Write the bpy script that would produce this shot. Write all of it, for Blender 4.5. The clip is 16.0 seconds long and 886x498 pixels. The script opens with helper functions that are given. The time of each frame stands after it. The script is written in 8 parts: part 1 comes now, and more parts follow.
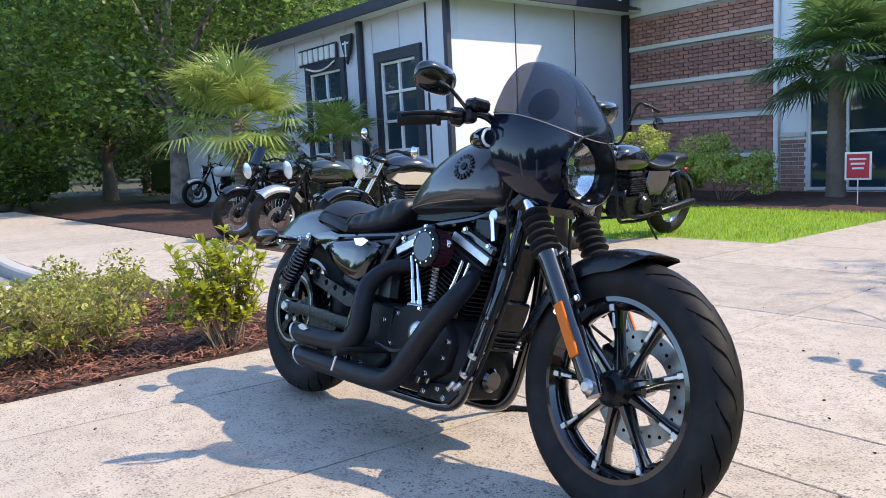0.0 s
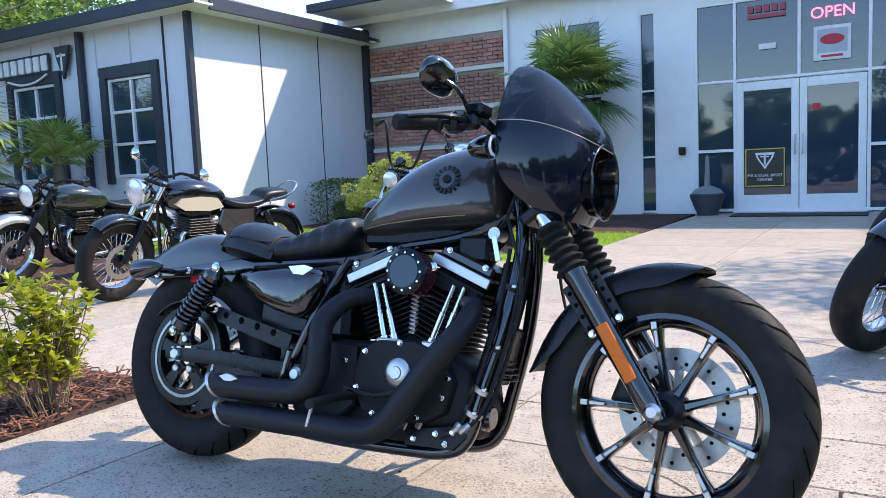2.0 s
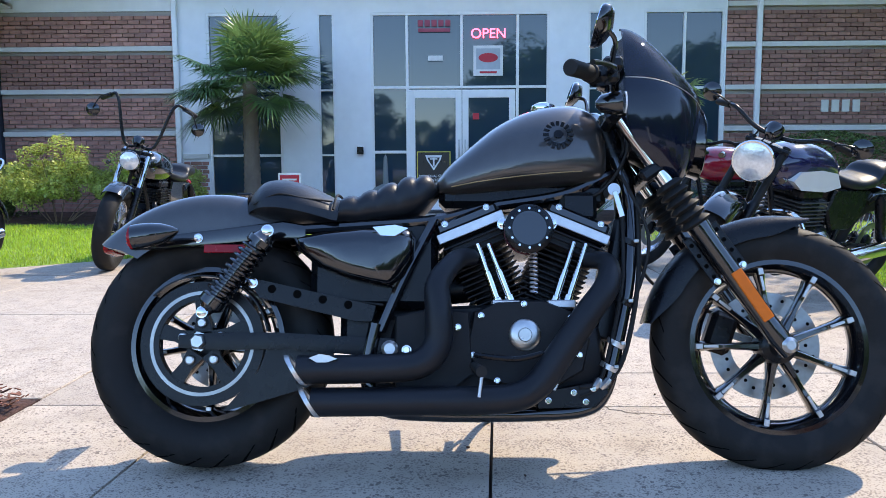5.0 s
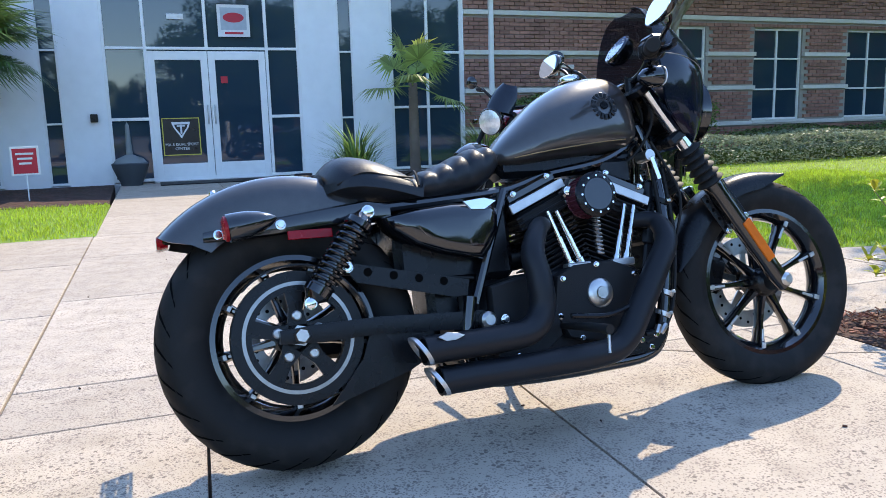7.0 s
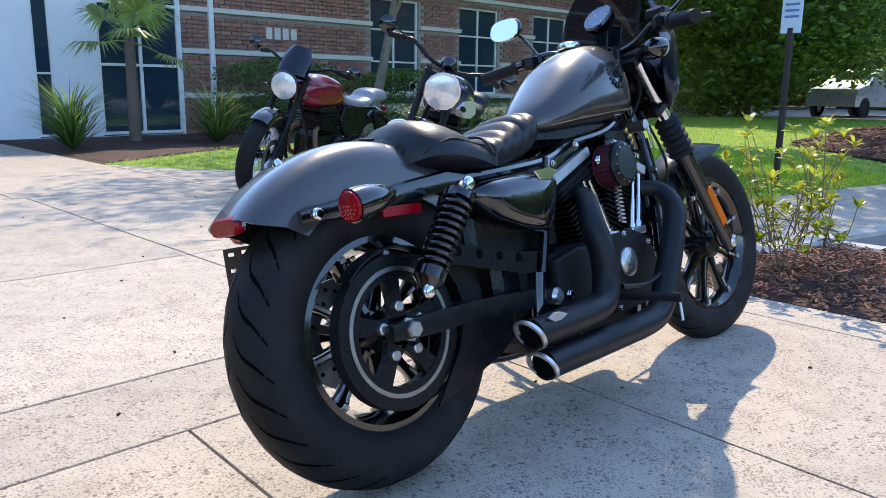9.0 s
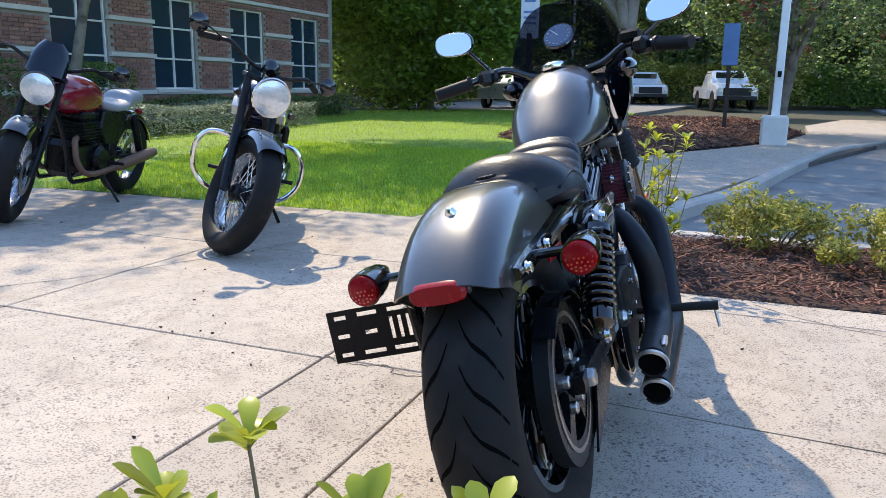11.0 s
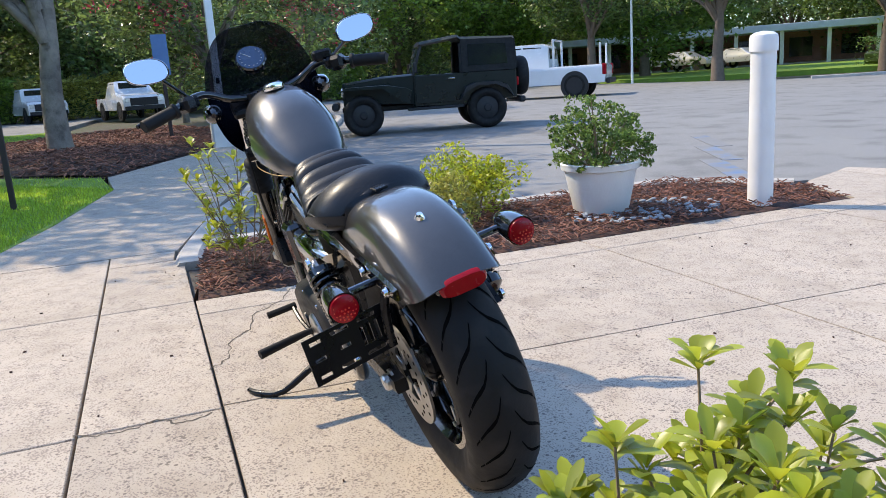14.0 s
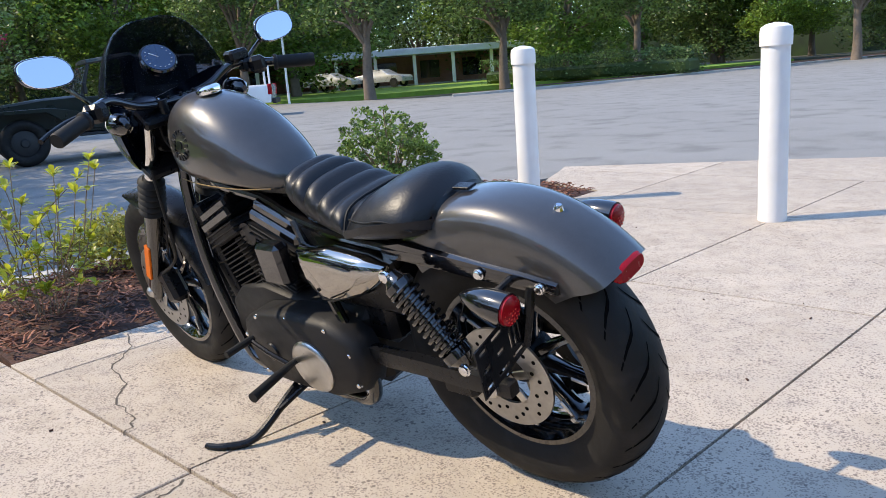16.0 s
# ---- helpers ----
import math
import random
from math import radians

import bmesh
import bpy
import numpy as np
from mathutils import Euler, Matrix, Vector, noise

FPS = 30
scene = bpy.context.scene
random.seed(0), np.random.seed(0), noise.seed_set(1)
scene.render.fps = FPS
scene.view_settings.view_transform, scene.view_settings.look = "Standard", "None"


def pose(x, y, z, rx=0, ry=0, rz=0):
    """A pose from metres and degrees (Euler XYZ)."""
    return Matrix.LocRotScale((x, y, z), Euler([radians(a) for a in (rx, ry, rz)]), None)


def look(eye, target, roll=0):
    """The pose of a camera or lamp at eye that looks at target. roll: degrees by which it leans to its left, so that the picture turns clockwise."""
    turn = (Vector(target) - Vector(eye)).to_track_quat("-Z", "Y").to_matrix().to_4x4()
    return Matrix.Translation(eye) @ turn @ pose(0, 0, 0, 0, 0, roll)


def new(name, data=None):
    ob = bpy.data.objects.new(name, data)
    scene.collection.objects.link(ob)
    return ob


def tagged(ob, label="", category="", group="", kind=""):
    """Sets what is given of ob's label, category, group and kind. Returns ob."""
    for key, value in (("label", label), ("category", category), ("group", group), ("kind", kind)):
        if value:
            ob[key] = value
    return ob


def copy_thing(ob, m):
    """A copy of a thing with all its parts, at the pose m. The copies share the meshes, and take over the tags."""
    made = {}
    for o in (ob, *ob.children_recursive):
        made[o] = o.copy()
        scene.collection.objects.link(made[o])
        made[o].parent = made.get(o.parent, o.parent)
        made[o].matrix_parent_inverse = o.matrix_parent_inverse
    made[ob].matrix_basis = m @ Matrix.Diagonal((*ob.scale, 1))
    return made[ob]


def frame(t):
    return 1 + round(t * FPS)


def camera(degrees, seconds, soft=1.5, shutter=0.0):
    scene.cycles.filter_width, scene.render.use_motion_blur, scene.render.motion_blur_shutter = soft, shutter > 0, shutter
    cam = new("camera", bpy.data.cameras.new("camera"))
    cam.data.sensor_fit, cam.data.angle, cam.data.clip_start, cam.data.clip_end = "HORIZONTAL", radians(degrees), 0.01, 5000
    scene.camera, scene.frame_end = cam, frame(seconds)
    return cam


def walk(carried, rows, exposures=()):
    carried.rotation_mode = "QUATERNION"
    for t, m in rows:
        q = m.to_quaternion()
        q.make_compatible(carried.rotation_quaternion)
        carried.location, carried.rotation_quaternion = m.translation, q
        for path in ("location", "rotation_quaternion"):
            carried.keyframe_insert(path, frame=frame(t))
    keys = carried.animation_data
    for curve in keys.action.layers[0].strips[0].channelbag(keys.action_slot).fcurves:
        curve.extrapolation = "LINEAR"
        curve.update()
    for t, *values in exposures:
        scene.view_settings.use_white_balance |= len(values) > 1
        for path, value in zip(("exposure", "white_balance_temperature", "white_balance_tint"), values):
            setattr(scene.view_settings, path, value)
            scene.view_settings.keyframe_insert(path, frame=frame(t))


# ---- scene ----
cam = camera(60.0, 16.0, soft=0.75)
PATH = [
    (0, (2.735, -1.455, 0.923), (1.172, -0.23, 0.68), -2.8),
    (0.5, (2.619, -1.585, 0.925), (1.181, -0.213, 0.701), -2.7),
    (1, (2.391, -1.64, 0.912), (1.086, -0.14, 0.704), -2.6),
    (1.5, (2.176, -1.688, 0.907), (1.015, -0.072, 0.708), -2.6),
    (2, (1.97, -1.757, 0.908), (0.964, -0.04, 0.706), -2.5),
    (2.2, (1.897, -1.776, 0.885), (0.964, -0.017, 0.692), -2.1),
    (2.5, (1.776, -1.782, 0.866), (0.939, 0.023, 0.661), -2.0),
    (3, (1.585, -1.81, 0.848), (0.91, 0.061, 0.645), -1.1),
    (3.5, (1.383, -1.927, 0.842), (0.857, -0.009, 0.638), -0.5),
    (4, (1.171, -2.023, 0.823), (0.804, -0.067, 0.627), 0.1),
    (4.2, (1.069, -2.024, 0.81), (0.762, -0.057, 0.613), 0.1),
    (6.5, (-0.062, -1.929, 0.805), (0.444, -0.017, 0.511), -1.4),
    (7, (-0.295, -1.873, 0.85), (0.395, -0.024, 0.525), -1.6),
    (7.5, (-0.446, -1.721, 0.826), (0.43, 0.042, 0.476), -1.3),
    (8, (-0.6, -1.494, 0.831), (0.457, 0.162, 0.457), -0.7),
    (8.5, (-0.798, -1.36, 0.837), (0.421, 0.174, 0.438), 0.0),
    (10.8, (-1.382, -0.441, 0.885), (0.404, 0.358, 0.473), 1.1),
    (11, (-1.386, -0.358, 0.905), (0.432, 0.363, 0.486), 0.8),
    (11.5, (-1.47, -0.242, 0.925), (0.417, 0.27, 0.502), -0.1),
    (12, (-1.619, -0.159, 0.955), (0.317, 0.116, 0.536), -1.1),
    (12.5, (-1.668, -0.019, 0.945), (0.287, 0.019, 0.526), -2.1),
    (13, (-1.696, 0.171, 0.948), (0.247, -0.03, 0.519), -2.8),
    (13.5, (-1.719, 0.372, 0.969), (0.182, -0.071, 0.533), -3.4),
    (14, (-1.588, 0.598, 0.959), (0.242, -0.079, 0.521), -3.9),
    (14.5, (-1.473, 0.812, 0.972), (0.263, -0.078, 0.533), -4.5),
    (15, (-1.384, 1.031, 1.004), (0.236, -0.057, 0.567), -4.5),
    (15.5, (-1.213, 1.191, 0.978), (0.275, -0.071, 0.54), -4.6),
    (16, (-1.012, 1.334, 0.962), (0.338, -0.073, 0.515), -4.3),
]
walk(cam, [(t, look(eye, target, roll)) for t, eye, target, roll in PATH],
     exposures=[(0, 1.68, 7550, 10), (1.5, 1.74, 7350, 10), (4.0, 1.75, 7200, 10), (7.0, 1.75, 7300, 8), (8.5, 1.72, 7350, 8), (11.0, 1.61, 7500, 8), (16.0, 1.54, 7600, 8)])

# ---------- light ----------
SUN_AZ, SUN_EL = 41.5, 47.0          # degrees: direction to the sun from +x towards +y, and its height
world = bpy.data.worlds.new("sky")
scene.world = world
world.use_nodes = True
wn = world.node_tree.nodes
sky = wn.new("ShaderNodeTexSky")
sky.sky_type = 'NISHITA'
sky.sun_disc = False
sky.sun_elevation = radians(SUN_EL)
sky.sun_rotation = radians(90 - SUN_AZ)
sky.air_density, sky.dust_density, sky.ozone_density = 1.0, 0.25, 3.0
tone = wn.new("ShaderNodeMix")
tone.data_type, tone.blend_type = 'RGBA', 'MULTIPLY'
tone.inputs[0].default_value = 1.0
tone.inputs[7].default_value = (0.86, 0.98, 1.16, 1)
world.node_tree.links.new(sky.outputs[0], tone.inputs[6])
world.node_tree.links.new(tone.outputs[2], wn["Background"].inputs[0])
wn["Background"].inputs[1].default_value = 0.15
sd = bpy.data.lights.new("sun", 'SUN')
sd.energy, sd.angle, sd.color = 1.85, radians(0.53), (1.0, 0.90, 0.77)
sun = new("sun", sd)
az, el = radians(SUN_AZ), radians(SUN_EL)
sun_way = Vector((math.cos(el) * math.cos(az), math.cos(el) * math.sin(az), math.sin(el)))
sun.matrix_basis = look(sun_way * 60, (0, 0, 0))


# ---------- mesh building ----------
class Mesh:
    """Collects vertices and faces of one part."""

    def __init__(self):
        self.v, self.f = [], []

    def add(self, verts, faces):
        n = len(self.v)
        self.v.extend(tuple(p) for p in verts)
        self.f.extend(tuple(i + n for i in q) for q in faces)
        return self

    def box(self, c, s, bevel=0.004, rot=None):
        """A box with chamfered edges: centre, size."""
        hx, hy, hz = s[0] / 2, s[1] / 2, s[2] / 2
        b = min(bevel, hx * .49, hy * .49, hz * .49)
        vs, idx = [], {}
        for sx in (-1, 1):
            for sy in (-1, 1):
                for sz in (-1, 1):
                    for k in range(3):
                        p = [sx * (hx - b), sy * (hy - b), sz * (hz - b)]
                        p[k] = (sx * hx, sy * hy, sz * hz)[k]
                        idx[sx, sy, sz, k] = len(vs)
                        vs.append(Vector(p))
        fs = []
        for k in range(3):
            i, j = (k + 1) % 3, (k + 2) % 3
            for sg in (-1, 1):
                q = []
                for a, bb in ((-1, -1), (1, -1), (1, 1), (-1, 1)):
                    t = [0, 0, 0]
                    t[k], t[i], t[j] = sg, a, bb
                    q.append(idx[t[0], t[1], t[2], k])
                fs.append(q if sg > 0 else q[::-1])
            for a in (-1, 1):
                for bb in (-1, 1):
                    lo, hi = [0, 0, 0], [0, 0, 0]
                    lo[k], hi[k] = -1, 1
                    lo[i] = hi[i] = a
                    lo[j] = hi[j] = bb
                    q = [idx[(*lo, i)], idx[(*hi, i)], idx[(*hi, j)], idx[(*lo, j)]]
                    fs.append(q if a * bb < 0 else q[::-1])
        for sx in (-1, 1):
            for sy in (-1, 1):
                for sz in (-1, 1):
                    q = [idx[sx, sy, sz, k] for k in range(3)]
                    fs.append(q if sx * sy * sz > 0 else q[::-1])
        m = rot.to_3x3() if rot is not None else Matrix.Identity(3)
        c = Vector(c)
        return self.add([c + m @ p for p in vs], fs)

    def rings(self, rings, close=True, caps=True):
        """Skin over rings of equal length."""
        n = len(rings[0])
        vs = [p for r in rings for p in r]
        fs = []
        for a in range(len(rings) - 1):
            for b in range(n if close else n - 1):
                c = (b + 1) % n
                fs.append((a * n + b, a * n + c, (a + 1) * n + c, (a + 1) * n + b))
        if caps and close:
            fs.append(tuple(range(n))[::-1])
            fs.append(tuple((len(rings) - 1) * n + k for k in range(n)))
        return self.add(vs, fs)

    def cyl(self, p0, p1, r0, r1=None, seg=16, caps=True):
        return self.lathe(p0, p1, [(0, r0), (1, r0 if r1 is None else r1)], seg, caps)

    def lathe(self, p0, p1, profile, seg=24, caps=True):
        """Turned about the line p0 to p1: rows of (place along it from 0 to 1, radius)."""
        p0, p1 = Vector(p0), Vector(p1)
        d = (p1 - p0).normalized()
        u = d.orthogonal().normalized()
        w = d.cross(u)
        rings = []
        for t, r in profile:
            c = p0.lerp(p1, t)
            rings.append([c + (u * math.cos(a) + w * math.sin(a)) * r for a in (2 * math.pi * k / seg for k in range(seg))])
        return self.rings(rings, True, caps)

    def wheel_lathe(self, c, profile, seg=72):
        """A closed profile of (y, radius) turned about the axle through c, along y."""
        n = len(profile)
        vs = [(c[0] + r * math.cos(a), c[1] + y, c[2] + r * math.sin(a)) for a in (2 * math.pi * k / seg for k in range(seg)) for y, r in profile]
        fs = [(k * n + i, k * n + (i + 1) % n, ((k + 1) % seg) * n + (i + 1) % n, ((k + 1) % seg) * n + i) for k in range(seg) for i in range(n)]
        return self.add(vs, fs)

    def tube(self, pts, r, seg=12, smooth=6, caps=True):
        """A round tube along a smooth line through the points. r: one radius or one for each point."""
        pts = [Vector(p) for p in pts]
        rad = list(r) if isinstance(r, (list, tuple)) else [r] * len(pts)
        if smooth > 1 and len(pts) > 2:
            q, rr = [], []
            for i in range(len(pts) - 1):
                a, b = pts[max(i - 1, 0)], pts[i]
                c, d = pts[i + 1], pts[min(i + 2, len(pts) - 1)]
                for k in range(smooth):
                    t = k / smooth
                    q.append(0.5 * ((2 * b) + (c - a) * t + (2 * a - 5 * b + 4 * c - d) * t * t + (3 * b - a - 3 * c + d) * t ** 3))
                    rr.append(rad[i] + (rad[i + 1] - rad[i]) * t)
            pts, rad = q + [pts[-1]], rr + [rad[-1]]
        rings, u = [], None
        for i, p in enumerate(pts):
            d = (pts[min(i + 1, len(pts) - 1)] - pts[max(i - 1, 0)]).normalized()
            u = d.orthogonal().normalized() if u is None else (u - d * u.dot(d)).normalized()
            w = d.cross(u)
            rings.append([p + (u * math.cos(a) + w * math.sin(a)) * rad[i] for a in (2 * math.pi * k / seg for k in range(seg))])
        return self.rings(rings, True, caps)

    def prism(self, pts, y0, y1, plane="xz", bevel=0.0):
        """A flat outline given thickness. plane: the two axes of the outline."""
        ax = ["xyz".index(c) for c in plane]
        k = 3 - sum(ax)

        def at(p, y):
            q = [0, 0, 0]
            q[ax[0]], q[ax[1]], q[k] = p[0], p[1], y
            return q
        cx, cy = sum(p[0] for p in pts) / len(pts), sum(p[1] for p in pts) / len(pts)

        def inner(p):
            dx, dy = cx - p[0], cy - p[1]
            d = math.hypot(dx, dy) or 1
            return (p[0] + dx / d * bevel, p[1] + dy / d * bevel)
        s = 1 if y1 > y0 else -1
        rs = [[at(p, y0) for p in pts], [at(p, y1) for p in pts]]
        if bevel:
            rs = [[at(inner(p), y0) for p in pts], [at(p, y0 + s * bevel) for p in pts], [at(p, y1 - s * bevel) for p in pts], [at(inner(p), y1) for p in pts]]
        return self.rings(rs)

    def shell(self, grid, thick):
        """A sheet (rows of points) given thickness inward along its normals."""
        nr, nc = len(grid), len(grid[0])
        g = [[Vector(p) for p in row] for row in grid]
        inn = []
        for i in range(nr):
            row = []
            for j in range(nc):
                a = g[min(i + 1, nr - 1)][j] - g[max(i - 1, 0)][j]
                b = g[i][min(j + 1, nc - 1)] - g[i][max(j - 1, 0)]
                nn = a.cross(b)
                row.append(g[i][j] - nn.normalized() * thick if nn.length > 1e-12 else g[i][j])
            inn.append(row)
        vs = [p for r in g for p in r] + [p for r in inn for p in r]
        o, fs = nr * nc, []
        for i in range(nr - 1):
            for j in range(nc - 1):
                q = (i * nc + j, (i + 1) * nc + j, (i + 1) * nc + j + 1, i * nc + j + 1)
                fs.append(q)
                fs.append(tuple(k + o for k in q[::-1]))
        edge = [(0, j) for j in range(nc)] + [(i, nc - 1) for i in range(1, nr)] + [(nr - 1, j) for j in range(nc - 2, -1, -1)] + [(i, 0) for i in range(nr - 2, 0, -1)]
        for (a, b), (c, d) in zip(edge, edge[1:] + edge[:1]):
            fs.append((a * nc + b, c * nc + d, c * nc + d + o, a * nc + b + o))
        return self.add(vs, fs)

    def data(self, name, material=None, smooth=35):
        me = bpy.data.meshes.new(name)
        me.from_pydata(self.v, [], self.f)
        if material:
            me.materials.append(material)
        if smooth:
            me.polygons.foreach_set("use_smooth", [True] * len(me.polygons))
            me.set_sharp_from_angle(angle=radians(smooth))
        return me


def fix(me):
    """Turns all faces outward."""
    b = bmesh.new()
    b.from_mesh(me)
    bmesh.ops.recalc_face_normals(b, faces=b.faces)
    b.to_mesh(me)
    b.free()
    return me


made = []


def part(name, m, material, parent=None, label="", smooth=35, place=None):
    """One mesh object under a thing."""
    me = m if isinstance(m, bpy.types.Mesh) else fix(m.data(name, material, smooth))
    ob = new(name, me)
    made.append(ob)
    ob.parent = parent
    if place is not None:
        ob.matrix_basis = place
    if label:
        ob["label"] = label
    return ob


def thing(name, m, label, category, group="", kind=""):
    """An empty at a thing's base, for its parts."""
    ob = new(name)
    ob.empty_display_size = 0.1
    ob.matrix_basis = m
    return tagged(ob, label, category, group, kind)


def structure(name, m, material, label, category, smooth=0):
    return tagged(part(name, m, material, None, "", smooth), label, category, kind="structure")


# ---------- materials ----------
def mat(name, col, rough=0.5, metal=0.0, var=0.12, scale=12.0, bump=0.0, bscale=120.0, coat=0.0, spec=0.5, col2=None, mix=0.0):
    """A surface with colour variation at two scales, uneven gloss and fine relief. col2: a second colour in patches, mix: how much of it."""
    m = bpy.data.materials.new(name)
    m.use_nodes = True
    nt = m.node_tree
    bs = nt.nodes["Principled BSDF"]
    tc = nt.nodes.new("ShaderNodeTexCoord")

    def noise_node(sc, detail=4.0):
        n = nt.nodes.new("ShaderNodeTexNoise")
        n.inputs["Scale"].default_value = sc
        n.inputs["Detail"].default_value = detail
        nt.links.new(tc.outputs["Object"], n.inputs["Vector"])
        return n
    a, b = noise_node(scale), noise_node(scale * 0.13, 3)
    add = nt.nodes.new("ShaderNodeMath")
    add.operation = 'ADD'
    nt.links.new(a.outputs[0], add.inputs[0])
    nt.links.new(b.outputs[0], add.inputs[1])
    mr = nt.nodes.new("ShaderNodeMapRange")
    mr.inputs["From Min"].default_value, mr.inputs["From Max"].default_value = 0.6, 1.4
    mr.inputs["To Min"].default_value, mr.inputs["To Max"].default_value = 1 - var, 1 + var
    nt.links.new(add.outputs[0], mr.inputs[0])
    mul = nt.nodes.new("ShaderNodeMix")
    mul.data_type, mul.blend_type = 'RGBA', 'MULTIPLY'
    mul.inputs[0].default_value = 1.0
    mul.inputs[6].default_value = (*col, 1)
    nt.links.new(mr.outputs[0], mul.inputs[7])
    out = mul.outputs[2]
    if col2:
        c = noise_node(scale * 0.5, 6)
        cr = nt.nodes.new("ShaderNodeMapRange")
        cr.inputs["From Min"].default_value, cr.inputs["From Max"].default_value = 0.62 - mix * 0.3, 0.78 - mix * 0.3
        nt.links.new(c.outputs[0], cr.inputs[0])
        mx = nt.nodes.new("ShaderNodeMix")
        mx.data_type = 'RGBA'
        nt.links.new(cr.outputs[0], mx.inputs[0])
        nt.links.new(out, mx.inputs[6])
        mx.inputs[7].default_value = (*col2, 1)
        out = mx.outputs[2]
    nt.links.new(out, bs.inputs["Base Color"])
    rr = nt.nodes.new("ShaderNodeMapRange")
    rr.inputs["From Min"].default_value, rr.inputs["From Max"].default_value = 0.3, 0.7
    rr.inputs["To Min"].default_value, rr.inputs["To Max"].default_value = max(0.02, rough * 0.85), min(1, rough * 1.15)
    nt.links.new(a.outputs[0], rr.inputs[0])
    nt.links.new(rr.outputs[0], bs.inputs["Roughness"])
    bs.inputs["Metallic"].default_value = metal
    bs.inputs["Coat Weight"].default_value = coat
    bs.inputs["Coat Roughness"].default_value = 0.04
    bs.inputs["Specular IOR Level"].default_value = spec
    if bump:
        n = noise_node(bscale, 5)
        bp = nt.nodes.new("ShaderNodeBump")
        bp.inputs["Strength"].default_value = 0.6
        bp.inputs["Distance"].default_value = bump
        nt.links.new(n.outputs[0], bp.inputs["Height"])
        nt.links.new(bp.outputs[0], bs.inputs["Normal"])
    return m


def random_tint(m, amount):
    """Shades each object with this material a little differently."""
    nt = m.node_tree
    bs = nt.nodes["Principled BSDF"]
    src = bs.inputs["Base Color"].links[0].from_socket
    oi = nt.nodes.new("ShaderNodeObjectInfo")
    mr = nt.nodes.new("ShaderNodeMapRange")
    mr.inputs["To Min"].default_value, mr.inputs["To Max"].default_value = 1 - amount, 1 + amount
    nt.links.new(oi.outputs["Random"], mr.inputs[0])
    mx = nt.nodes.new("ShaderNodeMix")
    mx.data_type, mx.blend_type = 'RGBA', 'MULTIPLY'
    mx.inputs[0].default_value = 1
    nt.links.new(src, mx.inputs[6])
    nt.links.new(mr.outputs[0], mx.inputs[7])
    nt.links.new(mx.outputs[2], bs.inputs["Base Color"])
    return m


def island_tint(m, amount):
    """Shades each loose piece of a mesh a little differently."""
    nt = m.node_tree
    bs = nt.nodes["Principled BSDF"]
    src = bs.inputs["Base Color"].links[0].from_socket
    ge = nt.nodes.new("ShaderNodeNewGeometry")
    mr = nt.nodes.new("ShaderNodeMapRange")
    mr.inputs["To Min"].default_value, mr.inputs["To Max"].default_value = 1 - amount, 1 + amount
    nt.links.new(ge.outputs["Random Per Island"], mr.inputs[0])
    mx = nt.nodes.new("ShaderNodeMix")
    mx.data_type, mx.blend_type = 'RGBA', 'MULTIPLY'
    mx.inputs[0].default_value = 1
    nt.links.new(src, mx.inputs[6])
    nt.links.new(mr.outputs[0], mx.inputs[7])
    nt.links.new(mx.outputs[2], bs.inputs["Base Color"])
    return m


def leaf_mat(name, col, amount=0.45, rough=0.45, through_light=0.35):
    """Leaves: each of its own shade, letting some light through."""
    m = island_tint(mat(name, col, rough, 0, 0.15, 3.0), amount)
    nt = m.node_tree
    bs = nt.nodes["Principled BSDF"]
    tr = nt.nodes.new("ShaderNodeBsdfTranslucent")
    mix = nt.nodes.new("ShaderNodeMixShader")
    mix.inputs[0].default_value = through_light
    col_out = bs.inputs["Base Color"].links[0].from_socket
    hs = nt.nodes.new("ShaderNodeHueSaturation")
    hs.inputs["Value"].default_value = 1.6
    hs.inputs["Hue"].default_value = 0.48
    nt.links.new(col_out, hs.inputs["Color"])
    nt.links.new(hs.outputs[0], tr.inputs[0])
    nt.links.new(bs.outputs[0], mix.inputs[1])
    nt.links.new(tr.outputs[0], mix.inputs[2])
    nt.links.new(mix.outputs[0], nt.nodes["Material Output"].inputs[0])
    return m


def glass_mat(name, tint, clear, rough=0.02, through_tint=None):
    """Thin glass: part gloss, part see-through in its tint."""
    m = bpy.data.materials.new(name)
    m.use_nodes = True
    nt = m.node_tree
    bs = nt.nodes["Principled BSDF"]
    bs.inputs["Base Color"].default_value = (*tint, 1)
    bs.inputs["Roughness"].default_value = rough
    bs.inputs["Specular IOR Level"].default_value = 1.0
    tp = nt.nodes.new("ShaderNodeBsdfTransparent")
    tp.inputs[0].default_value = (*(through_tint or tint), 1)
    mix = nt.nodes.new("ShaderNodeMixShader")
    mix.inputs[0].default_value = clear
    nt.links.new(bs.outputs[0], mix.inputs[1])
    nt.links.new(tp.outputs[0], mix.inputs[2])
    nt.links.new(mix.outputs[0], nt.nodes["Material Output"].inputs[0])
    return m


def glow_mat(name, col, strength):
    m = mat(name, col, 0.4)
    bs = m.node_tree.nodes["Principled BSDF"]
    bs.inputs["Emission Color"].default_value = (*col, 1)
    bs.inputs["Emission Strength"].default_value = strength
    return m


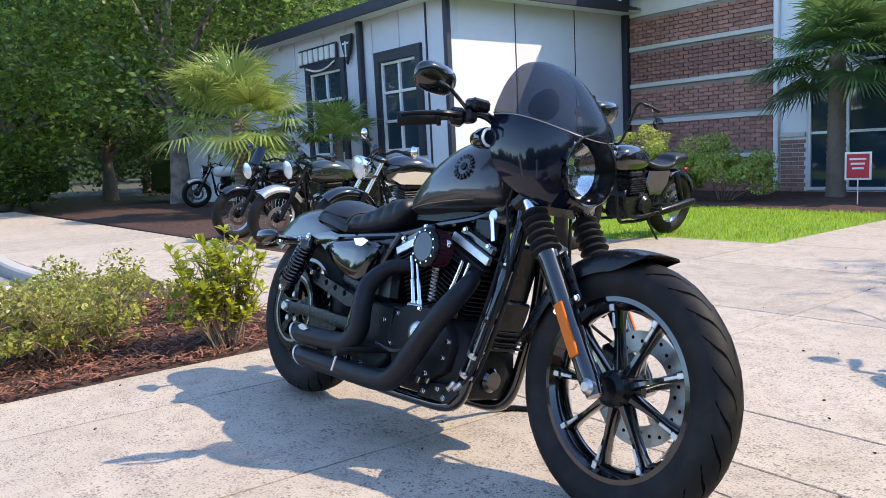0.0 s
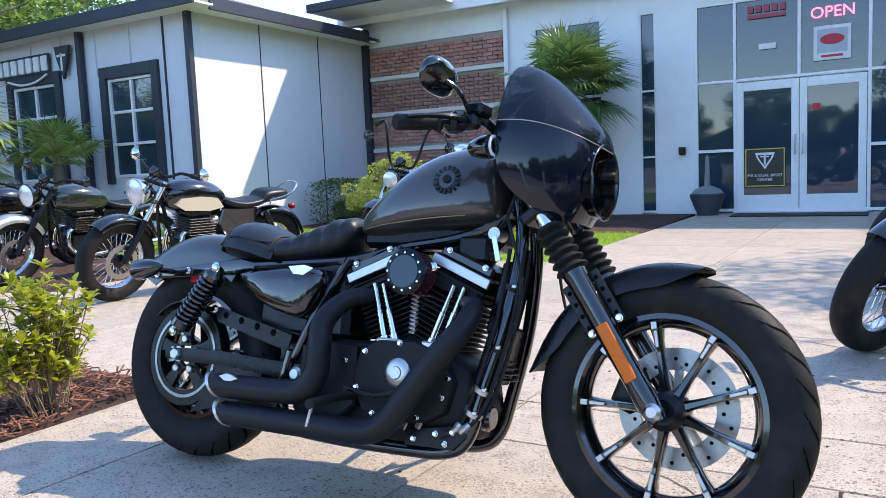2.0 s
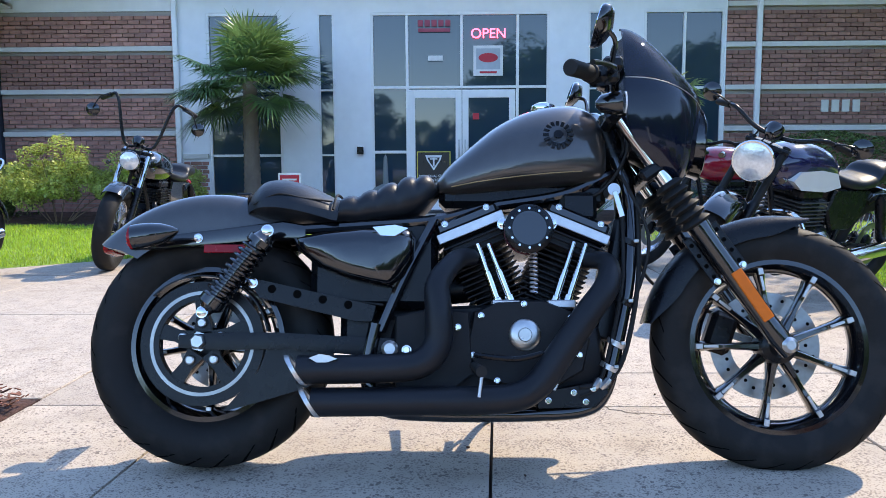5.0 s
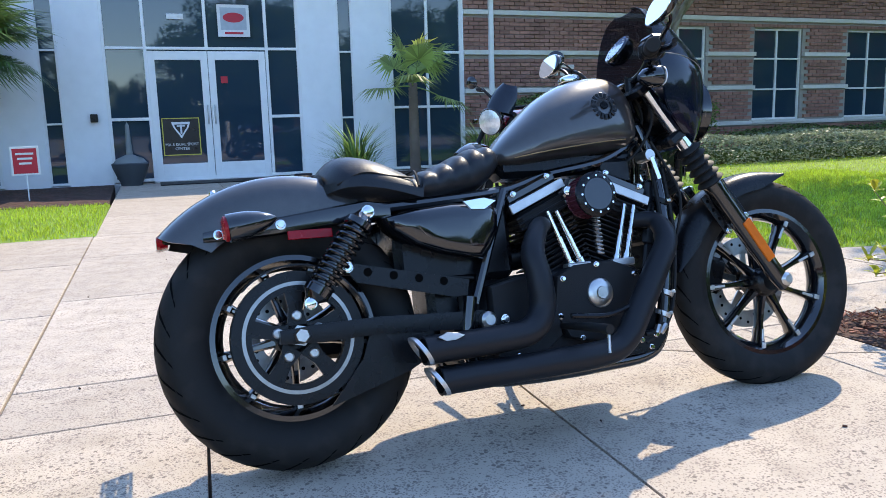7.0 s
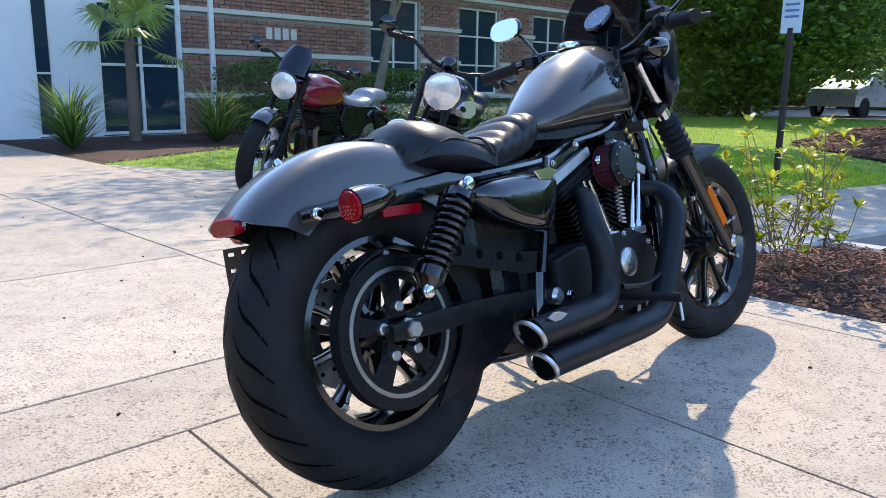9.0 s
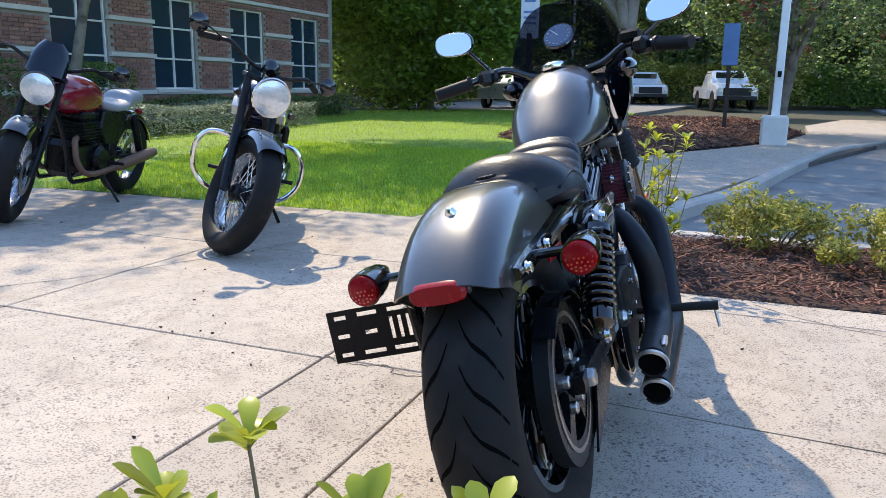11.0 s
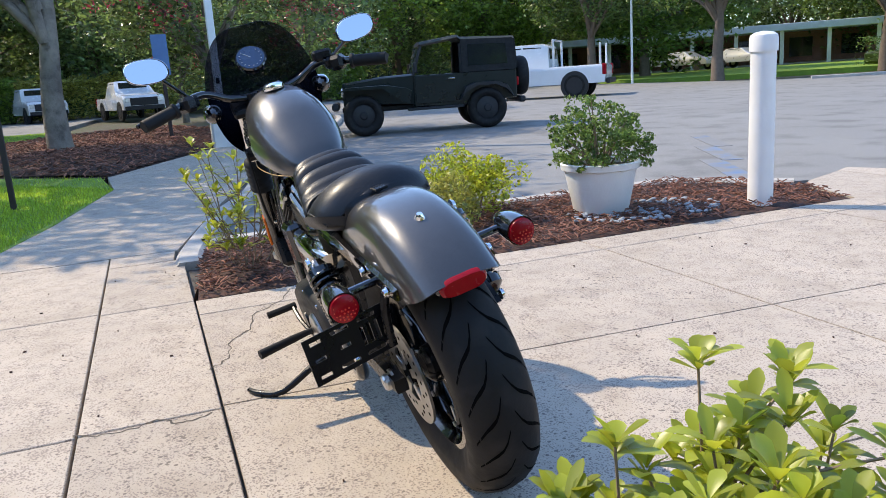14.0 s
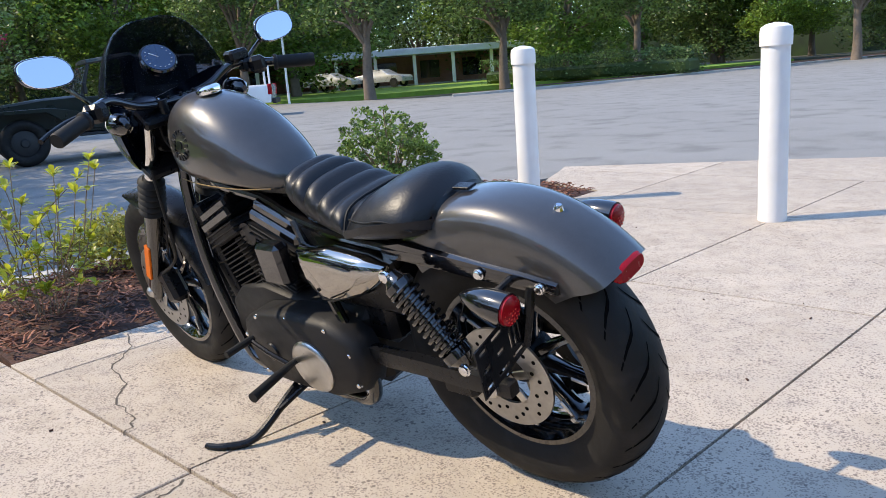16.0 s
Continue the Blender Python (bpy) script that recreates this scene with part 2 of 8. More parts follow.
def speckled(m, sc, dark, size, amount):
    """Adds small pits or chips of another colour."""
    nt = m.node_tree
    bs = nt.nodes["Principled BSDF"]
    src = bs.inputs["Base Color"].links[0].from_socket
    tc = nt.nodes.new("ShaderNodeTexCoord")
    vo = nt.nodes.new("ShaderNodeTexVoronoi")
    vo.inputs["Scale"].default_value = sc
    nt.links.new(tc.outputs["Object"], vo.inputs["Vector"])
    no = nt.nodes.new("ShaderNodeTexNoise")
    no.inputs["Scale"].default_value = sc * 0.07
    no.inputs["Detail"].default_value = 6
    nt.links.new(tc.outputs["Object"], no.inputs["Vector"])
    th = nt.nodes.new("ShaderNodeMath")
    th.operation = 'MULTIPLY'
    nt.links.new(no.outputs[0], th.inputs[0])
    th.inputs[1].default_value = size * 2
    lt = nt.nodes.new("ShaderNodeMath")
    lt.operation = 'LESS_THAN'
    nt.links.new(vo.outputs["Distance"], lt.inputs[0])
    nt.links.new(th.outputs[0], lt.inputs[1])
    sc2 = nt.nodes.new("ShaderNodeMath")
    sc2.operation = 'MULTIPLY'
    nt.links.new(lt.outputs[0], sc2.inputs[0])
    sc2.inputs[1].default_value = amount
    mx = nt.nodes.new("ShaderNodeMix")
    mx.data_type = 'RGBA'
    nt.links.new(sc2.outputs[0], mx.inputs[0])
    nt.links.new(src, mx.inputs[6])
    mx.inputs[7].default_value = (*dark, 1)
    nt.links.new(mx.outputs[2], bs.inputs["Base Color"])
    return m


concrete = random_tint(speckled(speckled(mat("concrete", (0.455, 0.385, 0.31), 0.85, 0, 0.16, 9, 0.004, 90, col2=(0.40, 0.335, 0.265), mix=0.4), 150, (0.23, 0.185, 0.155), 0.38, 0.85), 40, (0.16, 0.13, 0.11), 0.19, 0.9), 0.07)
joint_dark = mat("joint_dirt", (0.10, 0.085, 0.07), 0.95, 0, 0.3, 20)
asphalt = speckled(mat("asphalt", (0.215, 0.21, 0.20), 0.9, 0, 0.14, 3, 0.004, 160, col2=(0.16, 0.156, 0.15), mix=0.4), 90, (0.33, 0.32, 0.30), 0.25, 0.5)
soil = mat("soil", (0.07, 0.06, 0.04), 0.95, 0, 0.3, 2, 0.02, 20, col2=(0.06, 0.075, 0.03), mix=0.5)
turf = mat("turf", (0.17, 0.28, 0.03), 0.9, 0, 0.3, 6, 0.02, 60, col2=(0.16, 0.25, 0.03), mix=0.4)
grass_leaf = leaf_mat("grass_leaf", (0.25, 0.39, 0.04), 0.4, 0.5, 0.5)
mulch_soil = mat("mulch_bed", (0.075, 0.032, 0.022), 0.95, 0, 0.5, 30, 0.02, 60, col2=(0.04, 0.02, 0.014), mix=0.6)
mulch_chip = island_tint(mat("mulch_chip", (0.20, 0.085, 0.055), 0.9, 0, 0.3, 30), 0.6)
kerb_mat = speckled(mat("kerb_concrete", (0.42, 0.39, 0.35), 0.88, 0, 0.2, 8, 0.003, 80), 90, (0.2, 0.18, 0.16), 0.25, 0.6)
plaster = mat("painted_wall", (0.86, 0.87, 0.88), 0.75, 0, 0.05, 6, 0.002, 90)
wing_board = mat("wing_siding", (0.66, 0.68, 0.73), 0.7, 0, 0.05, 5, 0.001, 60)
dark_trim = mat("dark_blue_trim", (0.025, 0.032, 0.05), 0.5, 0, 0.1, 10)
white_metal = mat("white_aluminium", (0.84, 0.84, 0.83), 0.35, 0, 0.05, 10)
brick_mat = random_tint(island_tint(mat("brick", (0.40, 0.20, 0.155), 0.85, 0, 0.2, 25, 0.004, 120, col2=(0.32, 0.15, 0.12), mix=0.4), 0.22), 0.2)
mortar = mat("mortar", (0.36, 0.33, 0.30), 0.95, 0, 0.1, 20)
stone_band = mat("band_stone", (0.68, 0.65, 0.60), 0.8, 0, 0.08, 12)
window_glass = glass_mat("window_glass", (0.022, 0.05, 0.08), 0.12)
# dark tone standing in for the lack of light in the rooms
room_shade = mat("interior_shade", (0.06, 0.06, 0.065), 0.9, 0, 0.2, 1)
shingle = mat("roof_shingle", (0.16, 0.15, 0.14), 0.9, 0, 0.3, 14, 0.01, 40)

tyre_rubber = mat("tyre_rubber", (0.015, 0.0145, 0.014), 0.62, 0, 0.25, 25, 0.001, 90, spec=0.18, col2=(0.026, 0.024, 0.022), mix=0.35)
groove_black = mat("tread_groove", (0.003, 0.003, 0.003), 0.95, spec=0.05)
black_gloss = mat("black_gloss_paint", (0.004, 0.004, 0.005), 0.12, 0, 0.2, 6, coat=1.0)
black_satin = mat("satin_black_metal", (0.006, 0.0065, 0.008), 0.28, 0.0, 0.25, 20, 0.0006, 200, spec=0.27)
black_wrinkle = mat("wrinkle_black", (0.013, 0.013, 0.014), 0.5, 0, 0.2, 30, 0.0008, 350, spec=0.22)
black_matte = mat("matte_black_pipe", (0.010, 0.011, 0.014), 0.45, 0.1, 0.2, 14, 0.0004, 250, spec=0.3)
grey_denim = mat("charcoal_metallic_paint", (0.046, 0.044, 0.043), 0.34, 0.3, 0.12, 300, 0.0002, 500, coat=1.0)
fairing_paint = mat("fairing_black", (0.005, 0.008, 0.018), 0.07, 0, 0.2, 5, coat=0.0)
leather = mat("black_vinyl", (0.009, 0.0105, 0.0135), 0.40, 0, 0.2, 30, 0.0009, 160, spec=0.38)
chrome = mat("chrome", (0.78, 0.78, 0.78), 0.1, 1.0, 0.06, 20)
steel = mat("machined_steel", (0.55, 0.54, 0.52), 0.32, 1.0, 0.15, 40, 0.0003, 200)
dull_alu = mat("dull_aluminium", (0.62, 0.61, 0.60), 0.38, 0.9, 0.2, 30)
rubber = mat("soft_rubber", (0.013, 0.013, 0.013), 0.6, 0, 0.2, 20, spec=0.25)
red_lens = mat("red_lens", (0.30, 0.0015, 0.008), 0.25, 0, 0.2, 60, coat=0.0, spec=0.3)
disc_steel = mat("brake_disc_steel", (0.36, 0.355, 0.345), 0.34, 1.0, 0.2, 60, 0.0003, 200)
red_dot = mat("red_led", (0.75, 0.05, 0.04), 0.2, coat=1.0)
amber = mat("amber_lens", (0.72, 0.15, 0.01), 0.35, 0, 0.1, 60, spec=0.25)
smoke = glass_mat("smoked_screen", (0.02, 0.03, 0.05), 0.70, 0.02, (0.46, 0.46, 0.50))
clear_glass = glass_mat("clear_lens", (0.10, 0.11, 0.12), 0.88, 0.02, (0.92, 0.94, 0.95))
mirror_glass = mat("mirror_glass", (0.9, 0.92, 0.95), 0.02, 1.0, 0.0, 5)
dial_blue = mat("dial_face", (0.02, 0.05, 0.11), 0.25, coat=1.0)
white_mark = mat("white_marking", (0.75, 0.76, 0.78), 0.5)
filter_red = mat("filter_gauze", (0.09, 0.015, 0.025), 0.6, 0.2, 0.5, 80)
smoked_chrome = mat("smoked_chrome", (0.42, 0.40, 0.37), 0.07, 1.0, 0.06, 10)
gold_line = mat("gold_pinstripe", (0.35, 0.24, 0.12), 0.4, 0.5)


# ---------- ground ----------
def sheet(x0, x1, y0, y1, z):
    return Mesh().add([(x0, y0, z), (x1, y0, z), (x1, y1, z), (x0, y1, z)], [(0, 1, 2, 3)])


def slab_poly(pts, z0, z1):
    return Mesh().prism(pts, z0, z1, "xy")


def inside(p, poly):
    c = False
    for (x1, y1), (x2, y2) in zip(poly, poly[1:] + poly[:1]):
        if (y1 > p[1]) != (y2 > p[1]) and p[0] < (x2 - x1) * (p[1] - y1) / (y2 - y1) + x1:
            c = not c
    return c


from mathutils import geometry


def bumpy(poly, z, amp, step, seed=0.0):
    """A bed of loose soil over an outline, uneven, its rim falling below the paving."""
    xs, ys = [p[0] for p in poly], [p[1] for p in poly]
    nx, ny = max(2, int((max(xs) - min(xs)) / step)), max(2, int((max(ys) - min(ys)) / step))
    m, ix = Mesh(), {}
    for i in range(nx + 1):
        for j in range(ny + 1):
            x, y = min(xs) + (max(xs) - min(xs)) * i / nx, min(ys) + (max(ys) - min(ys)) * j / ny
            if inside((x, y), poly):
                ix[i, j] = len(m.v)
                h = noise.noise(Vector((x * 6, y * 6, seed))) * amp + noise.noise(Vector((x * 1.3, y * 1.3, seed))) * amp
                edge = min((Vector((x, y)) - geometry.intersect_point_line((x, y), a, b)[0].to_2d()).length if 0 <= geometry.intersect_point_line((x, y), a, b)[1] <= 1 else 9 for a, b in zip(poly, poly[1:] + poly[:1]))
                h = (h + z) * min(1, edge / max(.16, step * 7)) - z
                m.v.append((x, y, z + h))
    for i in range(nx):
        for j in range(ny):
            q = [(i, j), (i + 1, j), (i + 1, j + 1), (i, j + 1)]
            if all(k in ix for k in q):
                m.f.append(tuple(ix[k] for k in q))
    return m


ROAD_Z = -0.09

structure("ground", sheet(-400, 400, -400, 400, -0.22), soil, "dark soil and leaf litter reaching to the woods", "ground")
KERB = [(2.95, .47), (3.4, .43), (4.8, .12), (6.1, -.28), (9, -.85), (12.2, -1.6), (14.5, -2.6), (18.5, -4.1), (24, -5.2), (40, -6.5)]
LOT = [(3.6, .3), (4.8, .05), (6.1, -.35), (9, -.9), (12.2, -1.65), (14.5, -2.65), (18.5, -4.15), (24, -5.25), (60, -7), (60, -26), (24, -24), (20, -30), (8, -70), (-40, -70), (-60, -6), (-4.6, -.05), (-4.4, -6.3), (.7, -5.93), (1.4, -5.66), (3.2, -4.82), (3.6, -3.6)]
structure("road", slab_poly(LOT, -0.4, ROAD_Z), asphalt, "pale grey worn asphalt car park surface", "road")
structure("road_far", slab_poly([(27, 4), (60, 2), (60, 16), (26, 15)], -0.4, -0.06), asphalt, "grey asphalt side road behind the lawn", "road")

LAWN_R = [(3.45, 1.8), (5.2, 1.4), (7.4, 1.02), (8.9, 1.2), (11.75, 3.86), (16, 4.6), (20, 2.9), (27, 3.6), (27, 8.5), (22, 12.6), (12, 9.6), (4.4, 8.4), (2.14, 7.2), (2.6, 6.2), (3.4, 5.2)]
LAWN_L = [(-0.78, 5.03), (-0.80, 8.0), (-4.0, 8.35), (-7.3, 8.6), (-7.3, 5.0), (-4.9, 3.62), (-3.4, 3.66), (-1.85, 5.0)]
structure("lawn", slab_poly(LAWN_R, -0.4, 0.0), turf, "bright green mown lawn", "lawn")
structure("lawn_left", slab_poly(LAWN_L, -0.4, 0.0), turf, "bright green mown lawn beside the entrance walk", "lawn")

# outlines of the planted beds
BED_REAR = [(-0.80, .57), (-4.35, .57), (-4.35, -3.2), (-0.80, -3.2)]
BED_FRONT = [(2.13, .48), (2.9, .42), (3.5, .32), (3.55, -3.3), (2.75, -3.86), (2.13, -3.66)]
BED_ISLE = [(8.9, 1.15), (11.75, 3.84), (16, 4.6), (20, 2.9), (21, -.4), (16.5, -1.4), (13.2, -.75)]
BED_DOOR_L = [(-0.82, 8.03), (-0.9, 11.7), (-7.6, 11.7), (-7.6, 8.6), (-4, 8.38)]
BED_DOOR_R = [(2.14, 7.2), (4.4, 8.4), (12, 9.6), (22, 12.6), (22, 14), (19, 11.7), (2.1, 11.7)]
BED_WEST = [(-4.42, 2.15), (-16, 2.3), (-20, 4.4), (-16, 6.9), (-7.7, 6.9), (-7.32, 5.0), (-4.92, 3.6), (-4.42, 3.6)]
for nm, poly, st in (("mulch_bed_rear", BED_REAR, .035), ("mulch_bed_front", BED_FRONT, .035), ("mulch_bed_island", BED_ISLE, .09), ("mulch_bed_entrance", BED_DOOR_L, .08), ("mulch_bed_wall", BED_DOOR_R, .15), ("mulch_bed_west", BED_WEST, .12)):
    structure(nm, bumpy(poly, 0.015 if nm != "mulch_bed_island" else .16, .03, st), mulch_soil, "dark red-brown wood mulch bed", "mulch bed", 60)
    structure(nm + "_base", slab_poly(poly, -0.4, -0.003), mulch_soil, "soil under the mulch", "mulch bed")


def rim_distance(x, y, poly):
    """How far a place lies inside an outline."""
    best = 9
    for (ax, ay), (bx, by) in zip(poly, poly[1:] + poly[:1]):
        k = max(0, min(1, ((x - ax) * (bx - ax) + (y - ay) * (by - ay)) / ((bx - ax) ** 2 + (by - ay) ** 2)))
        best = min(best, math.hypot(x - ax - k * (bx - ax), y - ay - k * (by - ay)))
    return best


def chips(name, poly, count, size, seed, mound=0.0, slope=.63):
    """Loose shredded bark lying over a bed."""
    rnd = random.Random(seed)
    xs, ys = [p[0] for p in poly], [p[1] for p in poly]
    m = Mesh()
    while count:
        x, y = rnd.uniform(min(xs), max(xs)), rnd.uniform(min(ys), max(ys))
        if not inside((x, y), poly):
            continue
        count -= 1
        h = noise.noise(Vector((x * 6, y * 6, 0))) * .03 + noise.noise(Vector((x * 1.3, y * 1.3, 0))) * .03
        if mound:
            h += mound * min(1, rim_distance(x, y, poly) / slope)
        m.box((x, y, .022 + h + rnd.uniform(0, .02)), (size * rnd.uniform(.5, 1.8), size * rnd.uniform(.12, .3), size * .1), 0.0,
              Euler((rnd.uniform(-.5, .5), rnd.uniform(-.5, .5), rnd.uniform(0, 6.3))).to_matrix())
    me = m.data(name, mulch_chip, 0)
    return tagged(new(name, me), "shredded red-brown bark chips covering the bed", "mulch", kind="stuff")


chips("bark_chips", [(-0.80, .55), (-2.6, .55), (-2.6, -1.6), (-0.80, -1.6)], 5200, .035, 1)
chips("bark_chips", BED_FRONT, 6500, .035, 2)
chips("bark_chips", BED_ISLE, 9000, .075, 3, .15)


def kerb_run(name, pts, w=0.15, z0=-0.3, z1=0.02):
    m = Mesh()
    prof = [(-w / 2, z0), (w / 2, z0), (w / 2, z1 - .02), (w / 2 - .02, z1), (-w / 2 + .02, z1), (-w / 2, z1 - .02)]
    rings = []
    for i, p in enumerate(pts):
        a, b = Vector(pts[max(i - 1, 0)]), Vector(pts[min(i + 1, len(pts) - 1)])
        n = Vector((-(b - a).y, (b - a).x)).normalized()
        rings.append([(p[0] + n.x * u, p[1] + n.y * u, z) for u, z in prof])
    m.rings(rings)
    return structure(name, m, kerb_mat, "worn grey concrete kerb along the car park", "kerb", 30)


def densify(pts, n=6):
    out = []
    for i in range(len(pts) - 1):
        a, b, c, d = (Vector(pts[max(0, min(len(pts) - 1, i + k))]) for k in (-1, 0, 1, 2))
        for k in range(n):
            t = k / n
            out.append(tuple(0.5 * (2 * b + (c - a) * t + (2 * a - 5 * b + 4 * c - d) * t * t + (3 * b - a - 3 * c + d) * t ** 3)))
    return out + [tuple(pts[-1])]


kerb_run("kerb_walk", densify(KERB))
kerb_run("kerb_bed_front", [(3.57, .36), (3.6, -1.5), (3.6, -3.3), (2.9, -3.95)])
kerb_run("kerb_west", densify([(-4.42, -3.2), (-4.42, -.4), (-4.75, -.06), (-7, -.08), (-14, 0.3), (-30, 1.2)]))
kerb_run("kerb_isle", densify([(22, -24), (19.6, -29.5), (12, -60)], 4), .2)

# paving: each slab its own piece with open joints
paving = thing("pavement", pose(0, 0, 0), "pale warm aggregate concrete paving slabs with dark joints", "pavement", kind="structure")
part("joint_bed", Mesh().prism([(-4.4, .5), (-4.4, 3.7), (-1.8, 5.05), (-.8, 5.05), (-.8, 11.72), (2.14, 11.72), (2.14, 7.2), (3.45, 5.2), (3.45, 1.8), (7.4, 1.05), (14, 0), (20, -3), (14.5, -2.6), (9, -.85), (4.8, .12), (2.12, .52), (2.12, -3.7), (2.9, -4.0), (3.2, -4.8), (1.4, -5.64), (.7, -5.9), (-4.4, -6.2), (-4.4, -3.2), (-.8, -3.2), (-.8, .5)], -.3, -.03, "xy"), joint_dark, paving, "", 0)


def slab(x0, x1, y0, y1, gap=.009):
    w, d = x1 - x0 - gap, y1 - y0 - gap
    key = (round(w, 3), round(d, 3))
    if key not in slab_cache:
        slab_cache[key] = fix(Mesh().box((0, 0, -.06), (w, d, .12), .003).data("slab", concrete, 0))
    part("slab", slab_cache[key], None, paving, place=pose((x0 + x1) / 2, (y0 + y1) / 2, 0))


def poly_slab(pts):
    part("slab", Mesh().prism(pts, -.12, 0, "xy"), concrete, paving, "", 0)


slab_cache = {}
def mid(y):
    """The joint that runs under the machine, a little askew."""
    return .755 + .05 * (y - .1)


def west(y):
    """The next joint, askew by as much."""
    return -.222 + .055 * (y - .1)


slab(1.865, 2.125, -1.6, .495)
slab(1.865, 2.125, -3.2, -1.6)
for y0, y1 in ((-1.6, .495), (-3.2, -1.6), (-4.6, -3.2)):
    poly_slab([(-.796, y0 + .0045), (west(y0) - .0045, y0 + .0045), (west(y1) - .0045, y1 - .0045), (-.796, y1 - .0045)])
    poly_slab([(west(y0) + .0045, y0 + .0045), (mid(y0) - .0045, y0 + .0045), (mid(y1) - .0045, y1 - .0045), (west(y1) + .0045, y1 - .0045)])
    poly_slab([(mid(y0) + .0045, y0 + .0045), (1.86, y0 + .0045), (1.86, y1 - .0045), (mid(y1) + .0045, y1 - .0045)])
for x0, x1 in ((-4.4, -2.6), (-2.6, -.80)):
    slab(x0, x1, -4.6, -3.2)
    slab(x0, x1, -6.0, -4.6)
slab(-.80, west(-4.6), -6.0, -4.6)
poly_slab([(1.87, -3.205), (2.122, -3.205), (2.122, -3.69), (2.72, -3.9), (2.86, -4.05), (3.08, -4.595), (1.87, -4.595)])
poly_slab([(1.87, -4.606), (3.09, -4.606), (3.18, -4.8), (1.87, -5.4)])
poly_slab([(west(-4.6) + .004, -4.606), (1.86, -4.606), (1.86, -5.41), (1.4, -5.64), (.7, -5.9), (west(-4.6) + .004, -5.97)])
for x0, x1 in ((-.80, .755), (.755, 2.12), (2.12, 3.16)):
    slab(x0, x1, .495, .915)
for x0, x1 in ((-.80, .745), (.745, 2.14), (2.14, 3.45)):
    for y0, y1 in ((.915, 2.4), (2.4, 3.85), (3.85, 5.03)):
        slab(x0, x1, y0, y1)
for x0, x1 in ((-2.3, -.80), (-3.5, -2.3), (-4.4, -3.5)):
    slab(x0, x1, .575, 2.1)
slab(-2.3, -.80, 2.1, 3.6)
slab(-3.5, -2.3, 2.1, 3.6)
slab(-4.4, -3.5, 2.1, 3.6)
poly_slab([(-.803, 3.606), (-.803, 5.02), (-1.84, 5.0), (-3.38, 3.66), (-3.38, 3.606)])
for y0, y1 in ((5.03, 6.6), (6.6, 8.2), (8.2, 9.9), (9.9, 11.7)):
    slab(-.79, .66, y0, y1)
    slab(.66, 2.13, y0, y1)
poly_slab([(2.137, 5.04), (3.44, 5.04), (3.3, 5.3), (2.6, 6.2), (2.137, 7.15)])
# the footway that follows the lawn
TOP = [(3.455, 1.79), (5.2, 1.39), (7.4, 1.01), (8.9, 1.13), (13.2, -.8), (16.5, -1.45), (20.5, -1.6), (26, -3)]
BOT = [(3.455, .52), (5.2, .12), (7.4, -.44), (8.9, -.75), (12.9, -1.75), (16.5, -3.25), (20.5, -4.5), (26, -5.3)]
poly_slab([(3.163, .91), (3.163, .555), (3.45, .535), (3.45, .91)])
for a, b, c, d in zip(TOP, TOP[1:], BOT, BOT[1:]):
    poly_slab([(a[0] + .004, a[1]), (b[0] - .004, b[1]), (d[0] - .004, d[1]), (c[0] + .004, c[1])])
for k in range(9):
    slab(-4.4 - 1.7 * (k + 1), -4.4 - 1.7 * k, .0 if k else .06, 2.13)
# cracks running over the slabs
crack_mat = mat("crack", (0.09, 0.075, 0.06), 0.95)
for pts in (((1.12, .5), (1.2, .44), (1.42, .40), (1.55, .30), (1.75, .26), (1.9, .12), (2.1, .05)), ((.77, .92), (.72, .82), (.76, .70), (.70, .60), (.74, .5)), ((.9, 2.7), (1.3, 2.45), (1.75, 2.25), (2.1, 2.1), (2.6, 2.0)), ((1.75, -1.0), (1.9, -.6), (2.1, -.4))):
    m, rnd = Mesh(), random.Random(5)
    line = [Vector((p[0], p[1], 0)) for p in pts]
    fine = []
    for a, b in zip(line, line[1:]):
        for k in range(5):
            fine.append(a.lerp(b, k / 5) + Vector((rnd.uniform(-.012, .012), rnd.uniform(-.012, .012), 0)))
    for a, b in zip(fine, fine[1:]):
        n = Vector((-(b - a).y, (b - a).x, 0)).normalized() * rnd.uniform(.0015, .0035)
        m.add([a - n + Vector((0, 0, .0012)), b - n + Vector((0, 0, .0012)), b + n + Vector((0, 0, .0012)), a + n + Vector((0, 0, .0012))], [(0, 1, 2, 3)])
    part("crack", m, crack_mat, paving, "thin irregular dark crack", 0)

# ---------- building ----------
FY = 11.73                           # face of the main front
building = thing("building_front", pose(0, 0, 0), "dealership front of pale render, brick panels and tall dark glazing", "building", kind="structure")


def wall_with_holes(x0, x1, z0, z1, holes, y0, y1, material, name="wall"):
    """A wall along x, built from blocks round its openings."""
    xs = sorted({x0, x1, *[h[0] for h in holes], *[h[1] for h in holes]})
    m = Mesh()
    for a, b in zip(xs, xs[1:]):
        zs = sorted((h[2], h[3]) for h in holes if h[0] <= a + 1e-6 and h[1] >= b - 1e-6)
        lo = z0
        for h0, h1 in zs + [(z1, z1)]:
            if h0 > lo + 1e-6:
                m.add([(a, y0, lo), (b, y0, lo), (b, y1, lo), (a, y1, lo), (a, y0, h0), (b, y0, h0), (b, y1, h0), (a, y1, h0)],
                      [(0, 3, 2, 1), (4, 5, 6, 7), (0, 1, 5, 4), (2, 3, 7, 6), (1, 2, 6, 5), (3, 0, 4, 7)])
            lo = max(lo, h1)
    return part(name, m, material, building, "", 0)


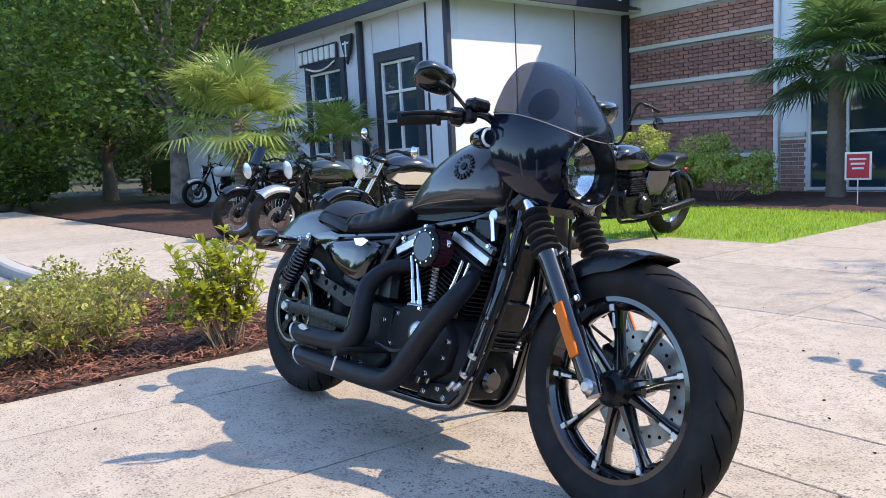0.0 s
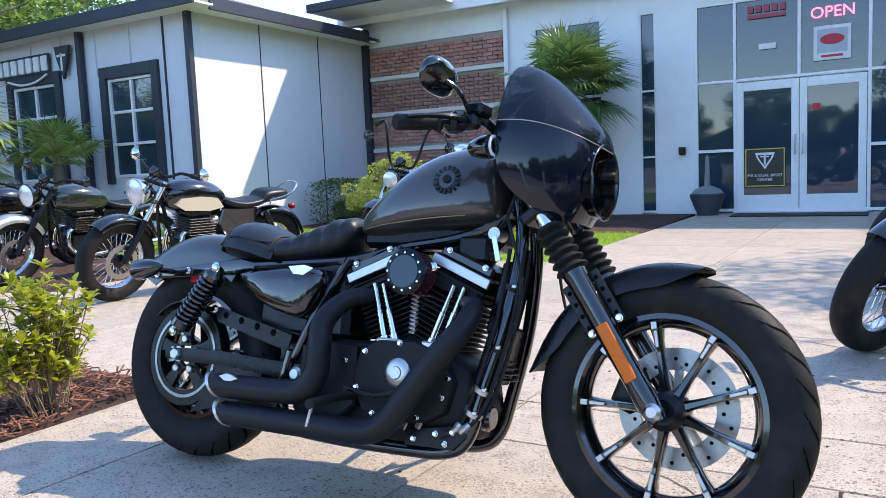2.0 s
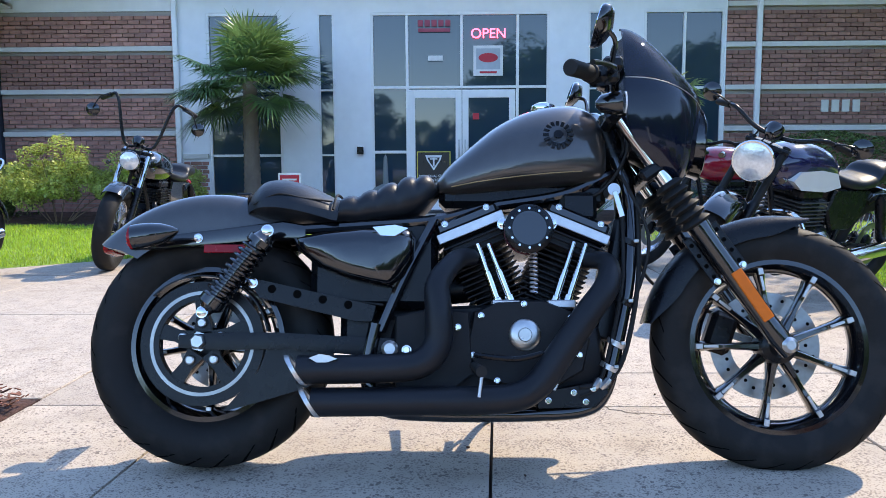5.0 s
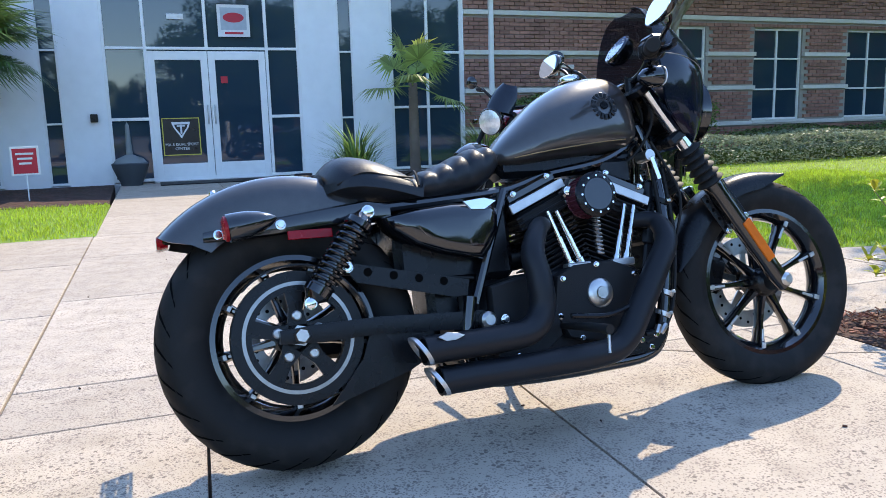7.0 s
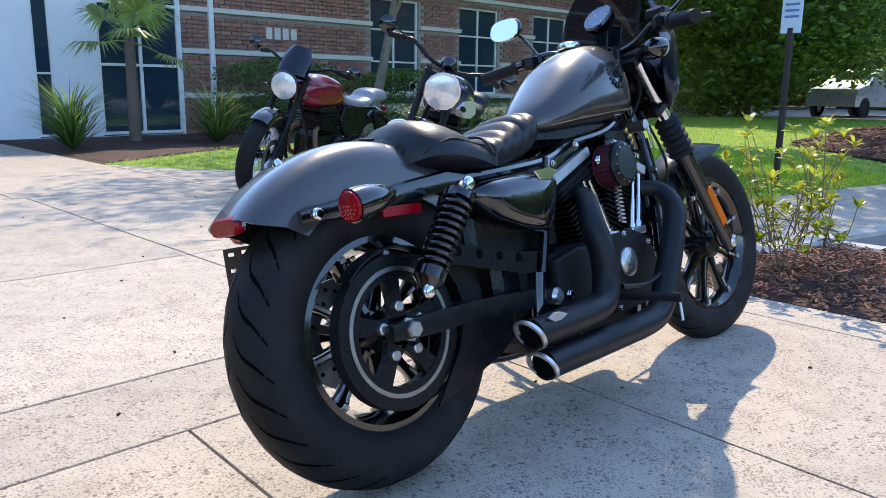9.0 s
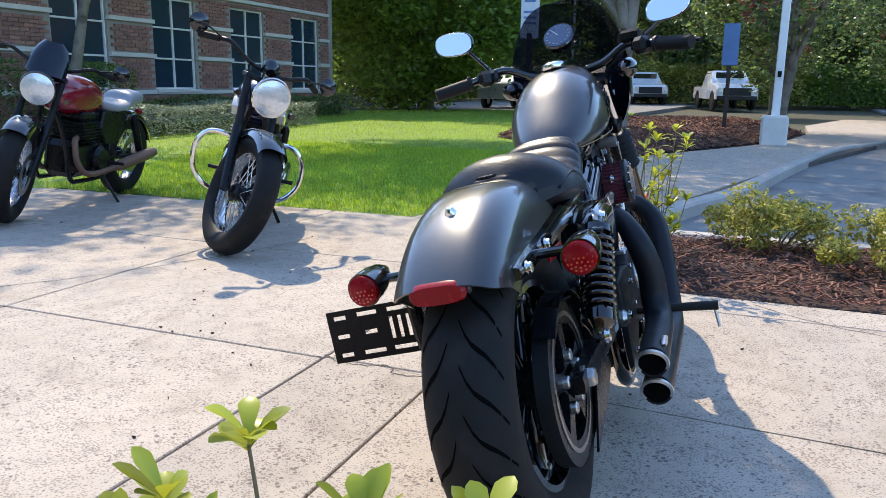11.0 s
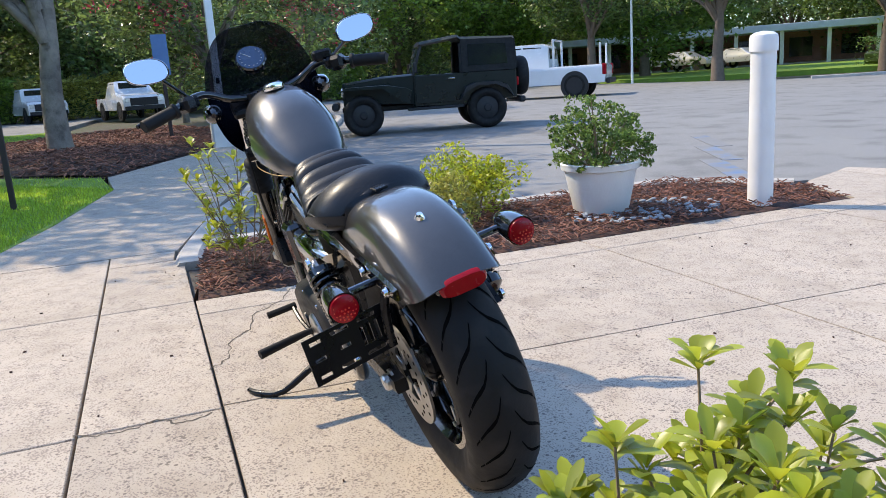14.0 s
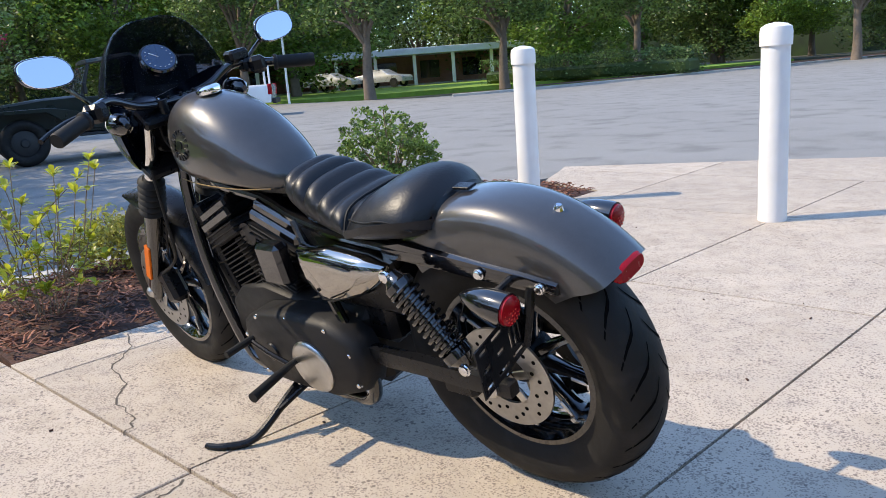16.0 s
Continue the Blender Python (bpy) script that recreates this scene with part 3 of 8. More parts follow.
GLASS = [(-3.8, -2.48, 0.0, 3.47), (-1.83, -1.54, 0.0, 3.46), (-.90, 2.24, 0.0, 3.46), (2.91, 3.19, 0.0, 3.46), (3.87, 5.27, 0.0, 3.47)]
BRICKWIN = [(9.5, 10.85, .72, 2.68), (12.13, 13.48, .72, 2.68), (14.82, 16.2, .72, 2.68), (17.5, 18.95, .72, 2.68)]
wall_with_holes(-4.30, 5.30, -.3, 4.1, GLASS, FY, FY + .3, plaster)
wall_with_holes(5.30, 19.5, -.3, 4.1, BRICKWIN, FY + .03, FY + .3, mortar)
wall_with_holes(-7.65, -4.30, -.3, 3.52, [], FY + .03, FY + .3, mortar)
wall_with_holes(-7.65, -4.30, 3.52, 4.1, [], FY, FY + .3, plaster)
side = Mesh()
side.box((19.6, FY + 6, 1.9), (.25, 12, 4.4), 0)
side.box((6, FY + 12, 1.9), (27, .25, 4.4), 0)
side.box((6, FY + 3, -.1), (27, 5.6, .1), 0)
part("back_wall", side, mortar, building, "", 0)
# back and ceiling boards, the room's dimness put into their colour
part("interior", Mesh().box((6, FY + 3.2, 1.9), (26, .1, 4.2), 0).box((6, FY + 1.8, 4.05), (26, 3, .06), 0), room_shade, building, "", 0)


def glazing(x0, x1, z0, z1, vs, hs, name="window", deep=.05, frame=.05, place=None):
    """A window in the main front: white frame, bars and panes between them. vs: rows of (x, from, to); hs: rows of (z, from, to)."""
    y = FY + deep
    fr = Mesh()
    for x in (x0 + frame / 2, x1 - frame / 2):
        fr.box((x, y, (z0 + z1) / 2), (frame, .09, z1 - z0), .004)
    for z in (z0 + frame / 2, z1 - frame / 2):
        fr.box(((x0 + x1) / 2, y, z), (x1 - x0 - 2 * frame, .09, frame), .004)
    for x, a, b in vs:
        fr.box((x, y, (a + b) / 2), (frame, .084, b - a), .004)
    for z, a, b in hs:
        fr.box(((a + b) / 2, y, z), (b - a, .08, frame * .9), .004)
    w = part(name, fr, white_metal, building, "white aluminium frame with dark reflective glass", 0)
    cx = sorted({x0, x1, *[v[0] for v in vs]})
    cz = sorted({z0, z1, *[h[0] for h in hs]})
    for a, b in zip(cx, cx[1:]):
        for c, d in zip(cz, cz[1:]):
            tilt = random.uniform(-.15, .15)
            pa = part("pane", Mesh().box((0, 0, 0), (b - a - .03, .008, d - c - .03), .001), window_glass, w, "", 0, place=pose((a + b) / 2, y, (c + d) / 2, tilt, 0, tilt))
            pa.visible_shadow = False
    return w


glazing(-3.8, -2.48, .02, 3.47, [(-3.14, .02, 3.47)], [(.99, -3.8, -2.48), (2.13, -3.8, -2.48)])
glazing(-1.83, -1.54, .02, 3.46, [], [(.99, -1.83, -1.54), (2.13, -1.83, -1.54)], frame=.035)
glazing(2.91, 3.19, .02, 3.46, [], [(.99, 2.91, 3.19), (2.13, 2.91, 3.19)], frame=.035)
glazing(3.87, 5.27, .02, 3.47, [(4.58, .02, 3.47)], [(1.15, 3.87, 5.27), (2.13, 3.87, 5.27)])
glazing(-.90, 2.24, .02, 3.46, [(-.26, .02, 3.46), (.70, 2.17, 3.46), (1.68, .02, 3.46)], [(2.17, -.90, 2.24)], "storefront")
for a, b in ((-.9, -.26), (1.68, 2.24)):
    part("rail", Mesh().box(((a + b) / 2, FY + .05, 1.04), (b - a - .05, .085, .05), .004), white_metal, building, "", 0)
for k, x0 in enumerate((-.235, .71)):
    d = thing("door", pose(0, 0, 0), "", "")
    for key in list(d.keys()):
        del d[key]
    d.parent = building
    w = .935
    dm = Mesh()
    for x in (x0 + .055, x0 + w - .055):
        dm.box((x, FY + .03, 1.075), (.11, .05, 2.10), .004)
    dm.box((x0 + w / 2, FY + .03, 2.055), (w - .22, .046, .14), .004)
    dm.box((x0 + w / 2, FY + .03, .16), (w - .22, .046, .27), .004)
    part("door_frame", dm, white_metal, d, "", 0)
    part("door_pane", Mesh().box((x0 + w / 2, FY + .03, 1.14), (w - .2, .01, 1.72), .001), window_glass, d, "", 0).visible_shadow = False
    hx = x0 + (w - .05 if k == 0 else .05)
    part("door_pull", Mesh().tube([(hx, FY + .0, .95), (hx, FY - .05, .97), (hx, FY - .05, 1.22), (hx, FY + .0, 1.24)], .012, 8, 3), dull_alu, d)
part("threshold", Mesh().box((.7, FY - .03, .012), (1.95, .14, .024), .004), dull_alu, building)


def text_mesh(words, size, material, m, name="lettering", parent=None, deep=.002):
    cu = bpy.data.curves.new(name, 'FONT')
    cu.body, cu.size, cu.extrude, cu.align_x, cu.align_y = words, size, deep, 'CENTER', 'CENTER'
    tmp = new(name, cu)
    me = bpy.data.meshes.new_from_object(tmp.evaluated_get(bpy.context.evaluated_depsgraph_get()))
    bpy.data.objects.remove(tmp)
    me.materials.clear()
    me.materials.append(material)
    ob = new(name, me)
    ob.parent, ob.matrix_basis = parent, m
    return ob


# signs in the entrance
sign_black = mat("sign_black", (0.012, 0.012, 0.013), 0.3)
sign_yellow = mat("sign_yellow", (0.62, 0.55, 0.08), 0.5)
sign_red = mat("sign_red", (0.55, 0.02, 0.04), 0.5, 0, 0.1, 20)
paper = mat("paper_white", (0.75, 0.75, 0.74), 0.7)
ds = thing("door_sign", pose(.20, FY - .006, .74), "black rectangular sign with yellow border and white lettering on the door", "sign")
part("board", Mesh().box((0, 0, 0), (.60, .008, .62), .002), sign_black, ds, "", 0)
bm_ = Mesh()
for x in (-.29, .29):
    bm_.box((x, -.006, 0), (.014, .003, .594), 0)
for z in (-.30, .30):
    bm_.box((0, -.006, z), (.594, .003, .014), 0)
part("border", bm_, sign_yellow, ds, "", 0)
shield = Mesh()
shield.prism([(-.15, .24), (.15, .24), (.12, .15), (0, -.03), (-.12, .15)], -.0055, -.009, "xz")
part("emblem", shield, white_mark, ds, "plain white shield shape", 0)
part("emblem_centre", Mesh().prism([(-.11, .20), (.11, .20), (.085, .14), (0, .02), (-.085, .14)], -.0095, -.012, "xz"), sign_black, ds, "", 0)
part("emblem_bar", Mesh().box((0, -.0135, .12), (.03, .003, .15), 0).box((0, -.0135, .175), (.13, .003, .02), 0), white_mark, ds, "", 0)
text_mesh("MX & DUAL SPORT", .062, white_mark, pose(0, -.008, -.13, 90), "lettering", ds)
text_mesh("CENTER", .062, white_mark, pose(0, -.008, -.20, 90), "lettering", ds)
ps = thing("window_poster", pose(1.165, FY - .004, 2.62), "white framed poster with a red oval badge in the window", "poster")
part("sheet", Mesh().box((0, 0, 0), (.52, .008, .52), .002), paper, ps, "", 0)
part("picture", Mesh().box((0, -.006, .03), (.42, .003, .36), 0), mat("poster_grey", (0.42, 0.46, 0.5), .5), ps, "", 0)
part("badge", Mesh().prism([(.17 * math.cos(a), .05 + .08 * math.sin(a)) for a in (k * math.pi / 12 for k in range(24))], -.008, -.012, "xz"), sign_red, ps, "plain red oval", 0)
part("caption", Mesh().box((0, -.009, -.2), (.3, .003, .035), 0), sign_red, ps, "", 0)
neon = glow_mat("neon_red", (1.0, 0.08, 0.16), 2.2)
nsg = thing("open_sign", pose(1.17, FY - .004, 3.08), "red neon open sign hanging in the window", "neon sign")
text_mesh("OPEN", .24, neon, pose(0, 0, 0, 90), "lettering", nsg, .004)
ns2 = thing("neon_sign", pose(.22, FY - .004, 3.22), "dim red and white neon brand sign in the upper window", "neon sign")
for k in range(5):
    part("stroke", Mesh().box((-.24 + .12 * k, 0, .05), (.09, .006, .11), .003), mat("dim_neon", (.4, .06, .1), .5), ns2, "", 0)
part("stroke", Mesh().box((0, 0, -.07), (.56, .006, .06), .003), mat("dim_neon", (.4, .06, .1), .5), ns2, "", 0)
# white bar below the sign, a reflection in the pane drawn as a part
part("reflection_bar", Mesh().box((.02, 0, -.55), (.26, .006, .09), .003), paper, ns2, "", 0)
tagged(part("wall_box", Mesh().box((-1.1, FY - .05, 1.07), (.11, .1, .13), .01), black_satin), "small dark electrical box on the wall", "wall box")
part("door_notice", Mesh().box((.95, FY - .004, 1.66), (.11, .005, .11), 0), sign_red, building, "small red notice sticker", 0)
tagged(part("door_mat", Mesh().box((.75, FY - .55, .008), (1.9, .7, .016), .004), rubber), "dark rubber entrance mat in front of the doors", "door mat")

# pipes, bands, corner strip
for x in (-4.33, 5.84):
    part("downpipe", Mesh().box((x, FY - .05, 1.9), (.09, .08, 4.0), .01), white_metal, building, "white painted downpipe", 0)
part("corner_strip", Mesh().box((-7.58, FY - .04, 1.9), (.13, .13, 4.0), .006), dark_trim, building, "dark corner trim", 0)
for x0, x1 in ((-7.5, -4.39), (5.3, 19.5), (-4.28, -3.82)):
    for z in ((.98,) if x1 == -3.82 else (.65, 1.39, 2.13, 2.87) if x0 < 0 else (.66, 1.42, 2.13, 2.86, 3.55)):
        segs = [(x0, x1)]
        for h in BRICKWIN:
            if h[2] < z < h[3]:
                segs = [s for a, b in segs for s in ((a, min(b, h[0])), (max(a, h[1]), b)) if s[1] - s[0] > .02] if any(a < h[1] and b > h[0] for a, b in segs) else segs
        for a, b in segs:
            part("band", Mesh().box(((a + b) / 2, FY + .0, z), (b - a, .10, .085), .004), stone_band, building, "", 0)
for a, b, c, d in BRICKWIN:
    glazing(a, b, c, d, [((a + b) / 2, c, d)], [(c + .66, a, b), (c + 1.32, a, b)], frame=.04, deep=.12)
    part("sill", Mesh().box(((a + b) / 2, FY + .0, c - .035), (b - a + .12, .16, .07), .006), stone_band, building, "", 0)
nb = thing("house_number", pose(7.30, FY - .02, 1.80), "pale painted number plaque bars on the brick", "house number")
for k in range(4):
    part("bar", Mesh().box((-.27 + .18 * k, 0, 0), (.13, .02, .21), .004), stone_band, nb, "", 0)

# roof of the main part
roof = Mesh().add([(-7.9, FY - .45, 4.02), (20, FY - .45, 4.02), (20, FY + 6, 6.6), (-7.9, FY + 6, 6.6), (20, FY + 12.4, 4.02), (-7.9, FY + 12.4, 4.02)], [(0, 1, 2, 3), (3, 2, 4, 5), (0, 3, 5), (1, 4, 2)])
part("roof", roof, shingle, building, "grey asphalt shingle roof", 0)
part("fascia", Mesh().box((6.05, FY - .45, 4.03), (28, .05, .22), .005), white_metal, building, "pale fascia and gutter", 0)
part("soffit", Mesh().box((6.05, FY - .22, 4.0), (28, .42, .03), .0), plaster, building, "", 0)

# the deep eave in the corner by the wing
part("corner_eave", Mesh().box((-6.5, FY - 1.0, 4.1), (2.6, 1.14, .1), .004), plaster, building, "pale deep eave over the corner", 0)
part("corner_gutter", Mesh().box((-6.5, FY - 1.6, 4.12), (2.6, .06, .16), .01), dark_trim, building, "dark gutter", 0)

# the projecting wing with the sign
wing = thing("building_wing", pose(0, 0, 0), "grey board-clad wing with dark blue trim and white barred windows", "building", kind="structure")
WX, WY = -7.65, 7.0
ww = Mesh()
WIN = [(-9.70, -8.52, 1.03, 2.72), (-12.45, -11.1, 1.03, 2.80)]
xs = sorted({-21, WX, *[w[0] for w in WIN], *[w[1] for w in WIN]})
for a, b in zip(xs, xs[1:]):
    hole = [w for w in WIN if w[0] <= a and w[1] >= b]
    for lo, hi in (((-.3, hole[0][2]), (hole[0][3], 3.72)) if hole else ((-.3, 3.72),)):
        ww.add([(a, WY, lo), (b, WY, lo), (b, WY + .25, lo), (a, WY + .25, lo), (a, WY, hi), (b, WY, hi), (b, WY + .25, hi), (a, WY + .25, hi)],
               [(0, 3, 2, 1), (4, 5, 6, 7), (0, 1, 5, 4), (2, 3, 7, 6), (1, 2, 6, 5), (3, 0, 4, 7)])
part("wall", ww, wing_board, wing, "", 0)
part("side_wall", Mesh().box((WX - .125, (WY + FY) / 2 + .125, 1.7), (.25, FY - WY - .25, 4.04), 0), mat("white_panel", (0.72, 0.71, 0.72), 0.7, 0, .04, 4), wing, "white panelled side wall", 0)
part("rear_wall", Mesh().box((-21, 10, 1.7), (.25, 6, 4.0), 0).box((-14.5, 13, 1.7), (13, .25, 4.0), 0), wing_board, wing, "", 0)
# board behind the wing windows, coloured dark in place of room shade
part("inner_wall", Mesh().box((-14, WY + 1.2, 1.7), (12.5, .1, 4), 0), room_shade, wing, "", 0)
for x in (-8.22, -9.05, -9.95, -10.9, -11.8, -13.1):
    part("batten", Mesh().box((x, WY - .012, 3.25 if -12.5 < x < -8.4 else 1.7), (.03, .03, .9 if -12.5 < x < -8.4 else 3.9), .003), wing_board if x not in (-8.22,) else dark_trim, wing, "", 0)
part("downpipe", Mesh().box((-10.3, WY - .06, 1.8), (.12, .1, 3.8), .01), dark_trim, wing, "dark blue downpipe", 0)
part("corner_strip", Mesh().box((WX + .01, WY - .01, 1.75), (.10, .10, 3.9), .005), dark_trim, wing, "", 0)
for y in (8.6, 10.2):
    part("panel_joint", Mesh().box((WX + .002, y, 1.7), (.012, .02, 3.9), 0), dark_trim, wing, "", 0)
for a, b, c, d in WIN:
    sm = Mesh()
    for x in (a - .07, b + .07):
        sm.box((x, WY - .03, (c + d) / 2 + .05), (.16, .07, d - c + .3), .005)
    sm.box(((a + b) / 2, WY - .03, d + .1), (b - a - .02, .066, .2), .005)
    part("surround", sm, dark_trim, wing, "dark blue window surround", 0)
    fm = Mesh()
    for x in (a + .035, (a + b) / 2, b - .035):
        fm.box((x, WY + .02, (c + d) / 2), (.055, .06, d - c), .004)
    for k in range(4):
        fm.box(((a + b) / 2, WY + .02, c + .03 + (d - c - .06) * k / 3), (b - a - .02, .055, .05), .004)
    fw = part("window", fm, white_metal, wing, "", 0)
    for i in range(2):
        for j in range(3):
            part("pane", Mesh().box((a + (b - a) * (.25 + .5 * i), WY + .04, c + (d - c) * (j + .5) / 3), ((b - a) / 2 - .04, .008, (d - c) / 3 - .03), .0), window_glass, fw, "", 0).visible_shadow = False
part("roof", Mesh().add([(-21.4, WY - .45, 3.66), (WX + .45, WY - .45, 3.66), (WX + .45, FY + .4, 3.66), (-21.4, 13.4, 3.66), (-19, 10, 4.75), (-10.2, 10, 4.75)], [(0, 1, 5, 4), (1, 2, 5), (2, 3, 4, 5), (3, 0, 4)]), shingle, wing, "weathered grey shingle roof", 0)
part("fascia", Mesh().box((-14.2, WY - .45, 3.66), (14.4, .05, .2), .005).box((WX + .45, (WY + FY) / 2 - .2, 3.66), (.05, FY - WY - .5, .2), .005), dark_trim, wing, "dark blue fascia board", 0)
part("soffit", Mesh().box((-14.2, WY - .22, 3.60), (14.3, .42, .03), 0).box((WX + .22, (WY + FY) / 2, 3.60), (.4, FY - WY, .03), 0), plaster, wing, "", 0)
# brand sign as plain shapes
sg = thing("wall_sign", pose(-11.75, WY - .09, 3.10, 0, 0, 0), "white raised brand lettering shown as plain blocks with a dark shield", "sign")
for k in range(7):
    part("letter_shadow", Mesh().box((-.94 + .232 * k, .035, .06), (.225, .04, .36), .01), dark_trim, sg)
    part("letter_block", Mesh().box((-.94 + .232 * k, 0, .06), (.165, .05, .27), .02), white_metal, sg)
part("swoosh", Mesh().tube([(-.7, 0, -.18), (-.3, 0, -.27), (.15, 0, -.25), (.5, 0, -.14)], .022, 8), white_metal, sg)
part("shield", Mesh().prism([(.8, .30), (1.22, .30), (1.16, .05), (1.01, -.28), (.86, .05)], -.03, .03, "xz", .01), dark_trim, sg)
part("shield_bar", Mesh().box((1.01, -.036, .02), (.045, .012, .3), .002).box((1.01, -.036, .13), (.24, .012, .04), .002), white_metal, sg)


# ---------- the main motorcycle ----------
LEAN = 14.2
RA, FA = (0.0, 0.0, 0.329), (1.520, 0.0, 0.325)     # axle centres in the machine's own axes


def superring(x, zt, zb, w, n=28, p=2.4):
    """A rounded cross-section at x, between two heights, of half width w."""
    c, h = (zt + zb) / 2, (zt - zb) / 2
    out = []
    for k in range(n):
        a = 2 * math.pi * k / n
        ca, sa = math.cos(a), math.sin(a)
        out.append((x, w * math.copysign(abs(ca) ** (2 / p), ca), c + h * math.copysign(abs(sa) ** (2 / p), sa)))
    return out


def interp(rows, n):
    """Smoothly finer rows of numbers."""
    out = []
    for i in range(len(rows) - 1):
        a, b, c, d = (np.array(rows[max(0, min(len(rows) - 1, i + k))], float) for k in (-1, 0, 1, 2))
        for k in range(n):
            t = k / n
            out.append(0.5 * (2 * b + (c - a) * t + (2 * a - 5 * b + 4 * c - d) * t * t + (3 * b - a - 3 * c + d) * t ** 3))
    return out + [np.array(rows[-1], float)]


def tyre_profile(rim, outer, half, n=10):
    """The closed profile of a tyre: (y, radius)."""
    pts = [(-half * .72, rim)]
    for k in range(n + 1):
        a = math.pi * (1 - k / n)
        y = half * math.cos(a)
        pts.append((y, rim + (outer - rim) * (0.42 + 0.58 * math.sin(a) ** 0.8 if math.sin(a) > 1e-6 else .42)))
    pts.append((half * .72, rim))
    pts += [(half * .5, rim - .012), (-half * .5, rim - .012)]
    return pts


def tread(c, outer, half, count, rim, lean=0.35, w=.0035):
    """Slanted grooves over a tyre."""
    m = Mesh()
    for k in range(count):
        a0 = 2 * math.pi * k / count
        for s in (-1, 1):
            row = []
            for j in range(7):
                u = .12 + .78 * j / 6
                y = s * half * u
                sa = math.sqrt(max(0, 1 - u * u))
                r = rim + (outer - rim) * (0.42 + 0.58 * sa ** 0.8) + .0006
                a = a0 + (.5 * 2 * math.pi / count if s > 0 else 0) + lean * (u - .1) + .05 * math.sin(u * 6)
                da = w / outer * (1 - .4 * abs(j - 3) / 3)
                row.append([(c[0] + r * math.cos(a + q * da), y, c[2] + r * math.sin(a + q * da)) for q in (-1, 1)])
            m.rings(row, False, False)
    return m


def cast_wheel(th, c, rim_r, outer, half, spokes, a0, name):
    """A cast nine-spoke wheel with its tyre."""
    wh = part(name, Mesh().wheel_lathe(c, tyre_profile(rim_r, outer, half), 96), tyre_rubber, th, "worn black street tyre on a black cast wheel", 60)
    part("tread", tread(c, outer, half, 26, rim_r, .5, .0055), groove_black, wh, "", 0)
    r = rim_r
    part("rim", Mesh().wheel_lathe(c, [(-half * .72, r + .004), (-half * .74, r - .012), (-half * .5, r - .022), (-half * .2, r - .034), (half * .2, r - .034), (half * .5, r - .022), (half * .74, r - .012), (half * .72, r + .004)], 96), black_gloss, wh, "gloss black cast rim", 50)
    part("hub", Mesh().lathe((c[0], -.055, c[2]), (c[0], .055, c[2]), [(0, .03), (.1, .045), (.5, .05), (.9, .045), (1, .03)], 28), black_satin, wh)
    for k in range(spokes):
        a = radians(a0 + 360 * k / spokes)
        d, q = Vector((math.cos(a), 0, math.sin(a))), Vector((-math.sin(a), 0, math.cos(a)))
        cc, rings = Vector(c), []
        for t, w, dy in ((.035, .014, .026), (.09, .010, .020), (r * .55, .0085, .017), (r - .06, .010, .020), (r - .028, .015, .028)):
            rings.append([cc + d * t + q * (w * x) + Vector((0, dy * y, 0)) for x, y in ((-1, -.6), (-.5, -1), (.5, -1), (1, -.6), (1, .6), (.5, 1), (-.5, 1), (-1, .6))])
        part("spoke", Mesh().rings(rings), black_gloss, wh)
        for sy in (-1, 1):
            tip = Mesh()
            rot = Matrix(((d.x, 0, q.x), (0, 1, 0), (d.z, 0, q.z)))
            tip.box(cc + d * (r - .052) + Vector((0, sy * .023, 0)), (.055, .004, .008), .001, rot)
            tip.box(cc + d * (r - .026) + Vector((0, sy * .029, 0)), (.02, .005, .014), .001, rot)
            part("spoke_tip", tip, dull_alu, wh, "bare machined spoke end")
    return wh


def disc(th, c, y, r, inner, holes, name="brake_disc"):
    """A drilled brake disc with its carrier."""
    m = Mesh().wheel_lathe((c[0], y, c[2]), [(-.003, inner), (-.003, r), (.003, r), (.003, inner)], 64)
    ob = part(name, m, disc_steel, th, "drilled steel brake disc", 40)
    h = Mesh()
    for k in range(holes):
        a = 2 * math.pi * k / holes
        rr = inner + (r - inner) * (.3 + .2 * (k % 3))
        p = (c[0] + rr * math.cos(a), y, c[2] + rr * math.sin(a))
        h.cyl((p[0], y - .0036, p[2]), (p[0], y + .0036, p[2]), .005, seg=10)
    part("hole", h, groove_black, ob)["kind"] = "stuff"
    cm = Mesh()
    for k in range(5):
        a = 2 * math.pi * k / 5 + .3
        cm.box((c[0] + inner * .75 * math.cos(a), y, c[2] + inner * .75 * math.sin(a)), (inner * .7, .006, .022), .002, Matrix.Rotation(-a, 3, 'Y'))
    part("carrier", cm, steel, ob)
    return ob


def bolt(th, p, r=.009, y=-1, name="bolt", material=None):
    p = Vector(p)
    return part(name, Mesh().lathe(p, p + Vector((0, y * .010, 0)), [(0, r * 1.25), (.3, r * 1.25), (.32, r), (.85, r), (1, r * .8)], 12), material or chrome, th)


bike = thing("motorcycle", pose(-.002, -.055, .006, 0, .35, 1.2) @ pose(0, 0, 0, -LEAN), "charcoal grey cruiser motorcycle with black quarter fairing leaning on its kickstand", "motorcycle")

fw = cast_wheel(bike, FA, .232, .331, .054, 9, 20, "front_wheel")
fdisc = disc(bike, FA, .072, .15, .095, 27)
rw = cast_wheel(bike, RA, .203, .327, .081, 9, 30, "rear_wheel")
disc(bike, RA, .092, .124, .066, 27, "rear_brake_disc")

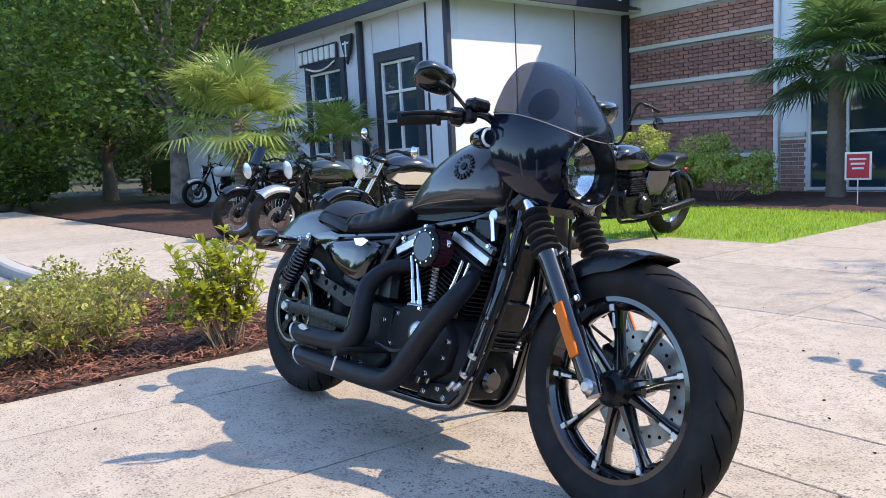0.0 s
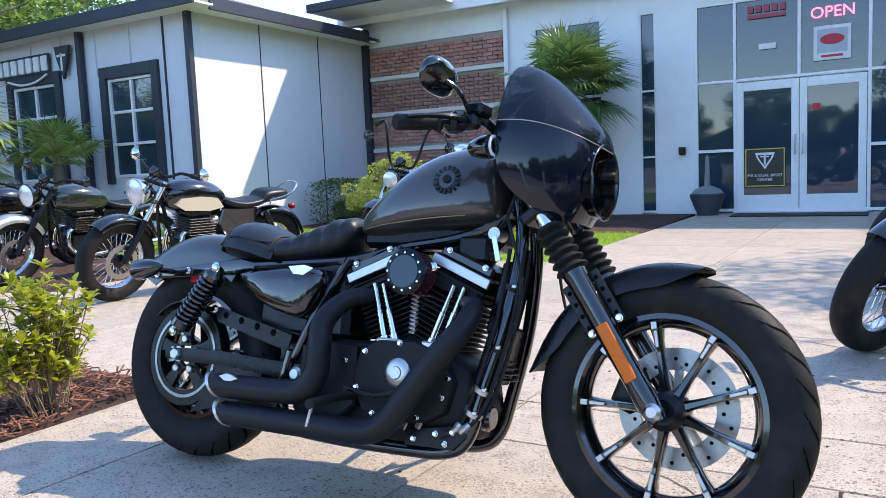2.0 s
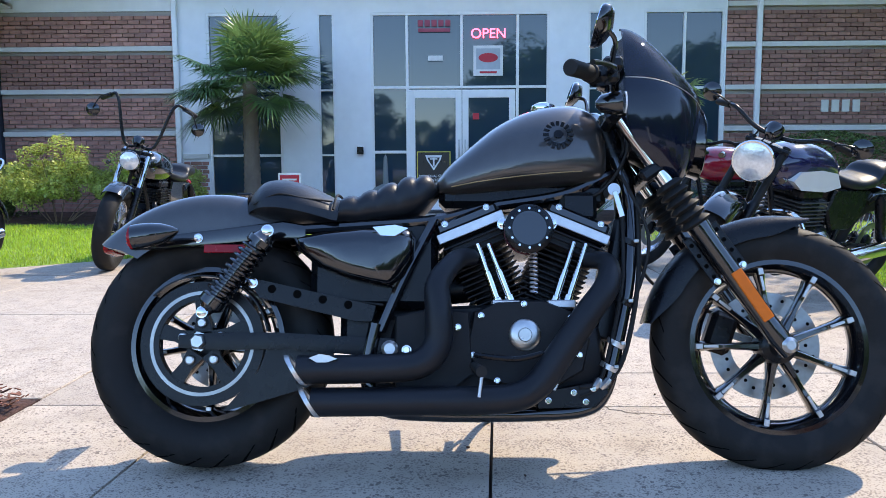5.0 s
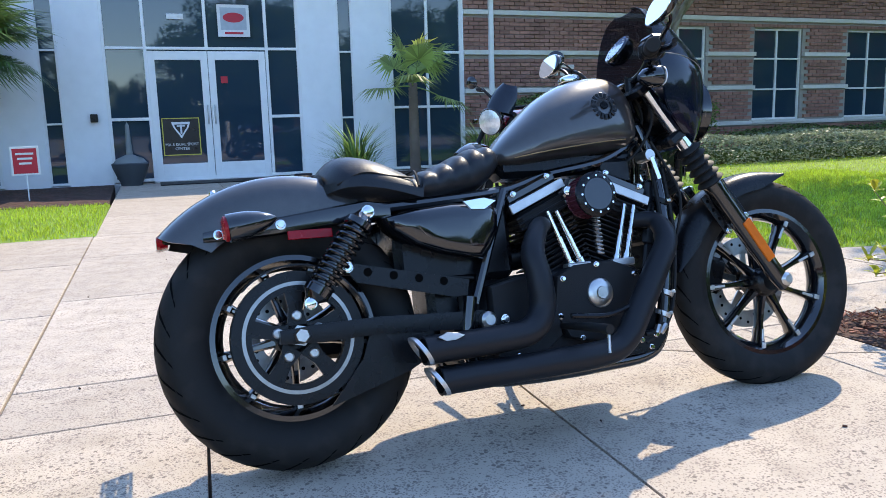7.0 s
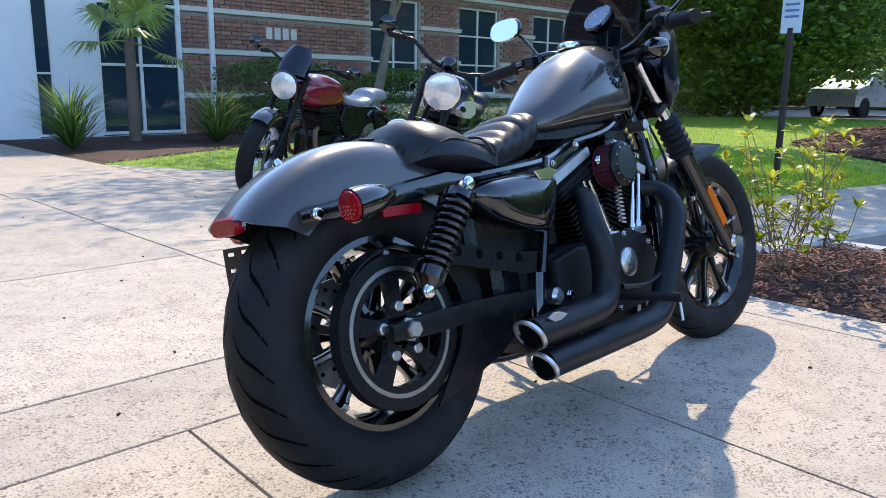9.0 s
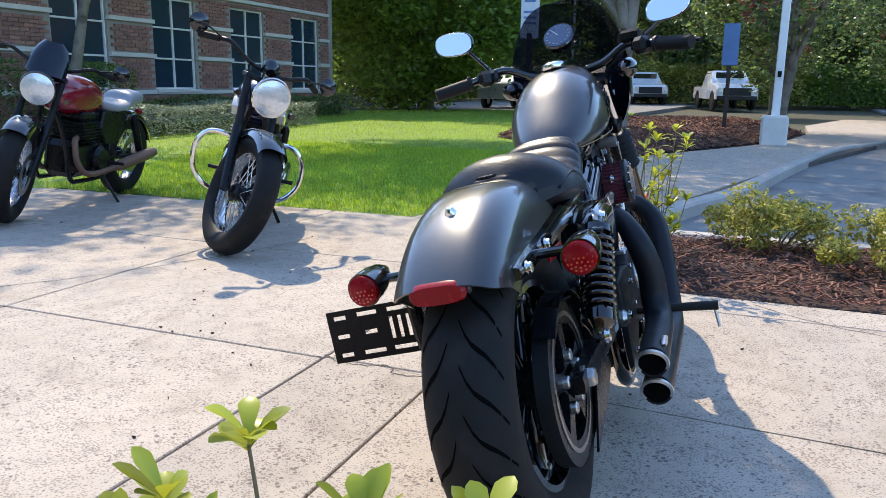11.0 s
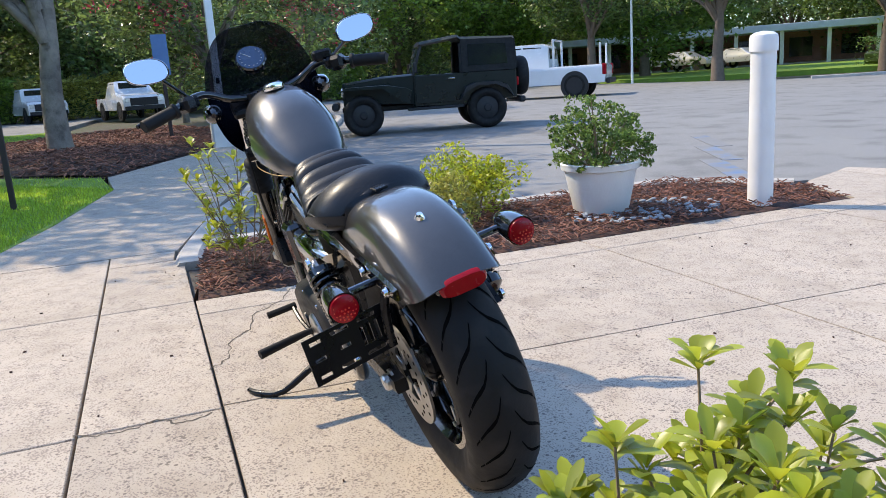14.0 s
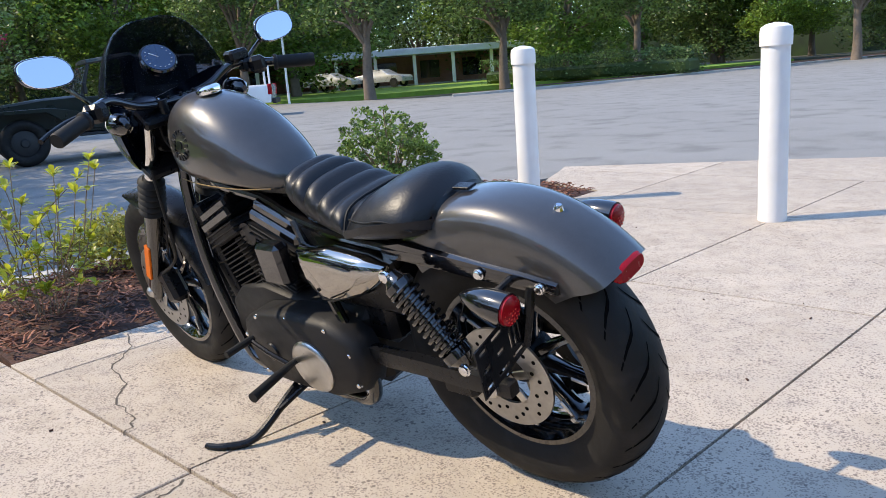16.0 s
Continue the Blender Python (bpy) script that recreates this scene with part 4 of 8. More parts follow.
# belt pulley, belt and guard on the right
pl = part("belt_pulley", Mesh().wheel_lathe((0, -.094, RA[2]), [(-.014, .112), (-.014, .160), (.014, .160), (.014, .112)], 72), black_satin, bike)
part("pulley_ring", Mesh().wheel_lathe((0, -.1085, RA[2]), [(-.0015, .126), (-.0015, .135), (.0015, .135), (.0015, .126)], 72), disc_steel, pl, "bare metal pulley ring")
for k in range(5):
    a = 2 * math.pi * k / 5 + .35
    d, q = Vector((math.cos(a), 0, math.sin(a))), Vector((-math.sin(a), 0, math.cos(a)))
    cc = Vector((0, -.098, RA[2]))
    part("pulley_spoke", Mesh().rings([[cc + d * t + q * (w * x) + Vector((0, .008 * y, 0)) for x, y in ((-1, -1), (1, -1), (1, 1), (-1, 1))] for t, w in ((.03, .024), (.07, .016), (.122, .022))]), black_satin, pl)
    pb = cc + d * .052 + Vector((0, -.008, 0))
    part("pulley_bolt", Mesh().lathe(pb, pb + Vector((0, -.012, 0)), [(0, .013), (.8, .012), (1, .009)], 12), steel, pl)
part("belt", Mesh().rings([[(x, y, z) for y in (-.110, -.080)] for x, z in [(.161 * math.cos(a), RA[2] + .161 * math.sin(a)) for a in (radians(75 + 10 * k) for k in range(22))]] + [[(x, y, z) for y in (-.110, -.080)] for x, z in ((.1, .185), (.45, .285))], False, False), rubber, bike)
part("belt_top", Mesh().box((.25, -.10, .455), (.44, .032, .006), .001, Matrix.Rotation(radians(7), 3, 'Y')), rubber, bike)
gm = Mesh().rings([[(r * math.cos(a), y, RA[2] + r * math.sin(a)) for r, y in ((.172, -.128), (.176, -.128), (.176, -.085), (.172, -.085))] for a in (radians(10 + 6 * k) for k in range(22))])
part("belt_guard", gm, black_satin, bike)
part("lower_belt_guard", Mesh().prism([(.06, .155), (.10, .20), (.15, .26), (.175, .325), (.34, .325), (.34, .25), (.27, .215), (.17, .185)], -.118, -.113, "xz"), black_satin, bike)
# shield plate with holes above the belt
pm = Mesh().prism([(.115, .49), (.15, .492), (.45, .425), (.44, .385), (.40, .385), (.15, .445)], -.128, -.122, "xz", .001)
bp = part("belt_cover", pm, black_satin, bike)
for k in range(4):
    x = .18 + .066 * k
    part("cover_hole", Mesh().cyl((x, -.1285, .468 - .0135 * k), (x, -.1205, .468 - .0135 * k), .011, seg=16), groove_black, bp)
bolt(bike, (.13, -.128, .484), .011)

# swingarm, axle nuts
for s in (-1, 1):
    part("swingarm", Mesh().rings([[(x, s * y0 + s * yy, z + zz) for yy, zz in ((-.014, -h), (.014, -h), (.016, 0), (.014, h), (-.014, h), (-.016, 0))] for x, y0, z, h in ((-.05, .128, .333, .016), (.05, .128, .333, .022), (.2, .128, .335, .021), (.36, .12, .325, .022), (.5, .10, .315, .026))]), black_satin, bike)
    part("axle_nut", Mesh().lathe((0, s * .13, .333), (0, s * .156, .333), [(0, .026), (.25, .026), (.26, .020), (.8, .020), (1, .016)], 6 if s < 0 else 16), steel, bike)
    part("pivot_cap", Mesh().lathe((.487, s * .12, .315), (.487, s * .15, .315), [(0, .022), (.7, .022), (1, .014)], 16), steel, bike)
bolt(bike, (.53, -.145, .312), .01)

# shocks
for s in (-1, 1):
    a, b = Vector((.178, s * .178, .61)), Vector((.02, s * .172, .405))
    part("shock_body", Mesh().lathe(a, b, [(0, .016), (.08, .026), (.1, .034), (.16, .034), (.17, .022), (.8, .022), (.82, .034), (.9, .034), (.95, .02), (1, .014)], 20), black_gloss, bike)
    ax = (b - a).normalized()
    u = ax.orthogonal().normalized()
    w = ax.cross(u)
    L = (b - a).length
    part("spring", Mesh().tube([a + ax * (L * (.16 + .66 * k / 120)) + (u * math.cos(k * 2 * math.pi / 12) + w * math.sin(k * 2 * math.pi / 12)) * .031 for k in range(121)], .0052, 8, 1), black_gloss, bike)
    bolt(bike, (.178, s * .19, .61), .013, s)
    bolt(bike, (.02, s * .185, .405), .012, s)


# rear fender and struts
def fender_grid(c, R, a0, a1, half, drop, n=36, m=17, flat=2.6, tip=1.0, cut=0.0):
    g = []
    for i in range(n + 1):
        a = radians(a0 + (a1 - a0) * i / n)
        e = min(1, min(i, n - i) / (n * .22))
        dp = drop * (tip + (1 - tip) * math.sin(e * math.pi / 2))
        row = []
        for j in range(m):
            v = -1 + 2 * j / (m - 1)
            ang = v * math.pi / 2
            y = half * math.copysign(abs(math.sin(ang)) ** (2 / flat), ang)
            r = R - dp * (1 - abs(math.cos(ang)) ** (2 / flat))
            # the lower corners of the tail are rounded off by cut degrees
            av = a - radians(cut) * max(0, (abs(v) - .4) / .6) ** 2.2 * (i / n) ** 6
            row.append((c[0] + r * math.cos(av), y, c[2] + r * math.sin(av)))
        g.append(row)
    return g


part("rear_fender", Mesh().shell(fender_grid((0.005, 0, .325), .408, 58, 138, .098, .115, flat=3.4, cut=8), .004), grey_denim, bike, "charcoal metallic rear fender", 50)
for s in (-1, 1):
    part("fender_strut", Mesh().rings([[(x, s * (.102 + yy), z + zz) for yy, zz in ((0, -h), (.010, -h * .8), (.013, 0), (.010, h * .8), (0, h))] for x, z, h in ((-.20, .585, .012), (-.12, .592, .019), (.0, .603, .022), (.12, .617, .024), (.2, .625, .026), (.26, .62, .02))]), black_gloss, bike)
    bolt(bike, (-.165, s * .115, .588), .010, s)
    bolt(bike, (-.02, s * .116, .602), .010, s)
part("side_reflector", Mesh().box((.05, -.113, .575), (.11, .006, .022), .003), red_lens, bike, "red side reflector")
bolt_top = part("fender_bolt", Mesh().lathe((-.155, 0, .692), (-.162, 0, .712), [(0, .012), (.5, .012), (1, .006)], 12), chrome, bike)
tl = part("tail_light", Mesh().rings([[(-.290 - dx, y * w, z0 + zz * h) for y, zz in [(math.copysign(abs(math.cos(t)) ** .5, math.cos(t)), math.copysign(abs(math.sin(t)) ** .8, math.sin(t))) for t in (2 * math.pi * k / 28 for k in range(28))]] for dx, w, h, z0 in ((-.014, .050, .019, .594), (.004, .050, .019, .590), (.011, .044, .015, .588))]), red_lens, bike, "oval red tail light")
part("tail_light_base", Mesh().box((-.277, 0, .597), (.022, .11, .034), .008), black_gloss, bike)
# rear indicators
for s in (-1, 1):
    c = Vector((-.115, s * .205, .596))
    st = part("indicator", Mesh().lathe(c + Vector((.072, 0, .012)), c + Vector((-.038, 0, -.006)), [(0, .004), (.12, .014), (.35, .025), (.6, .031), (.85, .033), (1, .033)], 24), black_gloss, bike, "black bullet indicator with red lens")
    q = c + Vector((-.038, 0, -.006))
    part("lens", Mesh().lathe(q, q + Vector((-.012, 0, -.001)), [(0, .030), (.6, .029), (1, .020)], 24), red_lens, st)
    leds = Mesh()
    for ring, n in ((0, 1), (.008, 6), (.016, 12), (.022, 16)):
        for k in range(n):
            a = 2 * math.pi * k / n
            p = q + Vector((-.0125 + ring * .1, ring * math.cos(a), ring * math.sin(a)))
            leds.cyl(p + Vector((.002, 0, 0)), p + Vector((-.0006, 0, 0)), .0021, seg=6)
    part("led", leds, red_dot, st)
    part("stem", Mesh().tube([(-.095, s * .11, .597), (-.1, s * .18, .598)], .009, 10, 1), black_gloss, st)
# folding number plate holder on the left
ph = part("plate_bracket", Mesh().tube([(-.14, .112, .585), (-.135, .125, .54), (-.112, .130, .46)], .010, 8), black_satin, bike)
px, py = Vector((-.108, .118, 0)), Vector((-.138, .306, 0))
ud = (py - px).normalized()
nd = Vector((ud.y, -ud.x, 0))
pw = (py - px).length
SLOTS = [(.07, .20, .82, .90), (.07, .20, .46, .54), (.07, .20, .10, .18), (.32, .53, .84, .92), (.37, .50, .48, .56), (.32, .55, .10, .18), (.64, .86, .84, .92), (.64, .68, .32, .74), (.73, .77, .32, .74), (.82, .86, .32, .74), (.64, .88, .10, .18)]


def slotted_plate(foot, along, across, w, h, slots, thick=.003):
    """A thin plate with slots right through it: foot, two axes, size; slots as shares of the size."""
    us, vs = sorted({0, 1, *[q for t in slots for q in t[:2]]}), sorted({0, 1, *[q for t in slots for q in t[2:]]})
    nrm = along.cross(across)
    m, nv = Mesh(), len(vs)
    for side in (0, thick):
        m.v.extend(tuple(foot + along * (u * w) + across * (v * h) + nrm * side) for u in us for v in vs)
    o, full = len(us) * nv, set()
    for i in range(len(us) - 1):
        for j in range(nv - 1):
            cu, cv = (us[i] + us[i + 1]) / 2, (vs[j] + vs[j + 1]) / 2
            if not any(a < cu < b_ and c_ < cv < d_ for a, b_, c_, d_ in slots):
                full.add((i, j))
    for i, j in full:
        q = (i * nv + j, (i + 1) * nv + j, (i + 1) * nv + j + 1, i * nv + j + 1)
        m.f += [q[::-1], tuple(k + o for k in q)]
        for (di, dj), (a, c_) in (((0, -1), (q[0], q[1])), ((1, 0), (q[1], q[2])), ((0, 1), (q[2], q[3])), ((-1, 0), (q[3], q[0]))):
            if (i + di, j + dj) not in full:
                m.f.append((a, c_, c_ + o, a + o))
    return m


pm = slotted_plate(Vector((py.x, py.y, .453)), -ud, Vector((0, 0, 1)), pw, .102, SLOTS)
part("plate_holder", pm, black_satin, bike, "slotted black number plate holder", 0)

# seat
rows = [(.085, .712, .682, .055), (.105, .745, .668, .10), (.14, .774, .655, .138), (.19, .779, .648, .152), (.25, .764, .643, .155), (.31, .737, .64, .148), (.345, .723, .64, .138), (.40, .738, .64, .126), (.46, .762, .648, .116), (.52, .786, .662, .106), (.57, .793, .69, .094), (.60, .782, .725, .075), (.612, .765, .742, .05)]
rings = []
for x, zt, zb, w in interp(rows, 8):
    if x > .345:
        k = ((x - .345) / .051) % 1
        zt = zt - .017 * (1 - math.sin(math.pi * k) ** .5)
        w = w - .005 * (1 - math.sin(math.pi * k) ** .5)
    ring = []
    for p in superring(x, zt, zb, w, 36, 2.7):
        ring.append((p[0], p[1], p[2] - (.035 * (p[1] / max(w, .01)) ** 2 if p[2] > (zt + zb) / 2 and .1 < x < .35 else 0)))
    rings.append(ring)
seat = part("seat", Mesh().rings(rings), leather, bike, "black vinyl solo seat with pleated front", 50)
part("seat_seam", Mesh().tube([(.335, -.14, .675), (.34, -.10, .72), (.345, 0, .727), (.34, .10, .72), (.335, .14, .675)], .0035, 6), rubber, seat)
part("seat_seam", Mesh().tube([(.125, -.13, .69), (.19, -.145, .715), (.26, -.14, .705), (.33, -.12, .70)], .0025, 6), rubber, seat)
part("seat_seam", Mesh().tube([(.125, .13, .69), (.19, .145, .715), (.26, .14, .705), (.33, .12, .70)], .0025, 6), rubber, seat)
part("seat_tab", Mesh().box((.07, 0, .742), (.045, .03, .006), .003), black_satin, bike)

# tank
rows = [(.600, .775, .748, .035), (.612, .79, .74, .055), (.64, .822, .733, .083), (.70, .876, .735, .110), (.77, .932, .742, .126), (.85, .972, .748, .133), (.93, .991, .755, .131), (.99, .992, .762, .121), (1.03, .975, .768, .106), (1.055, .945, .778, .088), (1.066, .91, .79, .068)]
rings = []
for x, zt, zb, w in interp(rows, 6):
    ring = []
    n = 40
    for k in range(n):
        a = 2 * math.pi * k / n
        ca, sa = math.cos(a), math.sin(a)
        p = 2.3
        zc = zb + (zt - zb) * .34
        h = (zt - zc) if sa > 0 else (zc - zb)
        ring.append((x, w * math.copysign(abs(ca) ** (2 / p), ca), zc + h * math.copysign(abs(sa) ** (2 / (p if sa > 0 else 3.5)), sa)))
    rings.append(ring)
tank = part("fuel_tank", Mesh().rings(rings), grey_denim, bike, "charcoal metallic teardrop fuel tank", 60)
part("filler_cap", Mesh().lathe((.906, 0, .984), (.906, 0, 1.006), [(0, .034), (.3, .036), (.7, .034), (1, .024)], 32), chrome, tank, "chrome filler cap")
# badge: a ring of plain marks and a hub on each side
for s in (-1, 1):
    bd = Mesh()
    for k in range(16):
        a = 2 * math.pi * k / 16
        x, z = .928 + .033 * math.cos(a), .880 + .033 * math.sin(a)
        yy = .1335 - max(0, z - .86) * .30
        bd.box((x, s * yy, z), (.016, .006, .009), .001, Matrix.Rotation(-a, 3, 'Y'))
    part("badge_ring", bd, black_satin, tank)["kind"] = "stuff"
    part("badge_hub", Mesh().cyl((.928, s * .123, .880), (.928, s * .131, .882), .012, seg=24), black_satin, tank)
    part("pinstripe", Mesh().tube([(.645, s * .086, .748), (.72, s * .116, .756), (.80, s * .130, .764), (.90, s * .1345, .774), (.99, s * .124, .782)], .0016, 6), gold_line, tank, "thin gold line")

# side cover on the right, battery cover on the left
rr = [(.23, .60), (.30, .617), (.42, .627), (.54, .622), (.552, .60), (.545, .545), (.52, .50), (.495, .473), (.45, .478), (.38, .494), (.30, .525), (.245, .57)]
for s in (-1, 1):
    rs = []
    for y, k in ((.07, 1.0), (.125, 1.0), (.150, .93), (.163, .75), (.167, .4)):
        rs.append([(.40 + (x - .40) * k, s * y, .555 + (z - .555) * k) for x, z in rr])
    part("side_cover", Mesh().rings(rs), black_gloss if s < 0 else smoked_chrome, bike, "gloss black oil tank cover" if s < 0 else "mirror-bright smoked chrome battery cover", 70)
part("cover_emblem", Mesh().prism([(.44, .625), (.50, .632), (.535, .622), (.50, .60), (.46, .602)], -.158, -.166, "xz", .002), chrome, bike, "chrome emblem")

# frame
for s in (-1, 1):
    part("frame_tube", Mesh().tube([(1.10, s * .03, .84), (1.13, s * .05, .72), (1.11, s * .085, .50), (1.065, s * .10, .30), (1.035, s * .10, .20), (.98, s * .10, .16), (.85, s * .10, .15), (.60, s * .11, .15), (.46, s * .12, .17), (.43, s * .12, .26), (.45, s * .12, .38)], .019, 12), black_gloss, bike)
    part("frame_tube", Mesh().tube([(1.09, s * .03, .80), (.95, s * .045, .735), (.75, s * .05, .70), (.60, s * .07, .66), (.40, s * .095, .64), (.18, s * .10, .625)], .015, 10), black_gloss, bike)
    part("frame_tube", Mesh().tube([(.60, s * .08, .66), (.52, s * .11, .50), (.46, s * .12, .36)], .014, 10), black_gloss, bike)
part("steering_head", Mesh().cyl((1.075, 0, .93), (1.135, 0, .76), .034, seg=20), black_satin, bike)
part("regulator", Mesh().box((1.065, 0, .42), (.05, .13, .16), .006, Matrix.Rotation(radians(14), 3, 'Y')), black_satin, bike)
for k in range(9):
    part("regulator_fin", Mesh().box((1.092 - .003 * k, 0, .355 + .016 * k), (.02, .12, .004), .001, Matrix.Rotation(radians(14), 3, 'Y')), black_satin, bike)
part("wiring_plate", Mesh().box((1.085, 0, .57), (.04, .14, .20), .01, Matrix.Rotation(radians(12), 3, "Y")), black_satin, bike)
part("oil_filter", Mesh().lathe((.99, 0, .25), (1.06, 0, .25), [(0, .037), (.85, .037), (1, .028)], 20), black_gloss, bike)

part("battery_box", Mesh().box((.44, 0, .54), (.34, .17, .24), .02), black_satin, bike)
part("inner_fender", Mesh().box((.40, 0, .42), (.10, .15, .20), .02), black_satin, bike)
part("tank_tunnel", Mesh().box((.84, 0, .735), (.46, .09, .07), .02), black_satin, bike)
part("intake", Mesh().cyl((.843, -.10, .60), (.843, .08, .60), .035, seg=18), black_satin, bike)
part("gearbox", Mesh().box((.52, 0, .30), (.20, .17, .24), .03), black_wrinkle, bike)

# engine: crankcase, cylinders, rocker boxes
rs = []
cc_out = [(.46, .25), (.50, .40), (.60, .425), (.72, .43), (.83, .45), (.95, .43), (1.03, .37), (1.05, .27), (1.02, .19), (.93, .165), (.70, .165), (.52, .18)]
for y, k in ((-.105, .93), (-.085, 1.0), (.09, 1.0), (.1, .95)):
    rs.append([(.78 + (x - .78) * k, y, .30 + (z - .30) * k) for x, z in cc_out])
part("crankcase", Mesh().rings(rs), black_wrinkle, bike, "", 50)
cam_out = [(.70, .41), (.76, .435), (.88, .44), (.96, .41), (1.0, .34), (.98, .26), (.92, .225), (.80, .22), (.72, .24), (.68, .31)]
rs = [[(.84 + (x - .84) * k, y, .33 + (z - .33) * k) for x, z in cam_out] for y, k in ((-.10, 1), (-.128, 1), (-.136, .96))]
part("cam_cover", Mesh().rings(rs), black_wrinkle, bike, "", 40)
part("timer_cover", Mesh().lathe((.831, -.132, .351), (.831, -.152, .351), [(0, .041), (.35, .041), (.5, .039), (.75, .030), (.8, .018), (1, .016)], 36), steel, bike, "round machined timer cover")
for x, z in ((.72, .40), (.95, .395), (.97, .30), (.90, .24), (.76, .235), (.70, .30), (.83, .43), (.985, .35)):
    bolt(bike, (x, -.134, z), .0065)
spc = [(.50, .18), (.50, .40), (.60, .42), (.69, .41), (.70, .25), (.62, .19)]
part("sprocket_cover", Mesh().prism(spc, -.10, -.14, "xz", .006), black_wrinkle, bike)
bolt(bike, (.66, -.14, .37), .007)
bolt(bike, (.56, -.14, .21), .007)
crank = Vector((.835, 0, .30))
for name, tilt in (("rear", -22.5), ("front", 22.5)):
    t = radians(tilt)
    up = Vector((math.sin(t), 0, math.cos(t)))
    fx = Vector((math.cos(t), 0, -math.sin(t)))
    rot = Matrix((fx, Vector((0, 1, 0)), up)).transposed()
    part("cylinder", Mesh().lathe(crank + up * .12, crank + up * .29, [(0, .06), (1, .06)], 24), black_wrinkle, bike)
    for k in range(11):
        part("cylinder_fin", Mesh().box(crank + up * (.135 + .0145 * k), (.158 if 1 < k else .14, .176, .0045), .012, rot), black_wrinkle, bike)
    part("cylinder_head", Mesh().box(crank + up * .318, (.165, .18, .05), .016, rot), black_wrinkle, bike)
    for k in range(3):
        part("head_fin", Mesh().box(crank + up * (.302 + .016 * k), (.185, .195, .005), .014, rot), black_wrinkle, bike)
    part("rocker_box", Mesh().box(crank + up * .362, (.19, .185, .035), .010, rot).box(crank + up * .392, (.175, .165, .032), .014, rot), black_gloss, bike)
    part("rocker_trim", Mesh().box(crank + up * .364 + Vector((0, -.095, 0)), (.188, .006, .026), .002, rot), dull_alu, bike, "bright machined rocker edge")
    for k in (-1, 1):
        bolt(bike, crank + up * .40 + fx * (.06 * k) + Vector((0, -.083, 0)), .007)
for (x0, z0), (x1, z1) in (((.713, .59), (.768, .425)), ((.742, .59), (.800, .435)), ((.966, .595), (.910, .43)), ((.998, .590), (.946, .435))):
    part("pushrod_tube", Mesh().lathe((x1, -.112, z1), (x0, -.108, z0), [(0, .013), (.12, .013), (.13, .0095), (.55, .0095), (.56, .0075), (1, .0075)], 14), chrome, bike, "chrome pushrod tube")
for x in (.785, .928):
    part("tappet_block", Mesh().box((x, -.112, .43), (.075, .036, .022), .004), dull_alu, bike)
# air cleaner
ac = part("air_cleaner", Mesh().lathe((.843, -.088, .622), (.843, -.166, .622), [(0, .03), (.12, .05), (.14, .060), (.16, .056), (.82, .056), (.84, .063), (.94, .063), (1, .057)], 44), filter_red, bike, "round air cleaner with red gauze filter")
part("air_cleaner_cover", Mesh().lathe((.843, -.155, .622), (.843, -.170, .622), [(0, .0635), (.5, .0635), (.9, .056), (1, .048)], 44), black_satin, ac)
part("air_cleaner_lens", Mesh().cyl((.843, -.169, .622), (.843, -.1725, .622), .044, seg=40), mat("cover_lens", (.05, .06, .07), .15, .3, .1, 10), ac, "grey round centre plate")
for k in range(12):
    a = 2 * math.pi * k / 12
    part("cover_bolt", Mesh().cyl((.843 + .051 * math.cos(a), -.168, .622 + .051 * math.sin(a)), (.843 + .051 * math.cos(a), -.173, .622 + .051 * math.sin(a)), .0033, seg=8), chrome, ac)
fr = Mesh()
for k in range(30):
    a = 2 * math.pi * k / 30
    fr.cyl((.843 + .0575 * math.cos(a), -.10, .622 + .0575 * math.sin(a)), (.843 + .0575 * math.cos(a), -.152, .622 + .0575 * math.sin(a)), .0025, seg=6)
part("filter_pleat", fr, filter_red, ac)
for x in (.778, .905):
    bolt(bike, (x, -.125, .64), .012)
part("breather_coil", Mesh().tube([(.858 + .010 * math.cos(k * .9), -.12 + .010 * math.sin(k * .9), .57 - .0016 * k) for k in range(70)], .003, 6, 1), steel, bike)
part("horn_cover", Mesh().box((.66, .135, .56), (.10, .05, .12), .02), black_gloss, bike)

# exhaust
def exhaust(pts, r, tip):
    ob = part("exhaust_pipe", Mesh().tube(pts, r, 24, 8), black_matte, bike, "matte black exhaust pipe", 60)
    a = Vector(pts[-1])
    part("outlet", Mesh().cyl(a + Vector((-.001, 0, 0)), a + Vector((.02, 0, 0)), r[-1] * .84, seg=24), groove_black, ob)
    part("tip_ring", Mesh().rings([[(a.x + dx + .022 * math.sin(t) * 1.0, a.y + rr * math.cos(t), a.z - rr * math.sin(t)) for t in (2 * math.pi * k / 28 for k in range(28))] for dx, rr in ((-.012, r[-1] * .86), (-.012, r[-1] * 1.04), (.0, r[-1] * 1.05), (.0, r[-1] * .86))], True, False), dull_alu, ob, "bare metal slash-cut tip")
    return ob


